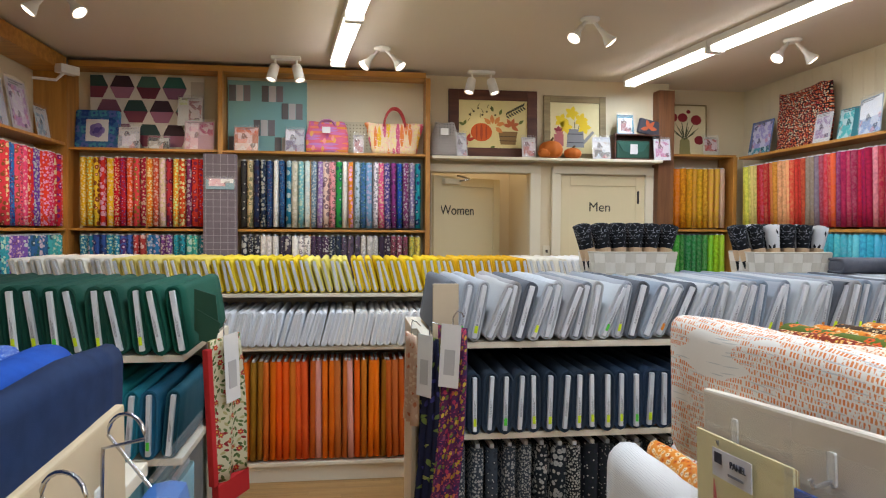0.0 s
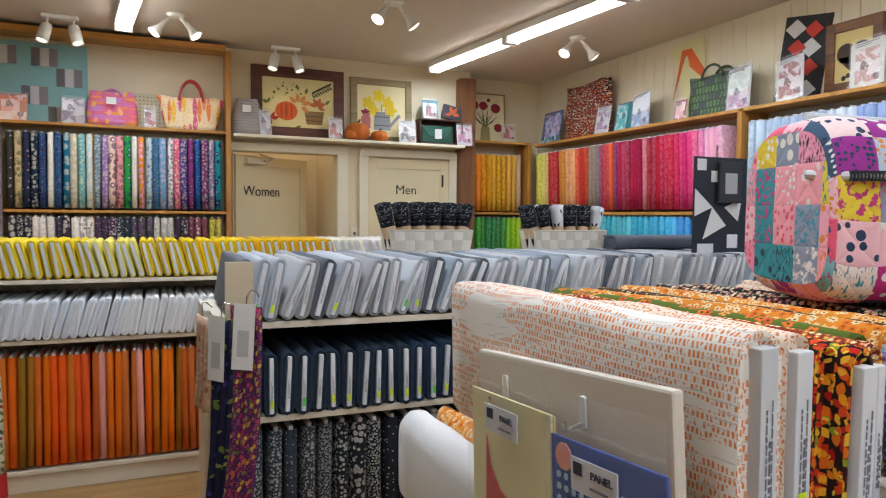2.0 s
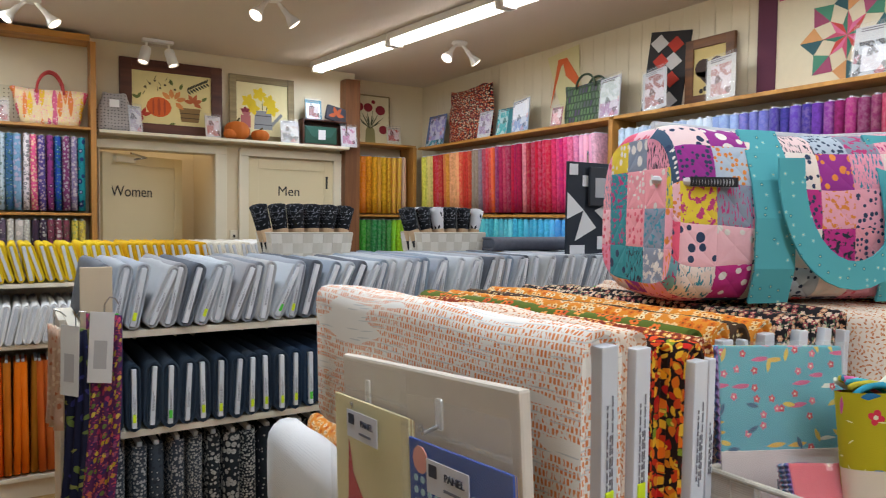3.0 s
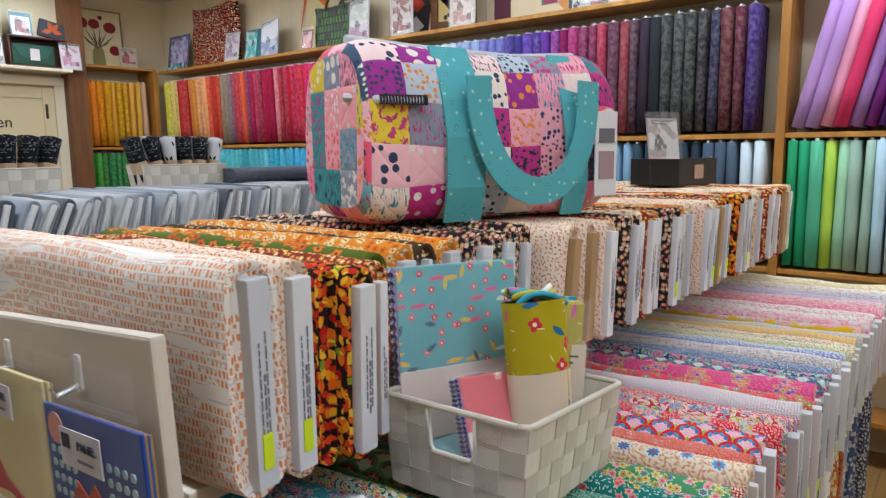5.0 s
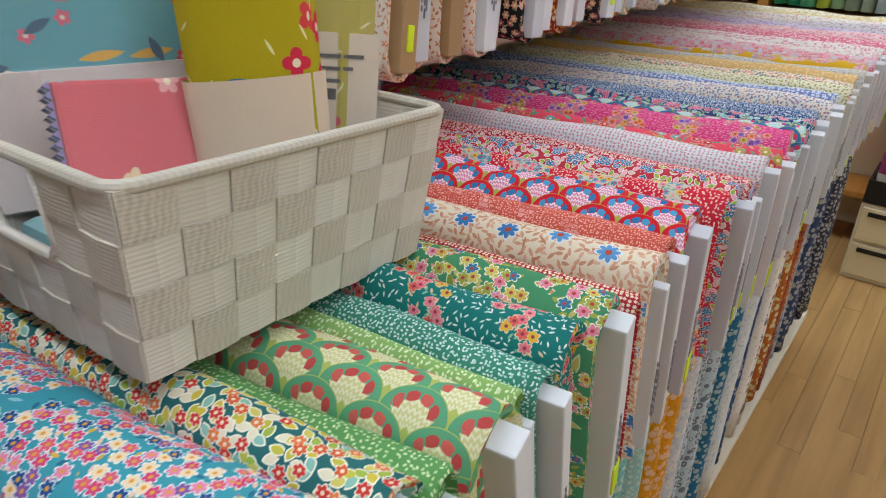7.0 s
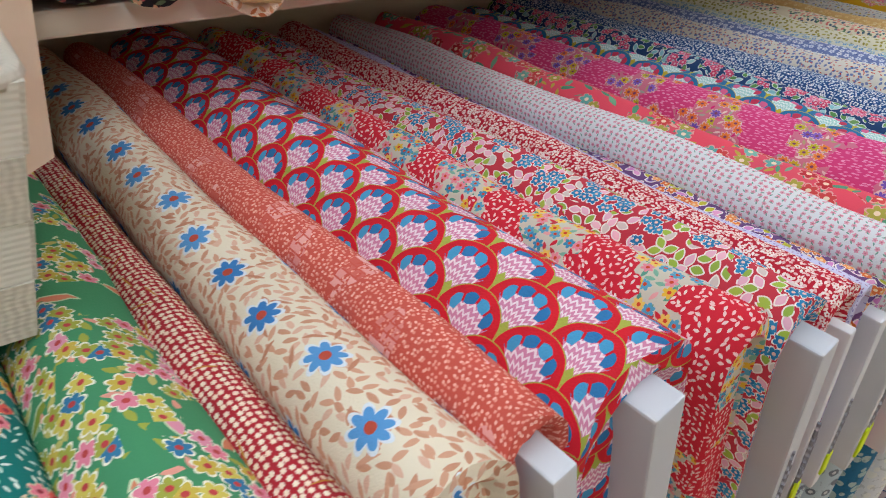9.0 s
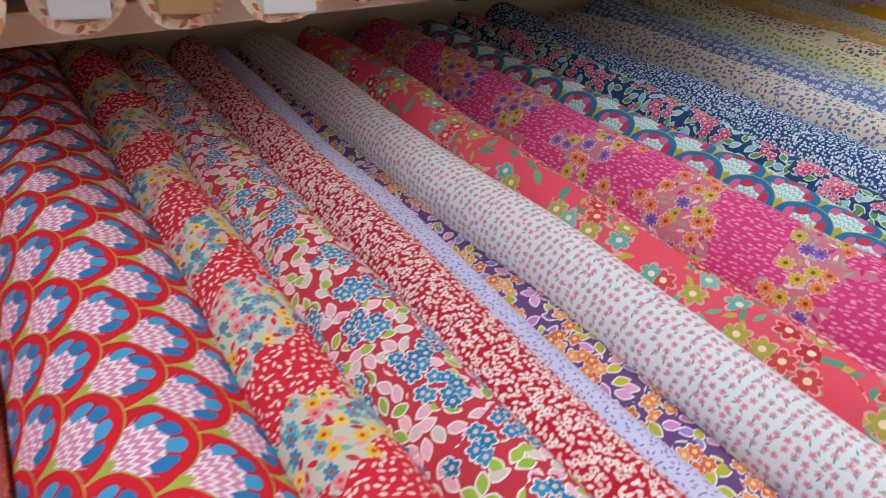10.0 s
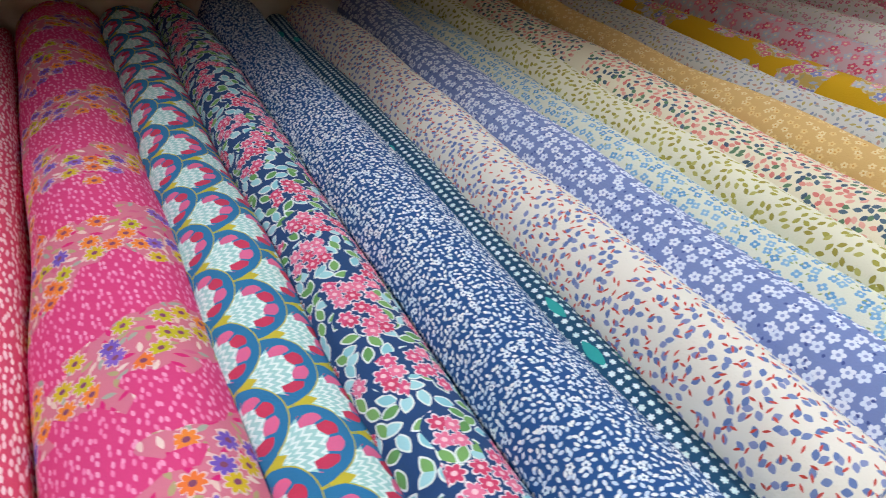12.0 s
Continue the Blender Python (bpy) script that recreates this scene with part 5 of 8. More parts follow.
for x, y, turn, hd in ((0.35, 5.6, -5, "par"), (-0.42, 6.0, 0, "can"), (1.25, 6.25, 0, "can"), (1.68, 4.65, 12, "par"), (3.3, 4.9, 0, "par"), (-1.6, 4.55, 0, "par")):
    spot_pair(x, y, turn, hd)
    sp = bpy.data.lights.new("spot_light", "SPOT")
    sp.energy, sp.color, sp.spot_size, sp.spot_blend, sp.shadow_soft_size = (60 if x < -1 else (1.0 if y > 5.8 else 3.0)), (1, 0.78, 0.54), radians(95), 0.8, 0.05
    o_ = new("spot_light", sp)
    o_.matrix_world = look((x, y, CEIL - 0.22), (x + 0.1, y + (0.9 if y < 5.8 else 0.35), 1.6))


# ---- small things: helpers ----
PAINTS = {}


def paint(h, rough=0.7):
    if h not in PAINTS:
        PAINTS[h] = plain("paint_" + h, h, rough, 0, 0.12, 25.0, 0.12)
    return PAINTS[h]


def poly_bm(pts, y0, y1, bm=None):
    """A flat prism: pts in the x-z plane, from y0 (front) to y1."""
    b = bmesh.new() if bm is None else bm
    f = [b.verts.new((x, y0, z)) for x, z in pts]
    k = [b.verts.new((x, y1, z)) for x, z in pts]
    b.faces.new(f)
    b.faces.new(k[::-1])
    n = len(pts)
    for i in range(n):
        b.faces.new((f[i], k[i], k[(i + 1) % n], f[(i + 1) % n]))
    bmesh.ops.recalc_face_normals(b, faces=b.faces)
    return b


def ring(cx, cz, r, n=14, rx=None, start=0.0):
    return [(cx + (rx or r) * math.cos(start + 2 * math.pi * i / n), cz + r * math.sin(start + 2 * math.pi * i / n)) for i in range(n)]


def leafshape(cx, cz, ln, wd, ang):
    c, s = math.cos(radians(ang)), math.sin(radians(ang))
    pts = [(0, 0), (0.3, 0.9), (0.65, 0.8), (1, 0), (0.65, -0.8), (0.3, -0.9)]
    return [(cx + (x * ln) * c - (y * wd / 2) * s, cz + (x * ln) * s + (y * wd / 2) * c) for x, y in pts]


def rect(x0, z0, x1, z1):
    return [(x0, z0), (x1, z0), (x1, z1), (x0, z1)]


def art(parent, name, shapes, y, colour, step=0.001, label=""):
    """One colour of a picture: flat shapes laid on its ground."""
    bm = bmesh.new()
    for p in shapes:
        poly_bm(p, y - step, y, bm)
    return part(name, bm, paint(colour), parent, label)


PICTURES = {}


def pictured(h):
    """A small printed picture: the main colour broken into lighter, darker and bright patches."""
    if h not in PICTURES:
        t = Tree("picture_" + h, 0.6)
        x, y, z = t.xyz(t.obj())
        p = t.join(x, z, 0.0)
        o = t.voronoi(t.vec("SCALE", p, 26.0), 0.9)
        a, b, c = t.xyz(o["Color"])
        base = C(h)
        lite = tuple(v * 0.5 + 0.38 for v in base[:3]) + (1,)
        dark = tuple(v * 0.35 for v in base[:3]) + (1,)
        warm = (min(1, base[0] * 0.6 + 0.3), base[1] * 0.6 + 0.06, base[2] * 0.5 + 0.08, 1)
        col = t.ramp(a, [(0.0, base), (0.34, lite), (0.58, dark), (0.74, warm), (0.86, base)])
        f = t.noise(p, 60.0, 3.0)
        col = t.mix(t.math("MULTIPLY", t.math("GREATER_THAN", f, 0.56), 0.6), col, lite)
        PICTURES[h] = t.done(col)
    return PICTURES[h]


def card(m, w, h, ground, blocks, label, film=True, name="pattern_card", category="pattern card", group="pattern cards on the shelves"):
    """A packaged sewing pattern standing on a shelf: card, printed picture blocks and a clear sleeve."""
    c = thing(name, m @ pose(0, 0, 0, -9, 0, 0), label, category, group)
    part("card", box_bm(-w / 2, w / 2, 0, 0.004, 0, h, 0.001), paint("".join("%02x" % int(int(ground[q:q + 2], 16) * 0.88) for q in (0, 2, 4))), c)
    for i, (x0, z0, x1, z1, col) in enumerate(blocks):
        x0, x1, z0, z1 = max(0.03, x0 - 0.10), min(0.97, x1 + 0.10), max(0.03, z0 - 0.10), min(0.97, z1 + 0.08)
        part("printed_block", poly_bm(rect((x0 - .5) * w, z0 * h, (x1 - .5) * w, z1 * h), -0.0012 - 0.0004 * i, 0.0), pictured(col), c)
    bm = bmesh.new()
    for k in range(2):
        poly_bm(rect(-w * 0.36, h * (0.945 - 0.045 * k), w * (0.34 - 0.22 * k), h * (0.965 - 0.045 * k)), -0.0036, -0.0030, bm)
    part("title_print", bm, paint("6a6468"), c)
    if film:
        s = part("plastic_sleeve", box_bm(-w / 2 - 0.006, w / 2 + 0.006, -0.006, -0.0045, 0, h + 0.02, 0), M_FILM, c)
        s.visible_shadow = False
    return c


# ---- displays over the back shelves ----
SZ = 2.137
# hexagon quilt on the back panel
q = thing("quilt", pose(-1.63, 6.46, SZ), "hexagon patchwork quilt in plum, pink and green hung flat", "quilt")
part("ground", box_bm(-0.47, 0.47, 0, 0.012, 0.02, 0.64, 0.003), paint("d8d2c8"), q)
hexc = "7a3a4c 2f4a48 a06a84 3a2430 6a2c40 44685c 8a5a74 2a6058 5a2434 7a4a60".split()
k = 0
for r_ in range(3):
    for c_ in range(5):
        cx = -0.42 + c_ * 0.215 + (0.107 if r_ % 2 else 0)
        cz = 0.54 - r_ * 0.205
        if cx > 0.42:
            continue
        for up in (0, 1):
            s_ = 1 if up else -1
            pts = [(cx - 0.1, cz), (cx + 0.1, cz), (cx + 0.055, cz + s_ * 0.095), (cx - 0.055, cz + s_ * 0.095)]
            pts = [(max(-0.465, min(0.465, x)), max(0.025, min(0.635, z))) for x, z in (pts if up else pts[::-1])]
            art(q, "patch", [pts], -0.001, hexc[k % len(hexc)], 0.004)
            k += 1
part("plain_border", box_bm(0.36, 0.47, -0.008, -0.006, 0.02, 0.60, 0.001), paint("b8b0a4"), q)
# aqua quilt
q = thing("quilt", pose(-0.62, 6.46, SZ), "pale aqua patchwork quilt with grey striped blocks", "quilt")
part("ground", box_bm(-0.34, 0.34, 0, 0.012, 0.0, 0.63, 0.003), fabric("aqua_rings", "a8ccc8", P(22, .34, 8, "88b4b4 94bcbc", eye="b4d4d0", rand=.3, seed=3)), q)
for bx, bz in ((-0.33, 0.45), (-0.05, 0.45), (0.12, 0.30), (-0.12, 0.15), (-0.33, 0.0), (0.06, 0.0)):
    for i, col in enumerate(("6a6668", "c8c4c4", "847c80")):
        art(q, "patch", [rect(bx + i * 0.062, bz, bx + i * 0.062 + 0.058, bz + 0.14)], -0.001, col, 0.003)
# blue pillow with a rose motif
b_ = thing("cushion", pose(-2.02, 6.36, SZ, -8, 0, 0), "blue patchwork cushion with a violet rose square", "cushion")
bm = box_bm(-0.18, 0.18, 0, 0.07, 0, 0.34, 0.03)
part("cover", uv_box(bm), fabric("blue_patch", "3a6a9c", P(14, .5, 4, "2a4a8c 4a8ca8 5a6ab0", eye="3a5a98", rand=.1, seed=2), fine=1), b_)
part("motif_square", box_bm(-0.085, 0.095, -0.006, 0.0, 0.06, 0.25, 0.003), paint("d8d6d8"), b_)
art(b_, "rose_motif", [ring(0.005 + 0.03 * math.cos(a), 0.155 + 0.03 * math.sin(a), 0.035, 9) for a in (0, 1.3, 2.5, 3.8, 5.0)], -0.007, "8a78b8")
art(b_, "rose_lines", [ring(0.005, 0.155, 0.026, 9), ring(0.035, 0.17, 0.012, 7), ring(-0.02, 0.135, 0.012, 7)], -0.009, "5a4a94")
card(pose(-1.745, 6.32, SZ), 0.17, 0.185, "e0dcdc", ((.12, .1, .9, .72, "8a90a8"), (.28, .22, .72, .6, "cac6dc")), "white pattern card with a grey block picture")
card(pose(-1.26, 6.36, SZ + 0.21), 0.2, 0.25, "dcd8d4", ((.55, .3, .9, .8, "8a5a60"), (.1, .82, .3, .95, "b8c48a")), "white pattern sheet pinned over the quilt")
card(pose(-1.50, 6.31, SZ), 0.17, 0.10, "4a4a4c", ((.1, .1, .6, .6, "a09a94"), (.55, .5, .9, .9, "7a7470")), "grey pattern leaflet lying against the quilt")
card(pose(-1.175, 6.32, SZ), 0.24, 0.25, "d8a8b8", ((.6, .62, 1, 1, "a83a6a"), (.1, .1, .16, .95, "c894a8"), (.3, .1, .36, .95, "e2b8c4")), "pink gathered fabric kit", name="fabric_kit", category="fabric kit")
card(pose(-0.785, 6.32, SZ), 0.2, 0.21, "e08a68", ((0, .8, 1, 1, "d86a48"), (.25, .35, .65, .7, "e8a08c"), (.05, 0, .95, .25, "e8c8b8")), "orange fabric kit in a clear bag", name="fabric_kit", category="fabric kit")
card(pose(-0.375, 6.32, SZ), 0.16, 0.205, "c8bcc8", ((.1, .1, .5, .5, "7a6a80"), (.5, .4, .95, .9, "948898"), (.1, .6, .4, .9, "e0d8e0")), "grey lilac fabric kit in a clear bag", name="fabric_kit", category="fabric kit")
card(pose(0.175, 6.34, SZ), 0.09, 0.17, "d8ccc4", ((.2, .2, .8, .7, "a86a6a"),), "small pattern leaflet on the shelf")


def tote(m, w, h, d, mat, label, handle=None, handle_mat=None, flare=0.12, clasp=None):
    """A soft fabric bag: bellied body, rolled rim and hooped handles."""
    t = thing("tote_bag", m, label, "bag")
    b = bmesh.new()
    rows = []
    for j in range(8):
        f = j / 7
        hw, hd = w / 2 * (1 - flare + 2 * flare * f * f + 0.06 * math.sin(f * 3.1)), d / 2 * (1 - 0.55 * f)
        row = []
        for i in range(24):
            a = 2 * math.pi * i / 24
            cx, sy = math.cos(a), math.sin(a)
            x = hw * math.copysign(abs(cx) ** 0.55, cx)
            y = hd * math.copysign(abs(sy) ** 0.7, sy)
            x += noise.noise((x * 9, y * 9, f * 3)) * 0.012
            y += noise.noise((x * 12, f * 5, 3.3)) * 0.014
            row.append(b.verts.new((x, y + d / 2, h * f * (1 + 0.03 * math.sin(i)))))
        rows.append(row)
    for r0, r1 in zip(rows, rows[1:]):
        for i in range(24):
            b.faces.new((r0[i], r0[(i + 1) % 24], r1[(i + 1) % 24], r1[i]))
    b.faces.new(rows[0][::-1])
    b.faces.new(rows[-1])
    lay = b.loops.layers.uv.verify()
    for f in b.faces:
        for lp in f.loops:
            lp[lay].uv = (lp.vert.co.x, lp.vert.co.z)
    part("body", b, mat, t, smooth=True)
    if handle:
        for dy in (0.02, d - 0.04):
            pts = [(w * 0.2 * math.cos(a) * 1.0, dy + 0.01, h * 0.88 + handle * math.sin(a)) for a in [math.pi * i / 14 for i in range(15)]]
            part("handle", tube_bm(pts, 0.009), handle_mat, t)
    if clasp:
        part("tag", box_bm(-0.04, 0.03, -0.012, -0.008, h * 0.62, h * 0.82, 0.001), paint(clasp), t)
    return t


PINKP = fabric("pink_orange_plaid", "e0708a", L((7, 34), .5, .40, "e89a4a c884c0 ee8a6a d87ab0", turn=.12, seed=3), L((30, 8), .5, .2, "e8b060 d06a9c f0a090", keep=.6, turn=.12, seed=6), fine=1)
tote(pose(-0.10, 6.30, SZ), 0.34, 0.27, 0.14, PINKP, "pink and orange plaid pouch bag on the shelf", 0.05, paint("c884a8"), flare=-0.08, clasp="e8e4e0")
STRIPE = fabric("pink_yellow_stripe", "ecd2a8", L((26, 4), .5, .42, "e05a78 ecc03a e8884a d8648a f0d8a0", turn=.10, seed=4), P(60, .34, 5, "e8d8d0 f0a0b0", keep=.5, seed=3), fine=1)
tote(pose(0.49, 6.29, SZ), 0.46, 0.27, 0.15, STRIPE, "striped pink and yellow tote with red hoop handles", 0.17, paint("b83a38"), flare=0.14)
# pegboard behind the bags
pb = thing("pegboard", pose(0.22, 6.485, SZ), "cream pegboard strip behind the bags", "pegboard")
part("board", box_bm(-0.2, 0.2, 0, 0.008, 0.03, 0.30, 0.001), paint("cfc3a6"), pb)
bm = bmesh.new()
for i in range(13):
    for j in range(8):
        poly_bm(ring(-0.18 + i * 0.03, 0.06 + j * 0.03, 0.005, 6), -0.001, 0, bm)
part("holes", bm, paint("5a5040"), pb)
# grey grid cloth and its kit hung on the divider
g_ = thing("hanging_cloth", pose(-0.985, 6.235, 1.20), "grey windowpane check cloth hanging on the shelf divider", "hanging cloth")
GRID = fabric("grey_check", "7c747c", ("bars", dict(rate=22, c1="7c747c", c2="746c74", width=1.0, gap=.05, cut=.0)), fine=1)
bm = box_bm(-0.14, 0.14, 0, 0.016, 0, 0.90, 0.005)
part("cloth", uv_box(bm), GRID, g_)
for z_ in [0.06 * i + 0.03 for i in range(14)]:
    part("check_line", box_bm(-0.139, 0.139, -0.0012, 0, z_, z_ + 0.004, 0), paint("a49ca4"), g_)
for x_ in [-0.12 + 0.06 * i for i in range(5)]:
    part("check_line", box_bm(x_, x_ + 0.004, -0.0016, 0, 0.0, 0.9, 0), paint("a49ca4"), g_)
card(pose(-0.985, 6.222, 1.80), 0.23, 0.27, "8fb8c4", ((.2, .2, .6, .6, "d8a8b0"), (.62, .3, .92, .6, "e8e8e4"), (.75, .68, .95, .92, "c03a5a")), "pale blue kit in a clear bag on the divider", name="fabric_kit", category="fabric kit")

# ---- ledge above the doors ----
DZ = 2.131


def picture(m, w, h, border, ground, frame_mat, label):
    p = thing("wall_picture", m, label, "picture")
    part("frame", box_bm(-w / 2, -w / 2 + border, -0.02, 0.01, 0, h, 0.003), frame_mat, p)
    part("frame", box_bm(w / 2 - border, w / 2, -0.02, 0.01, 0, h, 0.003), frame_mat, p)
    part("frame", box_bm(-w / 2 + border, w / 2 - border, -0.02, 0.01, 0, border, 0.003), frame_mat, p)
    part("frame", box_bm(-w / 2 + border, w / 2 - border, -0.02, 0.01, h - border, h, 0.003), frame_mat, p)
    part("cloth_ground", box_bm(-w / 2 + border, w / 2 - border, -0.008, 0.008, border, h - border, 0), paint(ground), p)
    return p


PR = random.Random(21)
FR1 = wood("dark_red_frame", "6a3a26", "3a1c14", 0.5, 0)
p = picture(pose(1.405, 6.46, DZ, -3, 0, 0), 0.83, 0.63, 0.095, "e0cf92", FR1, "applique picture of a pumpkin and autumn leaves, dark frame")
art(p, "pumpkin", [ring(-0.11, 0.24, 0.085, 16, 0.10)], -0.008, "cf5a1c")
art(p, "pumpkin_ribs", [ring(-0.11, 0.24, 0.075, 12, 0.012), ring(-0.155, 0.24, 0.07, 12, 0.008), ring(-0.065, 0.24, 0.07, 12, 0.008)], -0.0095, "a8431a")
art(p, "basket", [[(0.07, 0.13), (0.21, 0.13), (0.23, 0.25), (0.05, 0.25)]], -0.008, "8a6a3c")
art(p, "basket_bands", [rect(0.06, 0.16, 0.22, 0.168), rect(0.06, 0.2, 0.22, 0.208)], -0.0095, "5a4426")
art(p, "maple_leaves", [leafshape(0.0 + 0.03 * math.cos(a), 0.30 + 0.02 * math.sin(a), 0.085, 0.045, math.degrees(a)) for a in (0.3, 1.0, 1.7, 2.4, 5.6)], -0.0092, "d88a4a")
art(p, "maple_leaves", [leafshape(0.17, 0.3, 0.08, 0.04, a) for a in (-30, 20, 70, 120, 170)], -0.0092, "c8683a")
art(p, "red_leaves", [leafshape(-0.24, 0.16, 0.075, 0.035, a) for a in (20, 70, 130, 190, 250)], -0.0092, "b83a24")
art(p, "dark_leaves", [leafshape(0.12 + 0.022 * i, 0.40 + 0.012 * i, 0.045, 0.018, s) for i in range(8) for s in (60, -40)], -0.0092, "3a3a24")
art(p, "green_leaves", [leafshape(x, z, 0.06, 0.03, a) for x, z, a in ((0.06, 0.4, 70), (0.0, 0.43, 110), (-0.28, 0.3, 60), (-0.27, 0.3, 150), (0.02, 0.11, 200), (0.28, 0.14, 30), (0.24, 0.32, 40))], -0.0092, "6a7434")
for i in range(7):
    art(p, "sprig", [leafshape(-0.24 + 0.03 * i, 0.33 + 0.035 * (i % 4) + 0.01 * i, 0.05, 0.006, 60 + 30 * (i % 3))], -0.0092, "5a4c2c")
    art(p, "berry", [ring(-0.22 + 0.04 * i, 0.40 + 0.03 * (i % 3), 0.010, 7)], -0.0092, "5a4c2c")
FR2 = wood("weathered_grey_frame", "a8956c", "6a5a40", 0.7, 0)
p = picture(pose(2.185, 6.465, DZ, -3, 0, 0), 0.60, 0.60, 0.062, "e4d6a4", FR2, "applique picture of daffodils in a watering can")
art(p, "watering_can", [[(-0.08, 0.12), (0.09, 0.12), (0.08, 0.29), (-0.07, 0.29)], [(0.08, 0.18), (0.17, 0.28), (0.19, 0.26), (0.09, 0.15)]], -0.008, "8c8c90")
art(p, "can_bands", [rect(-0.075, 0.16, 0.085, 0.168), rect(-0.07, 0.24, 0.08, 0.248)], -0.0095, "54545a")
art(p, "daffodils", [leafshape(x, z, 0.07, 0.05, a) for x, z in ((-0.13, 0.37), (-0.03, 0.44), (0.06, 0.38), (-0.09, 0.31), (0.09, 0.31)) for a in (0, 72, 144, 216, 288)], -0.0092, "e8c81c")
art(p, "stems", [leafshape(x, 0.28, 0.1, 0.008, a) for x, a in ((-0.04, 110), (0.0, 92), (0.03, 75), (0.05, 60))], -0.0086, "4a5a2c")
art(p, "pink_pots", [rect(-0.2, 0.13, -0.11, 0.24), ring(-0.15, 0.27, 0.04, 9)], -0.0092, "b86a6a")
art(p, "small_blooms", [leafshape(-0.16, 0.27, 0.05, 0.03, a) for a in (30, 90, 150)], -0.0099, "8a2c3a")


def pumpkin(m, r, h):
    o = thing("fabric_pumpkin", m, "stuffed orange fabric pumpkin on the ledge", "pumpkin", "fabric pumpkins")
    b = bmesh.new()
    rings = []
    for j in range(9):
        f = math.pi * (j + 0.35) / 9.0
        row = []
        for i in range(32):
            a = 2 * math.pi * i / 32
            lob = 1 - 0.10 * abs(math.sin(a * 4)) ** 0.5 * math.sin(f)
            row.append(b.verts.new((r * math.sin(f) ** 0.75 * lob * math.cos(a), r * math.sin(f) ** 0.75 * lob * math.sin(a), h / 2 - h / 2 * math.cos(f))))
        rings.append(row)
    for r0, r1 in zip(rings, rings[1:]):
        for i in range(32):
            b.faces.new((r0[i], r0[(i + 1) % 32], r1[(i + 1) % 32], r1[i]))
    b.faces.new(rings[0][::-1])
    b.faces.new(rings[-1])
    bmesh.ops.recalc_face_normals(b, faces=b.faces)
    part("body", b, paint("c86a1c"), o, smooth=True)
    part("stem", tube_bm([(0, 0, h * 0.93), (0.008, 0, h * 1.1), (0.02, 0, h * 1.2)], [0.014, 0.01, 0.008]), paint("5a4a26"), o)


pumpkin(pose(1.925, 6.36, DZ), 0.115, 0.16)
pumpkin(pose(2.13, 6.36, DZ), 0.085, 0.10)
pumpkin(pose(1.85, 6.315, DZ), 0.06, 0.085)
card(pose(1.10, 6.34, DZ, 0, 0, 20), 0.11, 0.22, "d4d0d0", ((.2, .15, .8, .8, "a8a0b0"),), "white pattern leaflet beside the framed pumpkin")
card(pose(1.715, 6.33, DZ, 0, 0, 12), 0.14, 0.19, "dccfc4", ((.2, .2, .8, .7, "a85a4a"),), "cream pattern card beside the pumpkins")
card(pose(2.40, 6.33, DZ), 0.17, 0.21, "e0dcdc", ((.1, .15, .9, .7, "b8a89c"), (.2, .15, .6, .35, "6a6058")), "white kit card in a sleeve")
# dark box with a green purse
bx = thing("wooden_box", pose(2.735, 6.36, DZ), "dark brown open box on its side holding a green purse", "box")
for a in ((-0.22, 0.22, -0.05, 0.10, 0, 0.012), (-0.22, 0.22, -0.05, 0.10, 0.225, 0.237), (-0.22, -0.208, -0.05, 0.10, 0.012, 0.225), (0.208, 0.22, -0.05, 0.10, 0.012, 0.225), (-0.208, 0.208, 0.088, 0.10, 0.012, 0.225)):
    part("board", box_bm(*a, 0.002), FR1, bx)
pu = thing("purse", pose(2.70, 6.33, DZ + 0.013), "dark green clutch purse in the box", "purse")
part("body", box_bm(-0.16, 0.16, 0, 0.05, 0, 0.165, 0.012), paint("1f4a3a"), pu)
part("flap", poly_bm([(-0.15, 0.15), (0.15, 0.15), (0.1, 0.07), (0, 0.045), (-0.1, 0.07)], -0.005, 0.0), paint("28584a"), pu)
part("tag", poly_bm(rect(-0.03, 0.04, 0.04, 0.13), -0.009, -0.005), paint("d8d0d0"), pu)
card(pose(2.97, 6.29, DZ), 0.16, 0.20, "ded6da", ((.2, .25, .8, .8, "b06a8a"),), "white kit card with a pink picture")
card(pose(2.64, 6.36, DZ + 0.238), 0.16, 0.19, "3f8ca0", ((.15, .15, .8, .75, "e0dcd8"), (.3, .25, .7, .6, "8a4a4a")), "teal edged pattern card on the box")
pu = thing("zip_pouch", pose(2.88, 6.36, DZ + 0.238, 0, 12, 0), "grey pouch with orange and red leaf applique", "pouch")
part("body", box_bm(-0.13, 0.13, 0, 0.04, 0, 0.14, 0.015), paint("3a3a44"), pu)
art(pu, "leaf_applique", [leafshape(-0.03, 0.06, 0.08, 0.04, a) for a in (0, 60, 120, 200)], -0.001, "b8562c", 0.003)
# two-tone round bag at the end of the ledge
tote(pose(0.94, 6.33, DZ), 0.22, 0.30, 0.10, fabric("grey_dots", "a8a09c", P(40, .2, 6, "3a3438", eye="3a3438", rand=.3, seed=3), fine=1), "speckled grey and black frame bag with a white tag", flare=-0.2, clasp="e4e0dc")
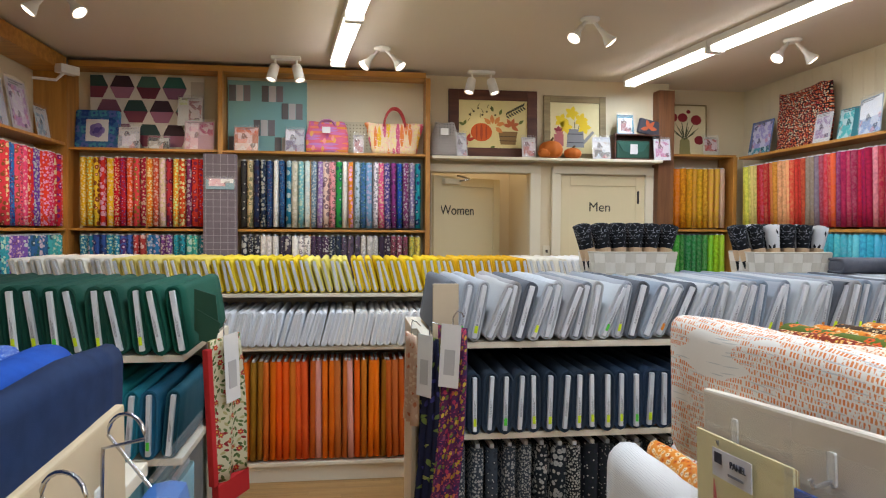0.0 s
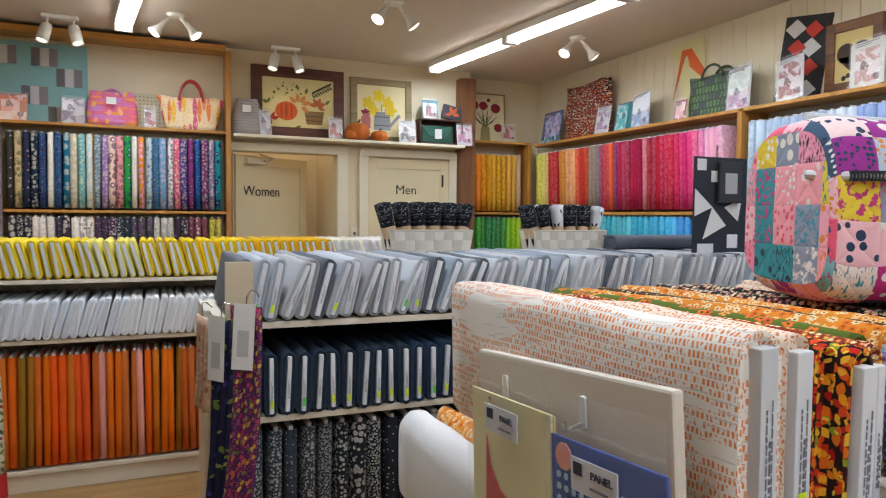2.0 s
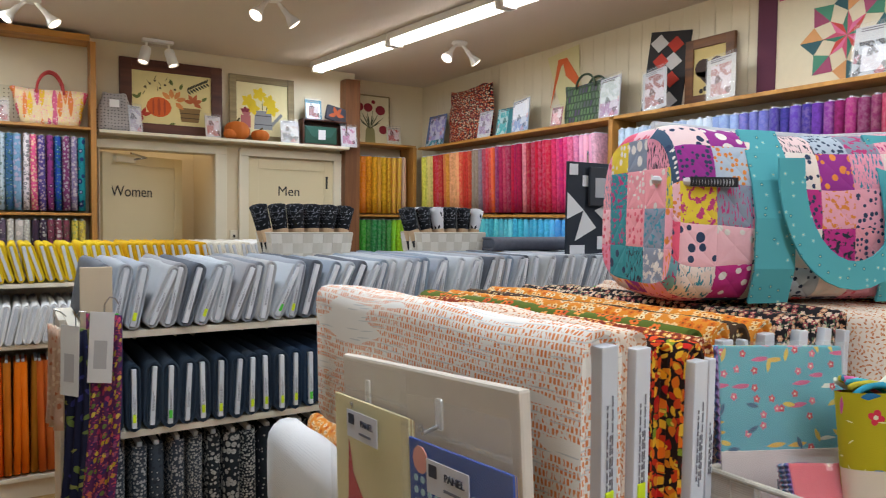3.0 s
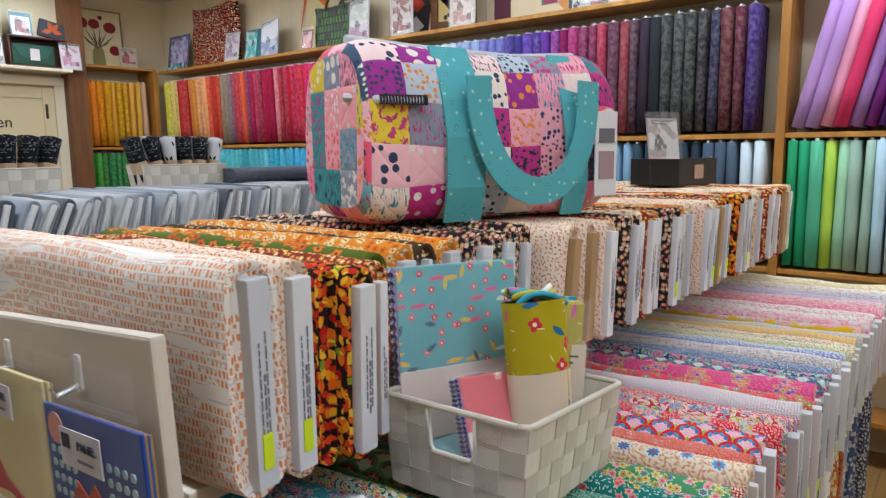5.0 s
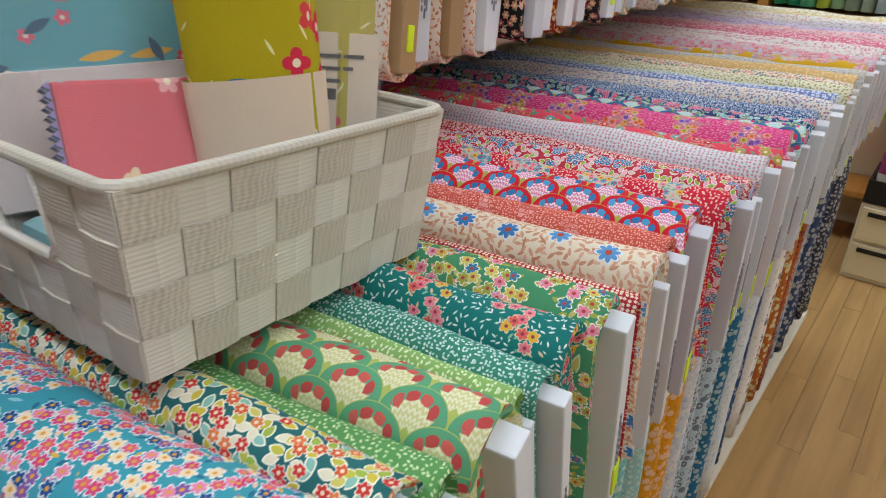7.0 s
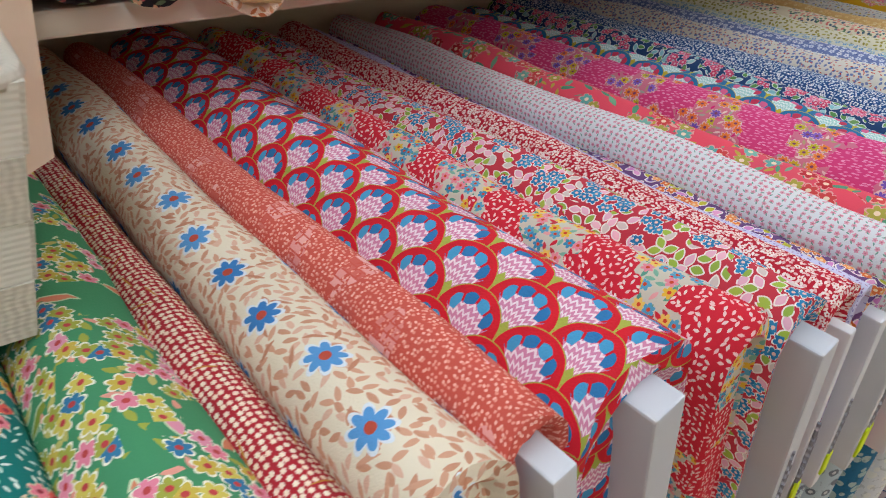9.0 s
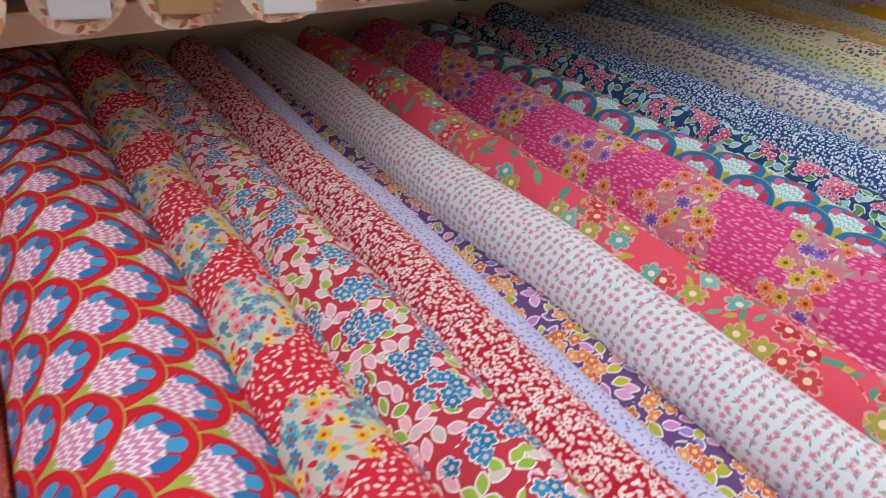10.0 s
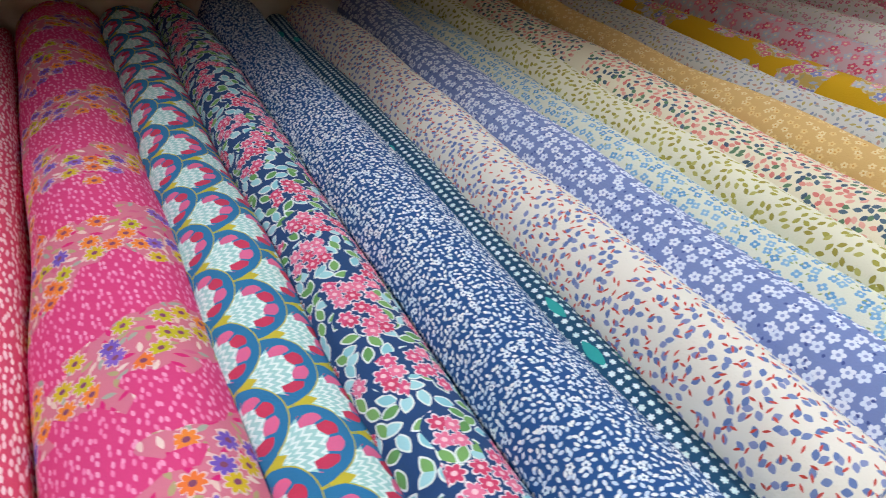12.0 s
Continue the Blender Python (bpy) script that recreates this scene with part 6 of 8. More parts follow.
# poppies in the corner unit
CZ = 2.213
p = picture(pose(3.37, 6.66, CZ - 0.02, -3, 0, 0), 0.46, 0.53, 0.012, "dccfa8", FR2, "unframed applique panel of dark red poppies in a vase")
art(p, "vase", [[(-0.06, 0.02), (0.06, 0.02), (0.05, 0.17), (0.03, 0.2), (-0.03, 0.2), (-0.05, 0.17)]], -0.008, "8c8654")
art(p, "stems", [leafshape(0, 0.18, 0.2, 0.012, a) for a in (60, 80, 100, 120, 140, 40)] + [leafshape(0, 0.19, 0.13, 0.014, a) for a in (30, 150, 70, 110)], -0.0086, "4a4c30")
for x, z, r_ in ((-0.13, 0.40, 0.05), (-0.02, 0.40, 0.045), (0.12, 0.38, 0.05), (-0.18, 0.30, 0.035), (0.15, 0.18, 0.045), (0.04, 0.46, 0.02)):
    art(p, "poppy", [ring(x, z, r_, 9, r_ * 1.15)], -0.0092, "8a1a24")
card(pose(3.61, 6.58, CZ), 0.16, 0.19, "d8cfb4", ((.2, .35, .8, .8, "a83a34"),), "cream card with a small poppy picture")

# ---- displays on the east wall ----
EX, EZ = 3.86, 2.190


def ew(y, x=EX, tilt=0):
    return pose(x, y, EZ, 0, 0, -90) @ pose(0, 0, 0, 0, tilt, 0)


card(ew(6.2), 0.34, 0.32, "6a7cb0", ((.2, .25, .85, .85, "9a94c8"), (.0, .0, 1, .12, "3a8ca0")), "blue pillow panel with violet roses", film=False, name="cushion", category="cushion")
SUN = fabric("red_black_meadow", "241c20", P(56, .42, 6, "c8402c e0622c e8d0b8 b82c34", eye="f0e0b0", seed=3), fine=1)
tote(ew(5.66), 0.66, 0.50, 0.16, SUN, "black and red meadow print tote bag", 0.0, None, flare=0.03)
card(ew(5.30, 3.83), 0.2, 0.24, "dcd8d8", ((.2, .25, .8, .8, "94789c"),), "white pattern card beside the tote")
card(ew(5.03), 0.26, 0.24, "2f8c98", ((.1, .1, .5, .9, "4ab0b4"),), "teal folded pouch on the shelf", film=False, name="zip_pouch", category="pouch")
card(ew(4.78, 3.83, -6), 0.22, 0.28, "b0c4d8", ((.1, .1, .9, .45, "7a94c0"), (.1, .55, .9, .9, "d8dce4")), "pale blue pattern card leaning on the shelf")
pn = thing("pennant", pose(4.02, 4.46, 2.28, 0, 0, -90), "cream and orange pieced pennant pinned to the wall", "pennant")
part("ground", poly_bm([(-0.20, 0.52), (0.17, 0.56), (0.20, 0.12), (0.02, -0.02)], 0, 0.006), paint("d8cf9c"), pn)
art(pn, "orange_arc", [[(-0.15, 0.10), (-0.03, 0.42), (0.0, 0.44), (0.03, 0.34), (0.18, 0.22), (0.18, 0.30), (0.04, 0.48), (-0.06, 0.48)]], -0.001, "d8642c", 0.003)
card(ew(4.33, 3.83), 0.12, 0.15, "c06a74", ((.2, .2, .8, .8, "e0a8a8"),), "small pink card standing on the shelf")
GRN = fabric("green_purple_stripe", "4a5a48", ("bars", dict(rate=18, c1="6a8a5a", c2="5a4a6a", width=.6, gap=.12, cut=.25)), fine=1)
t_ = tote(ew(4.07), 0.50, 0.30, 0.18, GRN, "green and purple gathered bag with a knotted strap", 0.10, paint("3a4a34"), flare=0.06)
card(ew(3.77, 3.83, -5), 0.2, 0.30, "d4d0d4", ((.15, .1, .85, .4, "a880a0"), (.15, .5, .85, .85, "b8c0b8")), "white pattern card in a clear sleeve")
# black and red diamond runner
rn = thing("table_runner", pose(4.02, 3.48, 2.19, 0, 0, -90) @ pose(0, 0, 0, 0, 9, 0), "black runner with red and white diamond patches", "table runner")
part("ground", box_bm(-0.17, 0.17, 0, 0.01, 0.0, 0.56, 0.002), paint("1c1a1c"), rn)
art(rn, "white_patch", [[(x, z - 0.06), (x + 0.08, z), (x, z + 0.06), (x - 0.08, z)] for x, z in ((-0.08, 0.48), (0.05, 0.36), (-0.08, 0.24), (0.06, 0.10))], -0.001, "c8c4c0", 0.003)
art(rn, "red_patch", [[(x, z - 0.055), (x + 0.07, z), (x, z + 0.055), (x - 0.07, z)] for x, z in ((0.06, 0.47), (-0.05, 0.36), (0.06, 0.24), (-0.06, 0.12))], -0.0025, "b8321f", 0.004)
card(ew(3.36, 3.83, -8), 0.2, 0.28, "d0ccc8", ((.2, .2, .8, .8, "8a4a44"),), "white card before the black runner")
h_ = picture(pose(4.0, 3.06, EZ + 0.02, 0, 0, -90), 0.36, 0.42, 0.06, "c8b070", wood("carved_brown_frame", "7a4c22", "3a2010", 0.5, 0), "brown framed applique heart")
art(h_, "heart", [ring(-0.05, 0.23, 0.06, 12), ring(0.05, 0.23, 0.06, 12), [(-0.105, 0.21), (0.105, 0.21), (0, 0.10)]], -0.008, "3c281e")
art(h_, "scroll", [ring(-0.06 + 0.03 * i, 0.085 + 0.012 * (i % 2), 0.016, 8) for i in range(5)], -0.008, "2a1c16")
card(ew(2.95, 3.90), 0.10, 0.14, "c8a8a0", ((.2, .2, .8, .8, "a85a54"),), "small rose card pinned to the frame")
card(ew(2.86, 3.83, -6), 0.2, 0.27, "d8d0c4", ((.25, .2, .75, .75, "a87a70"),), "cream card with a framed heart picture")
# star quilt
sq = thing("quilt", pose(4.01, 2.25, EZ, 0, 0, -90), "lone star quilt of pink, teal and red batik diamonds", "quilt")
part("ground", box_bm(-0.42, 0.42, 0, 0.012, 0.0, 0.62, 0.003), paint("dccfb0"), sq)
bcol = "b84a6a 2f7a5a c8503c 2a3a54 d87a98 3a6a64".split()
for i in range(7):
    art(sq, "border_patch", [rect(-0.36 + i * 0.11, 0.545, -0.255 + i * 0.11, 0.60)], -0.001, bcol[i % 6], 0.003)
part("edge", box_bm(-0.42, 0.42, -0.006, 0, 0.60, 0.635, 0.001), paint("2a3440"), sq)
part("side_border", box_bm(-0.49, -0.37, -0.008, -0.002, 0.0, 0.60, 0.003), fabric("dark_batik", "3a3444", ("mottle", dict(rate=20, c="7a3a4a")), fine=1), sq)
dcol = "c8506a 3a7a60 d89a60 2f5a60 c8443a d86a90 44886c a04a6a".split()
k = 0
for a in range(8):
    a0 = radians(45 * a)
    for d0, d1 in ((0.0, 0.13), (0.13, 0.26)):
        for s_ in (-1, 1):
            mid = a0 + s_ * radians(11)
            def pt(rr, th):
                return (0.03 + rr * math.cos(th), 0.27 + rr * math.sin(th))
            w0, w1 = a0, a0 + s_ * radians(22.5)
            c0 = pt(d0, a0) if d0 else (0.03, 0.27)
            pts = [c0, pt((d0 + d1) / 2, w1), pt(d1, a0)]
            pts = [(x, max(0.005, min(0.54, z))) for x, z in pts]
            art(sq, "star_patch", [pts], -0.001, dcol[k % 8], 0.003)
            k += 1
card(ew(2.0, 3.84), 0.22, 0.26, "d8d4d0", ((.1, .08, .9, .62, "3a3838"), (.3, .2, .7, .5, "c8c0c0")), "white card with a black medallion picture")
card(ew(1.78, 3.84), 0.24, 0.29, "e0c8cc", ((.2, .4, .8, .5, "8a7a80"), (.4, .15, .9, .28, "5a84a8")), "pale pink bag pattern card")
card(ew(1.55, 3.84), 0.30, 0.30, "5ab08c", ((.2, .1, .5, .9, "c8b84a"), (.6, .1, .9, .8, "3a9a9c")), "green and yellow folded tote", film=False, name="fabric_kit", category="fabric kit")
card(ew(1.22, 3.86), 0.26, 0.2, "4a4440", ((.1, .1, .9, .6, "7a6c60"),), "grey pattern leaflet on the shelf", film=False)

# watercolour panel hung at the end of the shelves, caddy and drawers below
wc = thing("fabric_wall_hanging", pose(3.74, 0.315, 0.66, 0, 0, -90), "pink and blue watercolour fabric panel hanging on the shelf end", "fabric panel")
t_ = Tree("watercolour_print", 0.8)
o_ = t_.obj()
r_ = t_.vec("LENGTH", t_.vec("MULTIPLY", t_.vec("SUBTRACT", o_, (0.05, 0.0, 0.66)), (1.5, 0.0, 0.75)))
n_ = t_.math("ADD", r_, t_.math("MULTIPLY", t_.math("SUBTRACT", t_.noise(o_, 11.0, 4.0), 0.5), 0.28))
w_ = t_.noise(t_.vec("MULTIPLY", o_, (5.0, 5.0, 24.0)), 1.0, 2.0)
t_.bump(w_, 0.3, 0.006)
part("cloth", box_bm(-0.13, 0.16, 0, 0.008, 0, 1.0, 0.002), t_.done(t_.ramp(n_, [(0.02, C("f0b04a")), (0.12, C("f0a88c")), (0.22, C("e8a8c0")), (0.34, C("c8a4d4")), (0.46, C("b4b8e0")), (0.55, C("c8dae8"))], "LINEAR")), wc)
part("rod", tube_bm([(-0.15, 0.004, 1.0), (0.18, 0.004, 1.0)], 0.008), M_WOODV, wc)
standing_row((3.765, 0.42), (0, -0.05), 6, "c83a18 d85a1c b82c20 e06a1c a83018".split(), "orange bolts under the panel", "red and orange bolt standing on the floor", M_SOLID, -90, z=0.02)
dr = thing("drawer_unit", pose(3.50, 0.30, 0), "low cream two-drawer unit on the floor", "drawer unit")
part("carcass", box_bm(0, 0.235, -0.16, 0.16, 0.0, 0.30, 0.004), M_TRIM, dr)
for z_ in (0.02, 0.16):
    d_ = part("drawer_front", box_bm(-0.014, -0.001, -0.15, 0.15, z_, z_ + 0.125, 0.003), M_DOOR, dr)
    part("handle_slot", box_bm(-0.017, -0.0145, -0.01, 0.13, z_ + 0.095, z_ + 0.112, 0.001), M_BLACK, d_)
cd = thing("fabric_caddy", pose(3.61, 0.31, 0.301), "black caddy of rolled fabric pieces on the drawers", "caddy")
bm = box_bm(-0.11, 0.11, -0.14, 0.14, 0, 0.010, 0.002)
for a in ((-0.12, -0.11, -0.15, 0.15, 0, 0.085), (0.11, 0.12, -0.15, 0.15, 0, 0.085), (-0.11, 0.11, -0.15, -0.14, 0, 0.085), (-0.11, 0.11, 0.14, 0.15, 0, 0.085)):
    box_bm(*a, 0.002, bm)
part("tray", bm, M_BLACK, cd)
for i, col in enumerate("8a2a5c 7a2050 d8cfb0 c8bc98 ddd4b8 cfc4a0 4a7c5c d0c8ac".split()):
    rl = thing("rolled_fabric", pose(3.57 + 0.05 * (i % 2), 0.425 - 0.032 * i, 0.312, 0, -6, 0), "rolled fabric piece banded with paper in the caddy", "rolled fabric", "rolled fabrics in the caddy")
    part("roll", lathe_bm([(0.016, 0), (0.018, 0.06), (0.020, 0.16), (0.012, 0.168)], 12), paint(col), rl, smooth=True)
    part("paper_band", lathe_bm([(0.0205, 0.05), (0.0205, 0.09)], 12, cap=False), paint("e4dcc8"), rl)


# ---- woven baskets ----
t_ = Tree("woven_ivory_strap", 0.62)
o_ = t_.obj()
x_, y_, z_ = t_.xyz(o_)
ribs = t_.math("SINE", t_.math("MULTIPLY", t_.math("ADD", x_, t_.math("ADD", y_, t_.math("MULTIPLY", t_.math("PINGPONG", t_.math("MULTIPLY", z_, 160.0), 1.0), 0.0016))), 1500.0))
ribs2 = t_.math("SINE", t_.math("MULTIPLY", z_, 2700.0))
dirt = t_.noise(o_, 20.0, 3.0)
t_.bump(t_.math("ADD", t_.math("MULTIPLY", ribs, 0.5), t_.math("MULTIPLY", ribs2, 0.35)), 0.22, 0.0015)
M_STRAP = t_.done(t_.mix(t_.math("MULTIPLY_ADD", t_.info()["Random"], 0.3, t_.math("MULTIPLY", dirt, 0.25)), C("cdc5b6"), C("b3aa9a")))
t_ = Tree("smooth_ivory_strap", 0.5)
o_ = t_.obj()
x_, y_, z_ = t_.xyz(o_)
t_.bump(t_.math("SINE", t_.math("MULTIPLY", z_, 2300.0)), 0.12, 0.0015)
M_STRAPV = t_.done(t_.mix(t_.math("MULTIPLY_ADD", t_.info()["Random"], 0.3, t_.math("MULTIPLY", t_.noise(o_, 20.0, 3.0), 0.25)), C("dfd9cd"), C("c3bbad")))
t_ = Tree("woven_ivory_inside", 0.7)
M_STRAPIN = t_.done(t_.mix(t_.noise(t_.obj(), 60.0, 2.0), C("bdb5a6"), C("a89f90")))


def basket(m, w, d, h, label, cols=5, rows=4, taper=0.86, hole=True):
    """A tapered box woven of flat straps, with a rolled rim and handle holes at the ends."""
    b = thing("woven_basket", m, label, "basket", "woven baskets")
    bm = bmesh.new()
    box_bm(-w / 2 * taper, w / 2 * taper, -d / 2 * taper, d / 2 * taper, 0, 0.004, 0, bm)
    part("base", bm, M_STRAPIN, b)
    sides = ((w, d / 2, 0, cols, False), (d, w / 2, 90, max(3, round(cols * d / w)), hole), (w, d / 2, 180, cols, False), (d, w / 2, 270, max(3, round(cols * d / w)), hole))
    slope = math.degrees(math.atan((1 - taper) / 1 * 0.5 * (w + d) / 2 / h))
    for ln, off, rot, nc, hl in sides:
        face = pose(0, 0, 0, 0, 0, rot)
        ch = h / rows
        hc = nc // 2
        for r_ in range(rows):
            for c_ in range(nc):
                if hl and r_ >= rows - 2 and c_ in ((hc - 1, hc) if nc % 2 == 0 else (hc,)):
                    continue
                z0, z1 = r_ * ch, (r_ + 1) * ch
                s0, s1 = taper + (1 - taper) * z0 / h, taper + (1 - taper) * z1 / h
                x0, x1 = c_ / nc - 0.5, (c_ + 1) / nc - 0.5
                lift = 0.0012 if (r_ + c_) % 2 else 0.0
                q_ = bmesh.new()
                ys = [(-off * s0 - 0.0005 - lift, -off * s0 + 0.0025), (-off * s1 - 0.0005 - lift, -off * s1 + 0.0025)]
                g = 0.0001
                vs = []
                bow = 0.0012
                for fx in (0.0, 0.5, 1.0):
                    xa = (x0 + (x1 - x0) * fx) * ln
                    sh = g if fx == 0 else (-g if fx == 1 else 0)
                    bb = bow if fx == 0.5 else 0
                    vs.append([q_.verts.new(((xa) * s0 + sh, ys[0][0] - bb, z0 + g)), q_.verts.new((xa * s1 + sh, ys[1][0] - bb, z1 - g)), q_.verts.new((xa * s1 + sh, ys[1][1], z1 - g)), q_.verts.new((xa * s0 + sh, ys[0][1], z0 + g))])
                for k in range(2):
                    for e in range(4):
                        q_.faces.new((vs[k][e], vs[k][(e + 1) % 4], vs[k + 1][(e + 1) % 4], vs[k + 1][e]))
                q_.faces.new(vs[0])
                q_.faces.new(vs[2][::-1])
                bmesh.ops.recalc_face_normals(q_, faces=q_.faces)
                ob = part("woven_strap", q_, M_STRAP if (r_ + c_) % 2 else M_STRAPV, b, m=face)
    r = 0.004
    pts = []
    for cx, cy in ((-1, -1), (1, -1), (1, 1), (-1, 1)):
        for k in range(4):
            a = {(-1, -1): 180, (1, -1): 270, (1, 1): 0, (-1, 1): 90}[(cx, cy)] + 30 * k
            pts.append((cx * (w / 2 - 0.012) + 0.012 * math.cos(radians(a)), cy * (d / 2 - 0.012) + 0.012 * math.sin(radians(a)), h))
    pts.append(pts[0])
    part("rim", tube_bm(pts, r, 8), M_STRAP, b, smooth=True)
    for ln, off, rot, nc, hl in sides:
        if hl:
            # a rolled edge lines the handle hole
            hc = nc // 2
            xa, xb = ((hc - 1) / nc - 0.5, (hc + 1) / nc - 0.5) if nc % 2 == 0 else (hc / nc - 0.5, (hc + 1) / nc - 0.5)
            zt, zb = h, h * (rows - 2) / rows
            st, sb = 1.0, taper + (1 - taper) * zb / h
            part("handle_edge", tube_bm([(xa * ln * st, -off * st, zt), (xa * ln * sb, -off * sb, zb + 0.008), ((xa * ln + 0.006) * sb, -off * sb, zb), ((xb * ln - 0.006) * sb, -off * sb, zb), (xb * ln * sb, -off * sb, zb + 0.008), (xb * ln * st, -off * st, zt)], 0.0032, 8), M_STRAPV, b, smooth=True, m=pose(0, 0, 0, 0, 0, rot))
    return b


BK = pose(1.036, 0.652, 1.040, 0, 5, 3)
basket(BK, 0.248, 0.192, 0.107, "ivory woven strap basket with fabric bundles on the floral bolts", cols=8, rows=4, taper=0.90)
BZ = 0.045
fl_ = thing("fabric_bundle", BK @ pose(0, 0, 0.005), "folded cloth filling the bottom of the basket", "fabric bundle", "fabric bundles")
part("folded_cloth", box_bm(-0.095, 0.095, -0.07, 0.07, 0, 0.038, 0.012), paint("8ab4b8"), fl_)


def bundle(m, w, h, colours, label, band="e2cdb4", bandh=0.30, name="fabric_bundle", mats=None):
    """Folded cloth pieces stacked into a bundle and held by a printed paper band."""
    b = thing(name, m, label, "fabric bundle", "fabric bundles")
    n = len(colours)
    for i, col in enumerate(colours):
        th = 0.0055
        y0 = i * (th + 0.0008)
        hh = h + R.uniform(-0.006, 0.004)
        bm = bmesh.new()
        prof = []
        for k in range(9):
            a = math.pi * k / 8
            prof.append((y0 + th / 2 - th / 2 * math.cos(a), hh - th / 2 + th / 2 * math.sin(a)))
        prof = [(y0, 0.0)] + prof + [(y0 + th, 0.0)]
        rings = []
        for fx in range(7):
            x = -w / 2 + w * fx / 6
            bend = 0.006 * math.sin(fx * 1.1 + i) + 0.010 * (fx / 6 - 0.5) ** 2
            rings.append([bm.verts.new((x, py + bend, pz)) for py, pz in prof])
        for r0, r1 in zip(rings, rings[1:]):
            for k in range(len(prof)):
                bm.faces.new((r0[k], r1[k], r1[(k + 1) % len(prof)], r0[(k + 1) % len(prof)]))
        bm.faces.new(rings[0])
        bm.faces.new(rings[-1][::-1])
        bmesh.ops.recalc_face_normals(bm, faces=bm.faces)
        bm.normal_update()
        part("folded_piece", uv_box(bm), (mats or {}).get(col) or paint(col), b, smooth=False)
    d = n * 0.0064
    zb = h * bandh
    bm = bmesh.new()
    inn = [(-w / 2 - 0.001, d + 0.006), (-w / 2 - 0.001, -0.003), (w / 2 + 0.001, -0.003), (w / 2 + 0.001, d + 0.006)]
    out = [(-w / 2 - 0.002, d + 0.0075), (-w / 2 - 0.002, -0.0045), (w / 2 + 0.002, -0.0045), (w / 2 + 0.002, d + 0.0075)]
    lo = [[bm.verts.new((x_, y_, z_)) for x_, y_ in ring_] for ring_ in (inn, out) for z_ in (-0.002, zb)]
    for k in range(4):
        n_ = (k + 1) % 4
        bm.faces.new((lo[2][k], lo[2][n_], lo[3][n_], lo[3][k]))
        bm.faces.new((lo[0][k], lo[1][k], lo[1][n_], lo[0][n_]))
        bm.faces.new((lo[1][k], lo[3][k], lo[3][n_], lo[1][n_]))
        bm.faces.new((lo[0][k], lo[0][n_], lo[2][n_], lo[2][k]))
    bmesh.ops.recalc_face_normals(bm, faces=bm.faces)
    pb_ = part("paper_band", bm, paint(band), b)
    bm = bmesh.new()
    for k in range(3):
        poly_bm(rect(-w * 0.38, zb - h * (0.10 + 0.05 * k), w * (0.38 - 0.1 * k), zb - h * (0.085 + 0.05 * k)), -0.0052, -0.0046, bm)
    poly_bm(rect(-w * 0.12, zb - h * 0.27, w * 0.12, zb - h * 0.225), -0.0052, -0.0046, bm)
    part("band_print", bm, paint("3a2f2a"), pb_)
    s = part("plastic_wrap", box_bm(-w / 2 - 0.004, w / 2 + 0.004, -0.0075, -0.0062, 0, h + 0.004, 0), M_FILM, b)
    s.visible_shadow = False
    return b


SCENIC = fabric("turquoise_scene", "4fa3ad", ("mottle", dict(rate=9, c="5fb0b6")), L((24, 44), .5, .2, "e8e6d0 f0b83a e05a84", keep=.3, turn=.3, seed=4), P(36, .26, 5, "d8384a e8647a", eye="f4e0c0", keep=.3, seed=6), L(30, .4, .14, "2a5c78 e8c040", keep=.25, seed=9), fine=1.5)
MUSTARD = fabric("mustard_scene", "b8a61c", L(26, .42, .16, "2a70a0 d85a94 2f5f90", keep=.3, seed=4), P(22, .28, 4, "d8324a e04a4a", eye="f0e4c8", keep=.3, seed=6), L(40, .3, .05, "e8e0a8", keep=.4, seed=8), fine=1.5)
AQUAP = fabric("aqua_print", "1f94ac", P(30, .4, 5, "e8d83a 7ac4d0 e8f0e8", keep=.5, seed=4), fine=1)
CORALP = fabric("coral_vine", "d84a54", P(46, .34, 5, "e8c89a f0a0a0 8ac4bc", eye="f4e0c0", keep=.5, seed=4), fine=1)
MATS = {"t": SCENIC, "m": MUSTARD, "a": AQUAP, "c": CORALP}


def album(m, w, h, d, mat, label):
    """A stack of pre-cut cloth squares bound by a pale band, edges zigzag cut."""
    a = thing("precut_pack", m, label, "precut pack", "precut packs")
    part("cloth_stack", uv_box(box_bm(-w / 2, w / 2, 0, d, 0, h, 0.003)), mat, a)
    cols = "8a6aa8 4a6a9c d8d0d8 9a8ab8 5a8a9c c8a0b0".split()
    for i in range(6):
        bm = bmesh.new()
        n = 20
        for k in range(n):
            z0 = h * k / n
            poly_bm([(-w / 2 - 0.0005, z0), (-w / 2 - 0.004, z0 + h / n / 2), (-w / 2 - 0.0005, z0 + h / n)], d * i / 6 + 0.0005, d * (i + 0.9) / 6, bm)
        part("cut_edge", bm, paint(cols[i]), a)
    bd = part("paper_band", box_bm(-w / 2 - 0.001, w / 2 + 0.001, -0.0015, d + 0.001, 0, h * 0.40, 0.0005), paint("e2cfc6"), a, "pale pink paper band")
    bm = bmesh.new()
    for k in range(9):
        poly_bm(rect(-w * 0.08 + k * w * 0.058, h * 0.16, -w * 0.065 + k * w * 0.058, h * 0.235), -0.0025, -0.0016, bm)
    part("band_print", bm, paint("6a6068"), bd)
    part("band_mark", poly_bm(rect(-w * 0.0, h * 0.28, w * 0.16, h * 0.325), -0.0025, -0.0016), paint("6a64a0"), bd)
    s = part("plastic_wrap", box_bm(-w / 2 - 0.005, w / 2 + 0.003, -0.005, -0.0035, 0, h + 0.006, 0), M_FILM, a)
    s.visible_shadow = False
    return a


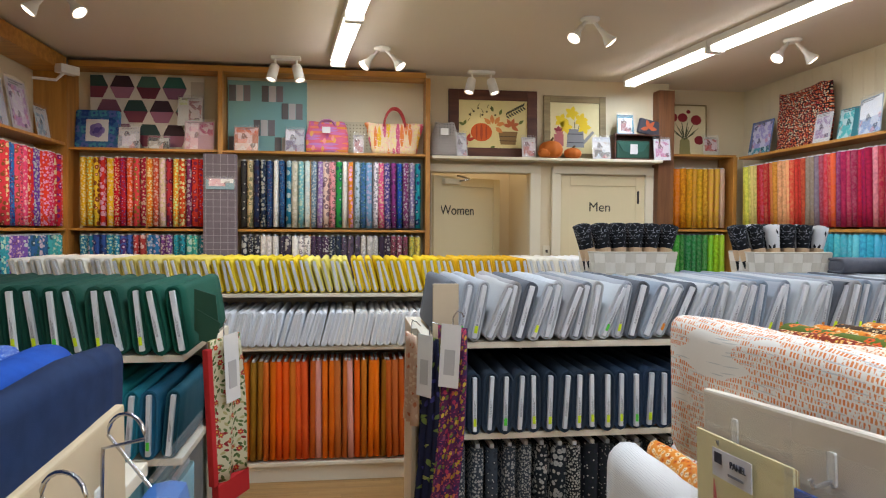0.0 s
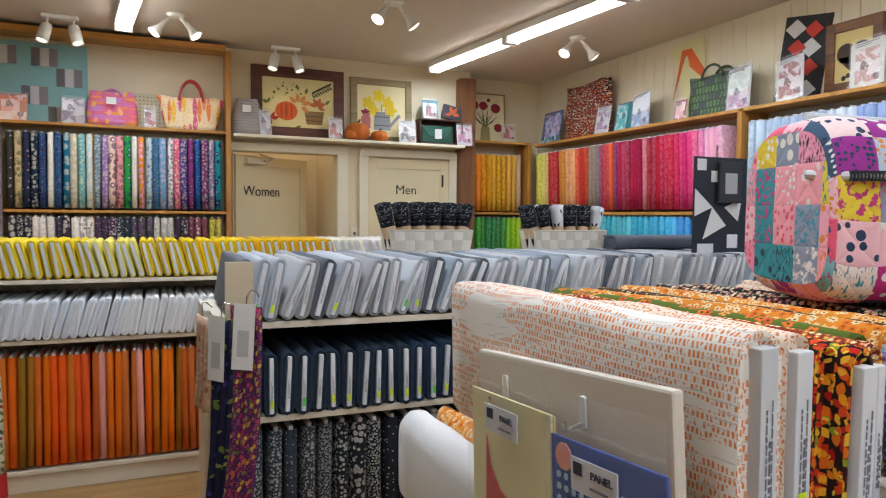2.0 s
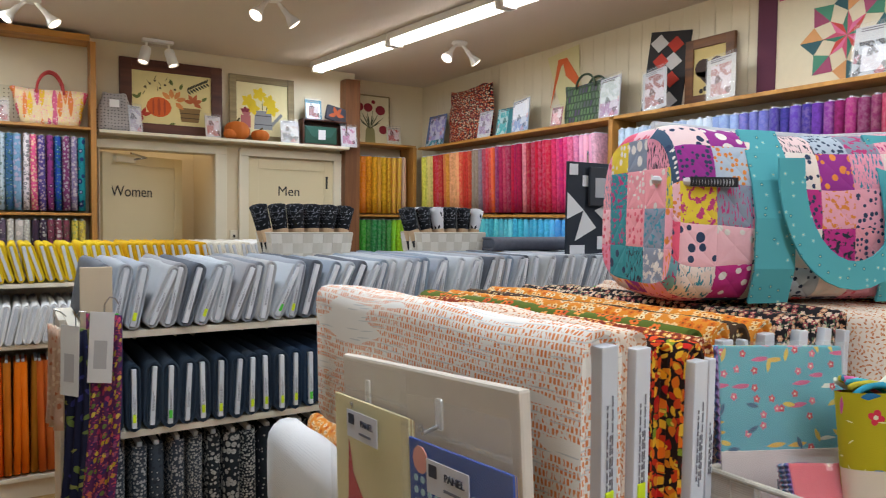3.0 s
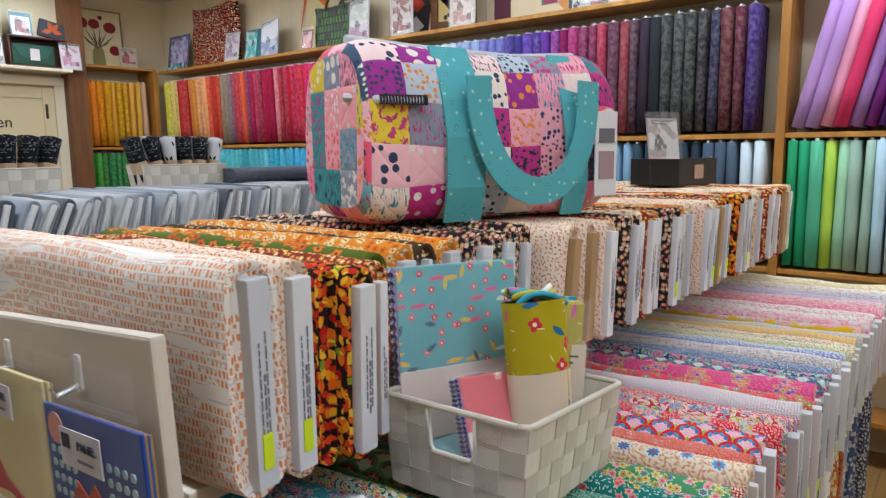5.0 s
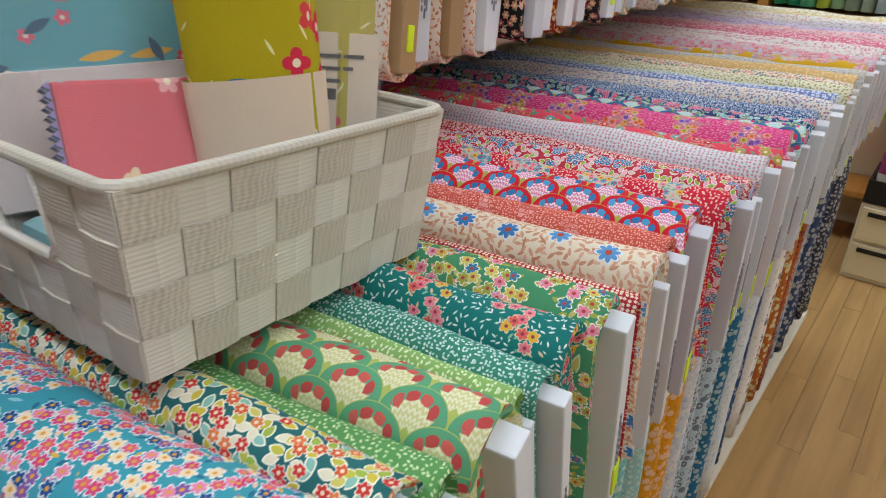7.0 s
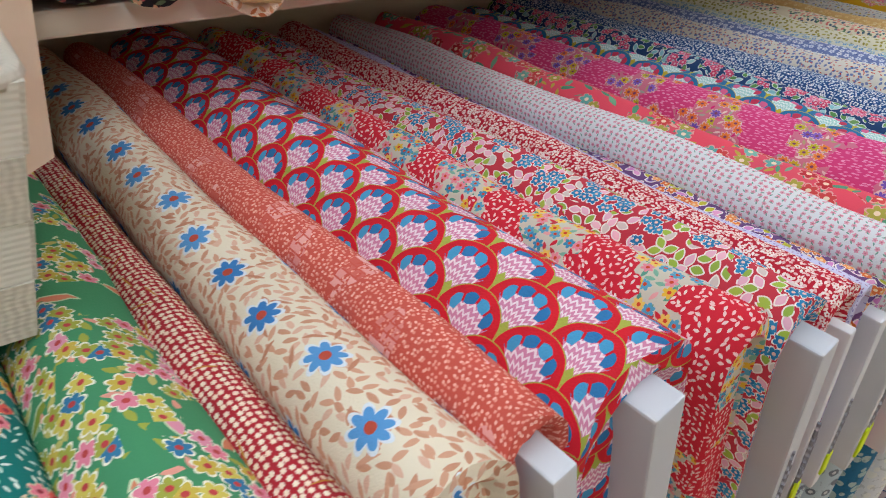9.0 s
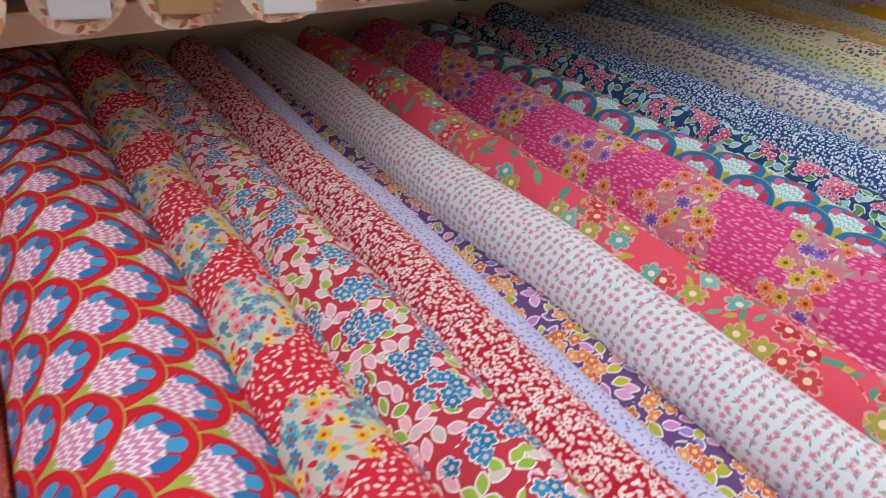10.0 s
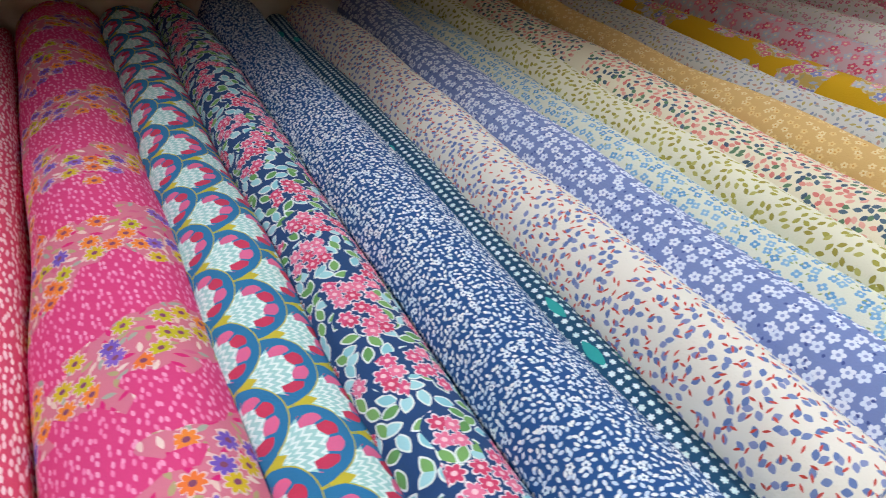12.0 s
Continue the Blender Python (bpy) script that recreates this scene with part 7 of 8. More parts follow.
album(BK @ pose(-0.014, 0.050, BZ, -6, -3, -23), 0.178, 0.212, 0.026, SCENIC, "turquoise scenic precut stack in a pale band")
album(BK @ pose(-0.048, -0.030, BZ - 0.012, -22, 2, -14), 0.10, 0.105, 0.016, CORALP, "small coral precut stack in clear wrap")
bundle(BK @ pose(0.074, -0.026, BZ, -2, 2, -38), 0.072, 0.165, ["m", "t", "m", "a", "m", "a", "t", "a"], "mustard and turquoise fabric bundle with a printed band", mats=MATS, bandh=0.66)
# rolled mustard bundle in front
rb = thing("fabric_bundle", BK @ pose(0.018, -0.036, BZ, -6, -4, -28) @ Matrix.Diagonal((0.80, 1.0, 1.03, 1)), "rolled mustard fabric bundle with turquoise edges", "fabric bundle", "fabric bundles")
b = bmesh.new()
lay = b.loops.layers.uv.verify()
prof = [(-0.045, 0.004), (-0.048, -0.012), (-0.04, -0.024), (-0.02, -0.03), (0.01, -0.031), (0.035, -0.028), (0.046, -0.018), (0.048, 0.0), (0.04, 0.012), (0.01, 0.014), (-0.025, 0.012)]
rr = [[b.verts.new((x * (1 + 0.08 * k / 6), y * (1 + 0.05 * k / 6), 0.028 * k)) for x, y in prof] for k in range(7)]
acc = 0.0
for k in range(6):
    for i in range(len(prof)):
        f = b.faces.new((rr[k][i], rr[k][(i + 1) % len(prof)], rr[k + 1][(i + 1) % len(prof)], rr[k + 1][i]))
        f.smooth = True
        for lp, (kk, ii) in zip(f.loops, ((k, i), (k, i + 1), (k + 1, i + 1), (k + 1, i))):
            lp[lay].uv = (ii * 0.02, kk * 0.028)
b.faces.new(rr[0][::-1])
part("outer_cloth", b, MUSTARD, rb)
for i, col in enumerate(("1f94ac", "c8b828", "3aa8b8", "d8649c", "1f86a0", "c8b828", "e0e0d0")):
    y = -0.022 + i * 0.0055
    pts = [(-0.040 + 0.088 * k / 6, y + 0.004 * math.sin(k * 1.1 + i), 0.166 + 0.010 * math.sin(k * 0.6 + 0.5 * i) + 0.002 * i) for k in range(7)]
    part("cloth_fold", tube_bm(pts, 0.0038, 8), paint(col), rb, smooth=True)
bm = lathe_bm([(0.051, 0.0), (0.054, 0.085)], 20, cap=False)
for v in bm.verts:
    v.co.y = v.co.y * 0.47 - 0.010
part("paper_band", bm, paint("dfc9b0"), rb, smooth=True)

# white and pink bundles beside the basket
DOTG = fabric("white_grey_dots", "d9dbe0", P(60, .26, 8, "b4b4b8 a8a8ac", eye="b0b0b4", rand=.05, seed=3), fine=3.0)
PINKS = fabric("pink_gingham", "e08aa4", ("bars", dict(rate=110, c1="ecc0cc", c2="e6a8b8", width=1.0, gap=.25, cut=.2)))
BLUEP = fabric("pale_blue_bloom", "dfe6ea", P(30, .4, 5, "b8d0dc e8c0cc", seed=4))
STRP = fabric("white_pink_stripe", "dedce0", ("bars", dict(rate=70, c1="e0a0b0", c2="eeeaea", width=20, gap=.3, cut=.2)))
MB = {"d": DOTG, "p": PINKS, "b": BLUEP, "s": STRP}
seq = "ddspbdps"
for i, (x, y, rz, ln, hh) in enumerate(((0.775, 0.500, 30, -24, 0.105), (0.712, 0.515, 24, -24, 0.105), (0.772, 0.59, 26, -26, 0.10), (0.715, 0.62, 22, -26, 0.10), (0.785, 0.66, 24, -30, 0.095), (0.735, 0.72, 22, -30, 0.09))):
    zz = 1.012 if x > 0.79 else 1.004
    bundle(pose(x, y, zz, ln, 0, -rz), 0.068, hh * 0.95, list(seq[i % 3:] + seq[:i % 3]), "white, grey dot and pink fabric bundle in a paper band", mats=MB)

# pile under the first bundles
me = mesh_of("bolt_cloth", bolt_cloth(0.10, R, length=0.575, height=0.20, along=12, around=8, wob=0.003), DOTG)
bolt(pose(0.850, 0.44, 0.808, 0, -10, 6), 0.10, "ffffff", "white dotted cotton bolt under the bundles", "floral bolts on the near stand", None, R, core="fat", mesh=me)


# ---- patchwork travel bag on the top shelf ----
def travel_bag(m):
    L_, D_, H_ = 0.51, 0.25, 0.30
    b = thing("patchwork_bag", m, "quilted patchwork travel bag with aqua straps on the bolts", "travel bag")
    t = Tree("patchwork_quilting", 0.85)
    uv = t.uv()
    pc = t.vec("MULTIPLY", uv, (15.6, 15.6, 0))
    o = t.voronoi(t.vec("ADD", pc, (0.5, 0.5, 0)), 0.0)
    wn = t.nt.nodes.new("ShaderNodeTexWhiteNoise")
    wn.noise_dimensions = "2D"
    t.put(wn.inputs["Vector"], t.vec("FLOOR", pc))
    rr_, gg_, bb_ = t.xyz(wn.outputs["Color"])
    ground = t.pick(rr_, "c02a80 ee9cb2 ecdcd2 2f8c94 e8cc3a 8a94a6 ee5a58 2a3a52 f0d2d0 9a2a8c f0a0a8 e88aa4 7ab8c4 ea5a78 3a526a f2bcc4 f0a8b8 b8c4d0".split())
    alt = t.pick(gg_, "e8e0d8 e05a70 2a3c5a e88a3a c83a7a dcd4cc 3a8ca0 1f2a3a".split())
    sc = t.vec("SCALE", uv, t.math("MULTIPLY_ADD", bb_, 70.0, 38.0))
    v2 = t.voronoi(sc, 0.8)
    r2, g2, b2 = t.xyz(v2["Color"])
    motif = t.math("MULTIPLY", t.math("LESS_THAN", v2["Distance"], t.math("MULTIPLY_ADD", g2, 0.22, 0.18)), t.math("GREATER_THAN", r2, 0.35))
    blot = t.math("GREATER_THAN", t.noise(t.vec("ADD", uv, t.vec("SCALE", wn.outputs["Color"], 9.0)), 95.0, 3.0), 0.55)
    stroke = t.math("GREATER_THAN", t.noise(t.vec("MULTIPLY", uv, (260.0, 70.0, 1.0)), 1.0, 1.0), 0.58)
    busy = t.mix(t.math("GREATER_THAN", bb_, 0.5), blot, stroke)
    motif = t.mix(t.math("GREATER_THAN", gg_, 0.45), motif, busy)
    col = t.mix(motif, ground, alt)
    fx, fy, _ = t.xyz(t.vec("FRACTION", pc))
    dg = t.math("MINIMUM", t.math("ABSOLUTE", t.math("SUBTRACT", fx, fy)), t.math("ABSOLUTE", t.math("SUBTRACT", t.math("ADD", fx, fy), 1.0)))
    seam = t.math("MINIMUM", t.math("MINIMUM", fx, t.math("SUBTRACT", 1.0, fx)), t.math("MINIMUM", fy, t.math("SUBTRACT", 1.0, fy)))
    puff = t.math("MINIMUM", t.math("MULTIPLY", dg, 4.0), t.math("MULTIPLY", seam, 5.0))
    puff = t.math("MINIMUM", puff, 1.0)
    t.bump(t.math("ADD", t.math("POWER", puff, 0.5), t.math("MULTIPLY", t.noise(uv, 60.0, 2.0), 0.5)), 0.35, 0.005)
    mat = t.done(col)
    bm = bmesh.new()
    lay = bm.loops.layers.uv.verify()
    nx, na = 36, 40
    rows = []
    for j in range(nx + 1):
        f = j / nx
        x = -L_ / 2 + L_ * f
        e = min(f, 1 - f) * L_
        rnd = 1.0 if e > 0.06 else (0.80 + 0.20 * math.sqrt(max(0.0, 1 - (1 - e / 0.06) ** 2)))
        row = []
        for i in range(na):
            a = 2 * math.pi * i / na
            c, s = math.cos(a), math.sin(a)
            y = D_ / 2 * math.copysign(abs(c) ** 0.52, c) * (0.93 + 0.07 * rnd)
            z = H_ / 2 + H_ / 2 * math.copysign(abs(s) ** (0.62 if s > 0 else 0.35), s) * rnd
            y *= 1 - 0.22 * max(0, (z / H_ - 0.45))
            z = z * (1 - 0.05 * math.sin(f * 3.14) * (1 if s > 0 else 0))
            k = 0.006 * noise.noise((x * 10, y * 10, z * 10))
            row.append(bm.verts.new((x + k, y + k, max(0.0, z + (k if s > -0.8 else 0)))))
        rows.append(row)
    per = [0.0]
    mid = rows[nx // 2]
    for i in range(1, na + 1):
        per.append(per[-1] + (mid[i % na].co - mid[i - 1].co).length)
    for j in range(nx):
        for i in range(na):
            f = bm.faces.new((rows[j][i], rows[j + 1][i], rows[j + 1][(i + 1) % na], rows[j][(i + 1) % na]))
            f.smooth = True
            for lp, (jj, ii) in zip(f.loops, ((j, i), (j + 1, i), (j + 1, i + 1), (j, i + 1))):
                lp[lay].uv = (3 + L_ * jj / nx, 3 + per[ii])
    for row, sg in ((rows[0], 1), (rows[-1], -1)):
        f = bm.faces.new(row if sg > 0 else row[::-1])
        for lp in f.loops:
            lp[lay].uv = (6 + lp.vert.co.y, 6 + lp.vert.co.z)
    bmesh.ops.recalc_face_normals(bm, faces=bm.faces)
    part("body", bm, mat, b)
    strapm = fabric("aqua_strap_cotton", "5ab0b8", P(60, .2, 5, "3f8c98 8acace", keep=.4, seed=3), fine=1)

    def strap(pts, wd, name):
        """A flat webbing band along pts: (x, y, z) centre line, width along x."""
        q = bmesh.new()
        pv = [Vector(p) for p in pts]
        cols = []
        for i, p in enumerate(pv):
            d = (pv[min(i + 1, len(pv) - 1)] - pv[max(i - 1, 0)]).normalized()
            side = d.cross(Vector((0, -1, 0)))
            side = side.normalized() if side.length > 0.2 else Vector((1, 0, 0))
            nrm = side.cross(d).normalized()
            cols.append([q.verts.new(p + side * wd / 2 + nrm * 0.002), q.verts.new(p - side * wd / 2 + nrm * 0.002), q.verts.new(p - side * wd / 2 - nrm * 0.002), q.verts.new(p + side * wd / 2 - nrm * 0.002)])
        for r0, r1 in zip(cols, cols[1:]):
            for k in range(4):
                q.faces.new((r0[k], r0[(k + 1) % 4], r1[(k + 1) % 4], r1[k]))
        q.faces.new(cols[0])
        q.faces.new(cols[-1][::-1])
        bmesh.ops.recalc_face_normals(q, faces=q.faces)
        q.normal_update()
        part(name, uv_box(q), strapm, b)

    yf = -D_ / 2 - 0.005
    for xs, wd_ in ((-0.080, 0.072), (0.152, 0.050)):
        strap([(xs, yf + 0.012, 0.004), (xs, yf - 0.003, 0.06), (xs, yf - 0.003, 0.14), (xs, yf + 0.010, 0.20), (xs, yf + 0.030, 0.245), (xs, yf + 0.055, 0.285)], wd_, "strap")
    # the handle hangs in a loop down the front
    loop = []
    for k in range(17):
        a = math.pi * k / 16
        loop.append((0.0525 - 0.115 * math.cos(a), yf - 0.012 - 0.012 * math.sin(a), 0.235 - 0.185 * math.sin(a) ** 0.8))
    strap(loop, 0.046, "handle")
    part("zip", tube_bm([(-L_ / 2 + 0.02, -0.02, H_ * 0.985), (-0.1, -0.015, H_ * 0.965), (0.1, -0.01, H_ * 0.955), (L_ / 2 - 0.02, -0.02, H_ * 0.985)], 0.007), paint("c8c8cc"), b)
    part("zip", tube_bm([(-L_ / 2 - 0.004, -0.07, 0.20), (-L_ / 2 + 0.03, -D_ / 2 + 0.006, 0.195), (-L_ / 2 + 0.10, -D_ / 2 - 0.001, 0.195)], 0.007), paint("d0d0d4"), b)
    for k in range(16):
        f = k / 15
        part("zip_stripe", box_bm(-L_ / 2 + 0.028 + 0.075 * f, -L_ / 2 + 0.0305 + 0.075 * f, -D_ / 2 - 0.009 + 0.006 * (1 - f), -D_ / 2 + 0.002, 0.188, 0.203, 0), paint("2a2a30"), b)
    tg = part("price_tag", box_bm(0.184, 0.236, yf - 0.016, yf - 0.013, 0.035, 0.185, 0.001), paint("e2e2e4"), b)
    part("tag_print", poly_bm(rect(0.192, 0.065, 0.228, 0.115), yf - 0.0175, yf - 0.0162), paint("a88a90"), tg)
    part("tag_print", poly_bm(rect(0.192, 0.13, 0.228, 0.155), yf - 0.0175, yf - 0.0162), paint("6a6a70"), tg)


travel_bag(pose(1.366, 0.966, 1.318, 0, 0, -20))

# ---- pattern board at the end of the near stand ----
bd = thing("display_board", pose(0.655, 0.945, 0.73, 0, -5, -90), "beige foam board with two hung fabric panels", "display board")
part("board", box_bm(-0.22, 0.22, 0, 0.016, 0, 0.53, 0.004), paint("d9cebf"), bd)
for x_ in (-0.13, 0.065):
    hk = part("hook", box_bm(x_ - 0.007, x_ + 0.007, -0.003, 0, 0.462, 0.500, 0.003), M_WHITE, bd)
    part("peg", tube_bm([(x_, 0, 0.468), (x_, -0.025, 0.462), (x_, -0.028, 0.472)], 0.003), M_CHROME, hk)


def panel_pack(m, w, h, ground, label):
    """A folded printed panel in a clear bag with a hang strip and a printed sticker."""
    p = thing("fabric_panel_pack", m, label, "fabric panel", "fabric panel packs")
    for i in range(4):
        part("folded_cloth", box_bm(-w / 2 + 0.002 * i, w / 2 - 0.003 * i, 0.004 * i, 0.004 * i + 0.0035, 0, h - 0.002 * i, 0.0015), paint(ground if i in (0, 2) else "a8844a"), p)
    st = part("sticker", poly_bm(rect(-w * 0.24, h * 0.78, w * 0.18, h * 0.94), -0.0075, -0.0065), paint("d8dae4"), p)
    letters("PANEL", 0.0115, st, pose(w * 0.045, -0.0078, h * 0.865, 90), paint("3a3c4c"))
    part("sticker_line", poly_bm(rect(-w * 0.06, h * 0.815, w * 0.1, h * 0.828), -0.0085, -0.0076), paint("7a7c8c"), st)
    part("sticker_mark", poly_bm(rect(-w * 0.21, h * 0.86, -w * 0.13, h * 0.92), -0.0085, -0.0076), paint("3a3c4c"), st)
    s = part("plastic_bag", box_bm(-w / 2 - 0.006, w / 2 + 0.006, -0.0062, -0.005, -0.004, h + 0.05, 0), M_FILM, p)
    s.visible_shadow = False
    part("bag_seam", box_bm(-w / 2 - 0.006, w / 2 + 0.006, -0.0064, -0.004, h + 0.012, h + 0.016, 0), M_FILM, p)
    return p


pk = panel_pack(pose(0.628, 1.048, 0.962, 0, -4, -90) @ Matrix.Diagonal((1.12, 1, 1.10, 1)), 0.20, 0.215, "e4d9a4", "cream folded panel with a red curve and leaf sprigs")
art(pk, "red_curve", [[(-0.06, 0.07), (-0.055, 0.16), (-0.045, 0.12), (-0.02, 0.095), (0.08, 0.065), (0.08, 0.055), (-0.01, 0.08), (-0.04, 0.078)]], -0.001, "c02a2c")
art(pk, "leaf_rings", [ring(0.05, 0.055 - 0.03 * k, 0.014, 10) for k in range(2)] + [ring(0.015, 0.02, 0.014, 10), ring(0.06, 0.0 + 0.012, 0.012, 10)], -0.001, "8c9434")
art(pk, "inset", [rect(-0.078, 0.0, 0.005, 0.068)], -0.001, "ece6d4")
art(pk, "inset_marks", [leafshape(-0.06 + 0.022 * (k % 3), 0.012 + 0.024 * (k // 3), 0.016, 0.006, 60 + 50 * k) for k in range(6)], -0.0022, "8a2c2c")
pk = panel_pack(pose(0.628, 0.828, 0.958, 0, -5, -90) @ Matrix.Diagonal((1.18, 1, 1.10, 1)), 0.175, 0.215, "0c46a2", "blue folded panel with orange and yellow folk shapes")
art(pk, "dots", [ring(-0.072 + 0.013 * (k % 4), 0.135 + 0.013 * (k // 4), 0.004, 6) for k in range(16)] + [ring(0.032 + 0.013 * (k % 4), 0.125 + 0.013 * (k // 4), 0.0042, 6) for k in range(20)], -0.001, "a8d0e0")
art(pk, "orange_shape", [[(-0.05, 0.0), (-0.055, 0.07), (-0.045, 0.13), (-0.03, 0.152), (-0.012, 0.140), (0.002, 0.155), (0.018, 0.138), (0.026, 0.148), (0.03, 0.10), (0.015, 0.05), (0.01, 0.0)]], -0.001, "d8482c")
art(pk, "dark_shape", [[(-0.045, 0.06), (-0.04, 0.115), (-0.012, 0.11), (-0.002, 0.08), (-0.02, 0.05)]], -0.0022, "1c2030")
art(pk, "eye", [ring(-0.02, 0.088, 0.007, 10)], -0.0034, "e8e4dc")
art(pk, "yellow_leaf", [leafshape(0.045, 0.06, 0.07, 0.03, a) for a in (60, 100)] + [leafshape(0.05, 0.03, 0.055, 0.03, 80), leafshape(0.03, 0.015, 0.05, 0.026, 120), leafshape(-0.072, 0.06, 0.05, 0.014, 90), leafshape(-0.072, 0.10, 0.03, 0.012, 50)], -0.0022, "d0a02c")
art(pk, "pink_spot", [ring(-0.062, 0.195, 0.015, 10)], -0.001, "e89a8c")

# board with wire hooks across the aisle
bd = thing("display_board", pose(-0.190, 1.085, 0.70, 0, -2, 90), "beige foam board with wire hooks and blue packs", "display board")
part("board", box_bm(-0.20, 0.17, 0, 0.016, 0, 0.525, 0.004), paint("cdb795"), bd)
for x_ in (0.06, -0.13):
    pts = [(x_, -0.004, 0.40), (x_, -0.008, 0.50)] + [(x_ + 0.02 * k / 10, -0.033 - 0.025 * math.cos(math.pi * k / 10), 0.510 + 0.030 * math.sin(math.pi * k / 10)) for k in range(11)] + [(x_ + 0.02, -0.058, 0.44)]
    part("wire_hook", tube_bm(pts, 0.0026), M_CHROME, bd)
    part("hook_plate", box_bm(x_ - 0.012, x_ + 0.012, -0.004, 0, 0.37, 0.45, 0.002), M_WHITE, bd)
pk = thing("fabric_panel_pack", pose(-0.085, 1.10, 0.925, 0, 0, 90), "blue folded cloth pack in a clear bag", "fabric panel", "fabric panel packs")
part("folded_cloth", box_bm(-0.085, 0.085, 0, 0.055, 0, 0.22, 0.024), fabric("denim_blue", "2f5c9c", ("mottle", dict(rate=14, c="3c6cac"))), pk)
s = part("plastic_bag", box_bm(-0.11, 0.11, -0.006, -0.004, 0, 0.30, 0), M_FILM, pk)
s.visible_shadow = False

# ---- cloths hung on the ends of the stands ----
def hung_cloth(m, w, h, mat, label, tag=True, folds=3):
    """A cloth hung in soft folds from a wire hook, with a paper tag."""
    c = thing("hanging_cloth", m, label, "hanging cloth", "cloths on the stand ends")
    bm = bmesh.new()
    lay = bm.loops.layers.uv.verify()
    n, k_ = 14, 10
    grid = []
    for j in range(k_ + 1):
        f = j / k_
        grid.append([[bm.verts.new((-w / 2 + w * i / n + 0.01 * math.sin(f * 4), s * 0.004 + 0.012 * math.sin(folds * 6.28 * i / n + f * 1.5) * (0.4 + 0.6 * f), -h * f)) for i in range(n + 1)] for s in (-1, 1)])
    for j in range(k_):
        for s in (0, 1):
            for i in range(n):
                q = (grid[j][s][i], grid[j + 1][s][i], grid[j + 1][s][i + 1], grid[j][s][i + 1])
                f = bm.faces.new(q if s == 0 else q[::-1])
                f.smooth = True
                for lp in f.loops:
                    lp[lay].uv = (lp.vert.co.x, lp.vert.co.z)
        for i in (0, n):
            bm.faces.new((grid[j][0][i], grid[j][1][i], grid[j + 1][1][i], grid[j + 1][0][i]))
    for j in (0, k_):
        for i in range(n):
            bm.faces.new((grid[j][0][i], grid[j][0][i + 1], grid[j][1][i + 1], grid[j][1][i]))
    bmesh.ops.recalc_face_normals(bm, faces=bm.faces)
    part("cloth", bm, mat, c)
    part("wire_hook", tube_bm([(0.0, 0, -0.01), (0.0, 0, 0.03), (0.012, 0.0, 0.05), (0.026, 0.01, 0.045), (0.028, 0.025, 0.03)], 0.002), M_CHROME, c)
    if tag:
        tg = part("paper_tag", box_bm(-0.03, 0.035, -0.022, -0.020, -0.19, 0.01, 0.0005), paint("dcd8d4"), c)
        part("tag_print", poly_bm(rect(-0.015, -0.15, 0.02, -0.07), -0.0235, -0.0222), paint("b4b0ae"), tg)
    return c


XMAS = fabric("poinsettia_border", "c8bfa0", L(60, .5, .24, "5a6a3c 8a2c2c 6a7a48 a8a070 4a5a34", seed=4), P(42, .36, 6, "a82c2c b83a34", eye="d8b04a", keep=.35, seed=6), fine=1)
c_ = hung_cloth(pose(-0.245, 2.29, 1.16, 0, -4, 62), 0.135, 0.42, XMAS, "cream Christmas print cloth with red border hung on the stand", folds=1.5)
part("red_border", box_bm(-0.072, 0.072, -0.012, 0.012, -0.49, -0.42, 0.003), paint("b81c20"), c_)
part("red_border", box_bm(-0.086, -0.066, -0.010, 0.010, -0.42, -0.02, 0.003), paint("b81c20"), c_)
hung_cloth(pose(-0.26, 2.38, 0.80, 0, 0, 75), 0.16, 0.6, fabric("grey_garden", "8a8a8c", L(40, .46, .24, "c8c4c0 5a6a6a a87a84 3a4448", seed=4), fine=1), "grey and green garden print cloth hung low", tag=False)
VIOLET = fabric("violet_gold_garden", "5a2a50", L((46, 18), .5, .26, "b8962c 8a4a6c c86a4a 6a7a3c d8b84a 3a2a5c b03a5a", turn=.9, seed=4), L(60, .4, .2, "c85a5a a83a6a", keep=.5, seed=7), fine=2.0)
DARKG = fabric("dark_garden", "1f2038", L(18, .5, .2, "6a7a3c 3a3a78 8a8c4c", keep=.6, seed=5), fine=1.8)
hung_cloth(pose(0.440, 2.37, 1.17, 0, 3, -25), 0.095, 0.72, VIOLET, "violet and gold garden print cloth hung on the stand")
hung_cloth(pose(0.372, 2.42, 1.13, 0, 2, -50), 0.09, 0.62, DARKG, "dark navy garden print cloth hung on the stand")
hung_cloth(pose(0.325, 2.55, 1.12, 0, 0, -80), 0.14, 0.30, fabric("peach_print", "d8b49c", L(40, .4, .2, "c87a5a e8d0b8", seed=4), fine=1), "peach print cloth hung on the stand", tag=False)
eb = thing("display_board", pose(0.385, 2.44, 1.08, 0, 0, 0), "small beige board on the stand's end", "display board")
part("board", box_bm(0.0, 0.085, 0, 0.014, 0, 0.22, 0.003), paint("cbb89c"), eb)
fl = thing("cloth_flap", pose(-0.33, 2.30, 1.30), "loose dark green cloth corner hanging off the bolts", "cloth")
bm = bmesh.new()
poly_bm([(0, 0), (0.06, -0.02), (0.07, -0.13), (0.03, -0.15), (0.0, -0.12)], -0.003, 0.003, bm)
poly_bm([(0.01, -0.06), (0.075, -0.10), (0.06, -0.16), (0.015, -0.15)], -0.012, -0.006, bm)
part("cloth", bm, paint("16442f"), fl)

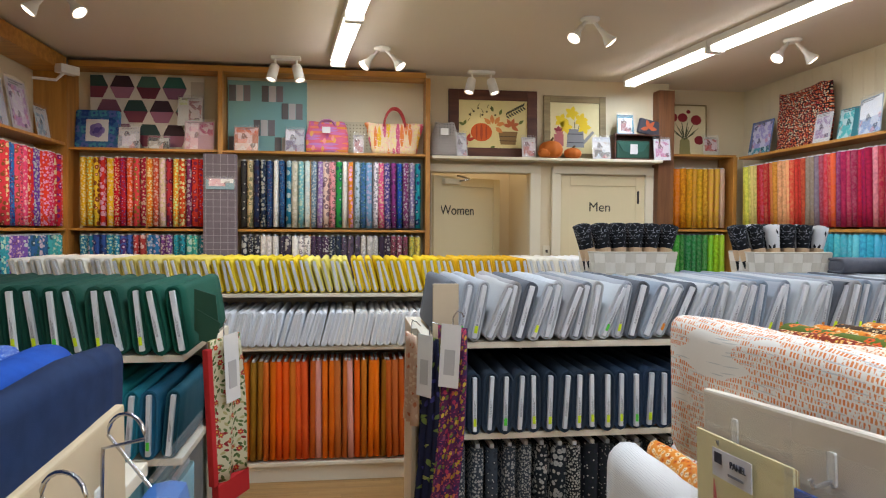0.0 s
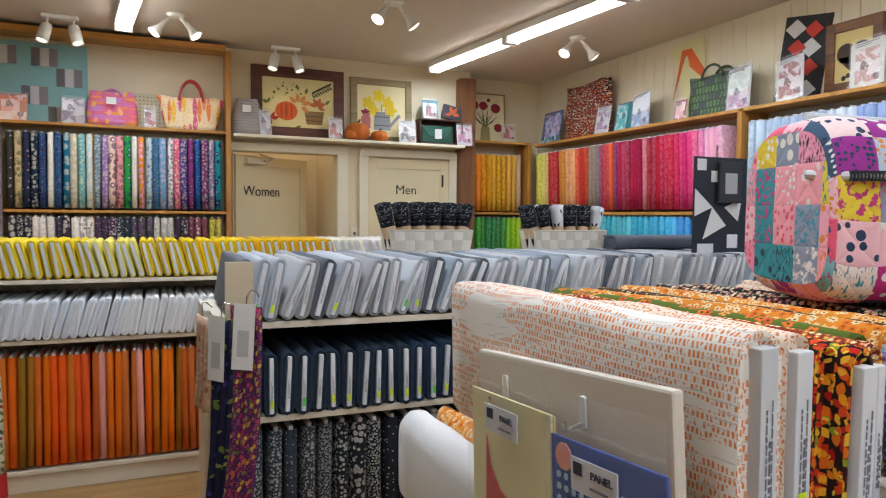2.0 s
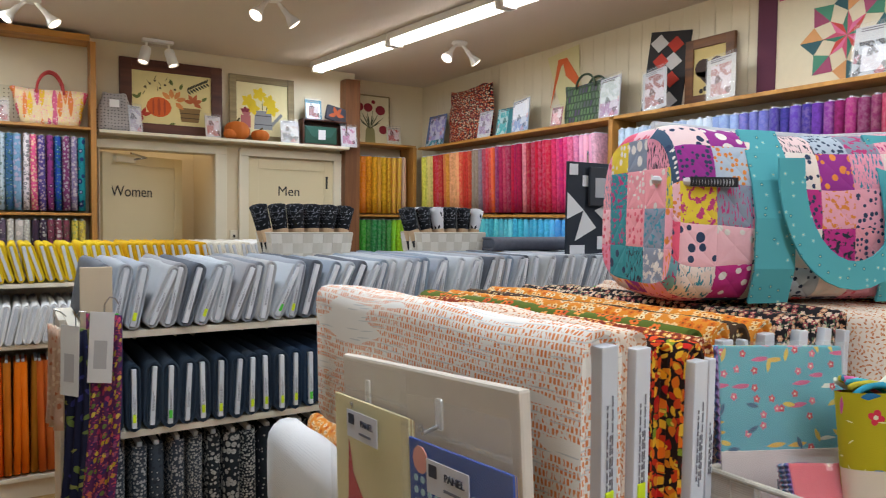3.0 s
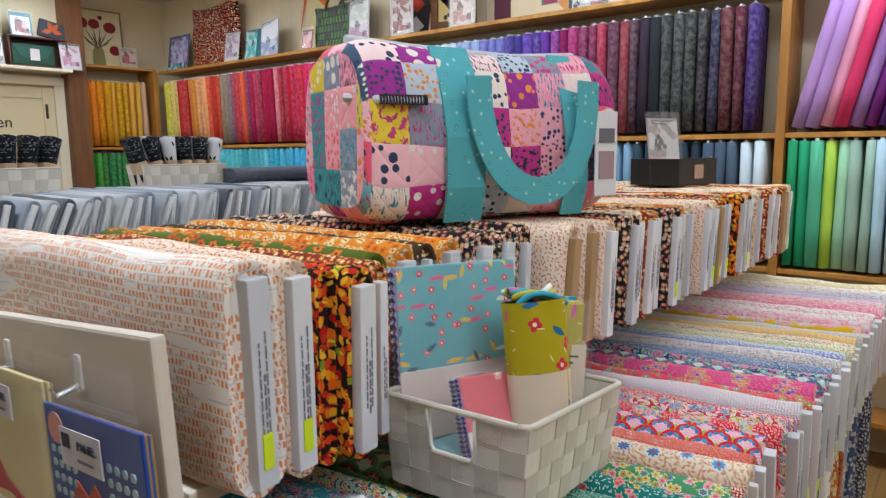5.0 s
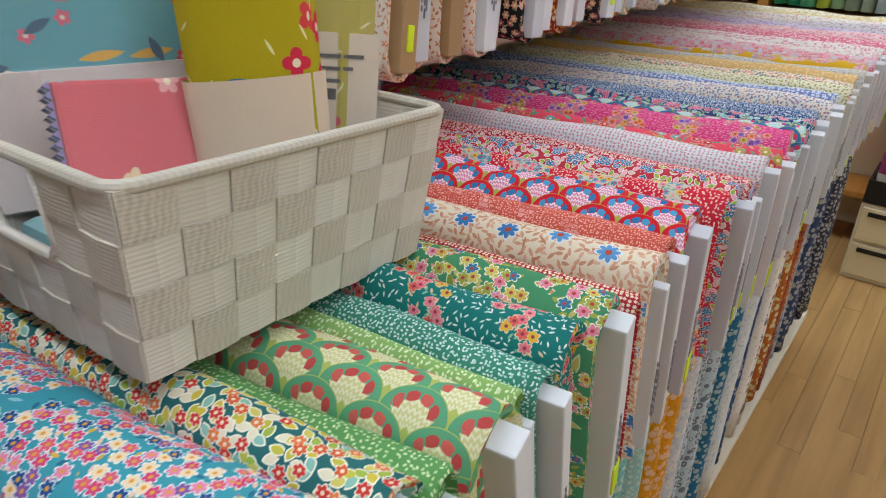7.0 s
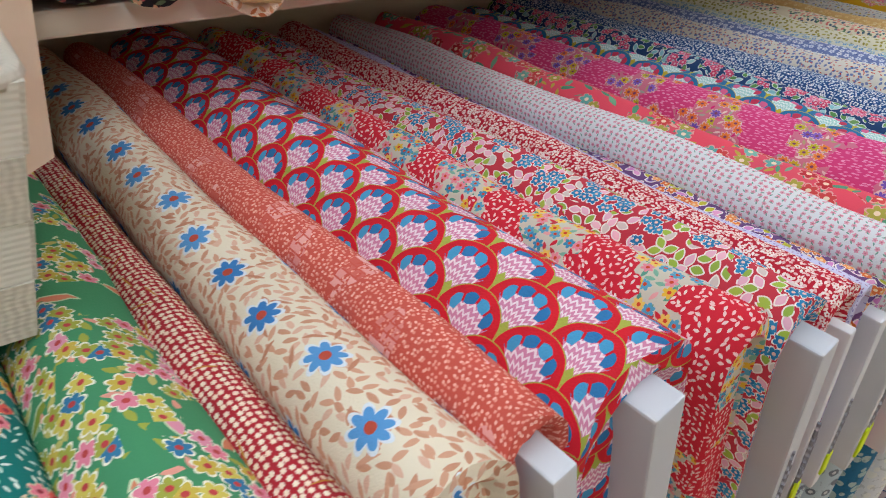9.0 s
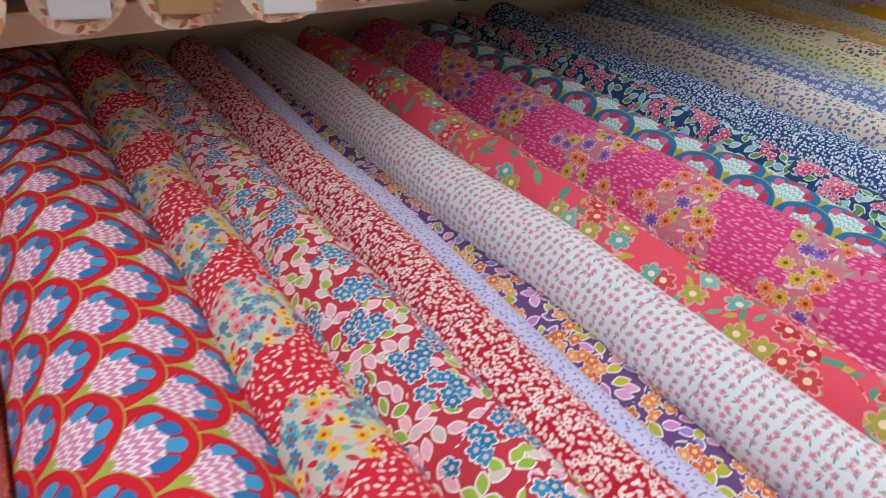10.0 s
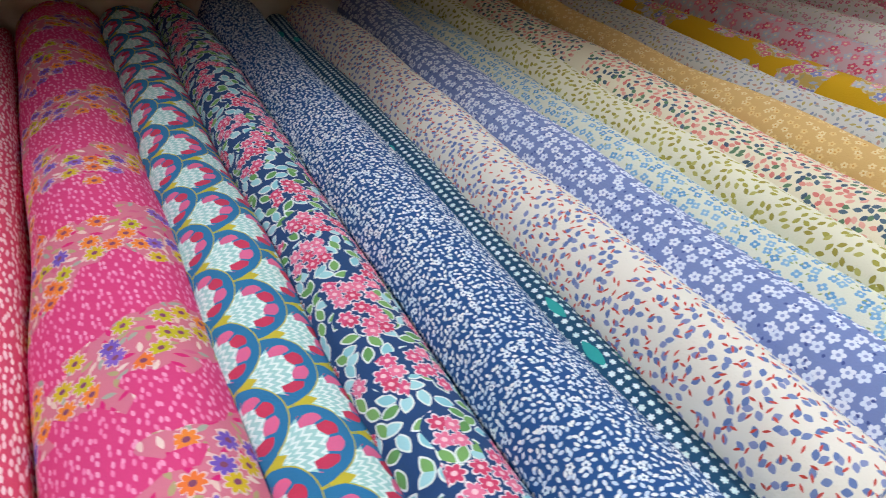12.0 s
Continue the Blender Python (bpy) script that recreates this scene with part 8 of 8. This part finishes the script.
# ---- things on the grey stand ----
BLK = fabric("black_scroll", "15161a", L(70, .5, .12, "8a8c94 6a6c74", keep=.75, seed=4), fine=1)


def roll_basket(m, n, mats):
    basket(m, 0.36, 0.2, 0.125, "white woven basket of rolled black fabrics on the grey bolts", cols=8, rows=3, taper=0.9, hole=False)
    for i in range(n):
        for r_ in range(2):
            x = -0.14 + 0.28 * i / (n - 1)
            o = thing("rolled_fabric", m @ pose(x, -0.03 + 0.07 * r_, 0.008, -8 + 12 * r_, -14 + 28 * i / (n - 1), 0), "black and white rolled fabric in a kraft band", "rolled fabric", "rolled fabrics in the baskets")
            bm = lathe_bm([(0.020, 0), (0.022, 0.10), (0.031, 0.205), (0.034, 0.235), (0.020, 0.24), (0.012, 0.225)], 14)
            bm.normal_update()
            part("roll", uv_box(bm), mats[(i + r_) % len(mats)], o, smooth=True)
            part("paper_band", lathe_bm([(0.0232, 0.085), (0.0262, 0.135)], 14, cap=False), paint("c8a884"), o)


WHITEB = fabric("white_black_dash", "d0d0d2", L(40, .5, .2, "2a2a2e", keep=.6, seed=5), fine=1)
roll_basket(pose(1.28, 3.02, 1.262), 6, [BLK])
roll_basket(pose(1.98, 3.02, 1.262), 6, [BLK, BLK, WHITEB])
tp = thing("riser_board", pose(0.5, 2.9, 1.235), "pale board across the top of the stand", "board")
part("board", box_bm(0, 2.2, 0, 0.28, 0, 0.026, 0.003), M_LAMIN, tp)
part("support", box_bm(0.02, 2.18, 0.20, 0.22, -0.135, 0, 0.0), M_LAMIN, tp)
gr = new("fabric_bolt", mesh_of("bolt_cloth", bolt_cloth(0.062, R, length=0.58, height=0.20, along=10, around=8), fabric("charcoal_solid", "5c5e68", ("mottle", dict(rate=12, c="666872")))))
gr.matrix_basis = pose(2.72, 2.82, 1.335, 0, 90, 90) @ pose(0, 0, 0, 0, 0, 0)
tagged(gr, "charcoal grey bolt laid flat over the grey bolts", "fabric bolt", "grey bolts on the stand")
part("end_board", CORE, None, gr)
# black and white star quilt sample on a wire stand
qs = thing("quilt_sample", pose(2.50, 2.56, 1.30), "black and white star quilt sample hung from a wire stand", "quilt sample")
part("ground", box_bm(-0.15, 0.15, 0, 0.012, 0.0, 0.42, 0.002), paint("1c2430"), qs)
for sh_ in ([(-0.15, 0.28), (-0.05, 0.2), (-0.15, 0.16)], [(-0.05, 0.2), (0.03, 0.12), (-0.1, 0.06)], rect(-0.14, 0.36, -0.09, 0.41), rect(-0.06, 0.31, -0.0, 0.36), [(0.02, 0.2), (0.12, 0.24), (0.1, 0.14)], rect(-0.13, 0.0, -0.04, 0.04), rect(0.04, 0.02, 0.1, 0.08)):
    part("white_patch", poly_bm(sh_, -0.003, -0.001), paint("d8d8da"), qs)
pk = part("kit_bag", box_bm(-0.03, 0.10, -0.022, -0.006, 0.22, 0.40, 0.004), paint("2c2f36"), qs, "dark kit in a clear bag")
art(pk, "kit_picture", [rect(0.0, 0.26, 0.07, 0.35)], -0.023, "a8a8ac")
part("wire_stand", tube_bm([(0, 0.03, -0.2), (0, 0.03, 0.46), (-0.03, 0.0, 0.47)], 0.004), M_CHROME, qs)
# black box with a photo card on the autumn bolts
bb = thing("card_box", pose(2.62, 1.05, 1.318, 0, 0, -8), "black open box with a standing card on the bolts", "box")
bm = box_bm(-0.12, 0.12, -0.08, 0.08, 0, 0.006, 0)
for a in ((-0.125, -0.12, -0.085, 0.085, 0, 0.085), (0.12, 0.125, -0.085, 0.085, 0, 0.085), (-0.12, 0.12, -0.085, -0.08, 0, 0.085), (-0.12, 0.12, 0.08, 0.085, 0, 0.085)):
    box_bm(*a, 0.001, bm)
part("tray", bm, M_BLACK, bb)
part("label_holder", box_bm(-0.03, 0.03, -0.088, -0.0855, 0.02, 0.065, 0.001), M_CHROME, bb)
card(pose(2.56, 1.05, 1.325, 0, 0, -25), 0.13, 0.21, "b8a8a4", ((.1, .1, .9, .45, "c8a0a0"), (.1, .5, .9, .95, "9a8a84")), "photo card in a clear sleeve standing in the box")
# small camera over the west shelves
sc_ = thing("security_camera", pose(-2.15, 6.05, 2.72, 0, 0, 60), "small white security camera on a wall bracket", "security camera")
part("housing", box_bm(-0.05, 0.12, -0.04, 0.04, -0.03, 0.04, 0.008), M_WHITE, sc_)
part("bracket", tube_bm([(0.0, 0, -0.03), (-0.05, 0.02, -0.09), (-0.18, 0.12, -0.09)], 0.012), M_WHITE, sc_)
# kits and cards on the west shelves
for i, (y, w, h, g, bl) in enumerate(((4.9, 0.3, 0.36, "d8ccd0", ((.2, .3, .8, .9, "8a5a9c"),)), (5.25, 0.28, 0.34, "c8c8dc", ((.1, .1, .6, .6, "5a8ab0"),)), (5.6, 0.30, 0.38, "dccfd4", ((.2, .2, .8, .8, "b07ab8"), (.3, .4, .6, .7, "d8c8e0"))), (5.95, 0.22, 0.24, "e0dcdc", ((.1, .2, .6, .7, "7a94a8"),)))):
    card(pose(-2.25, y, 2.163, 0, 0, 90), w, h, g, bl, "pattern card with violet and blue pictures")
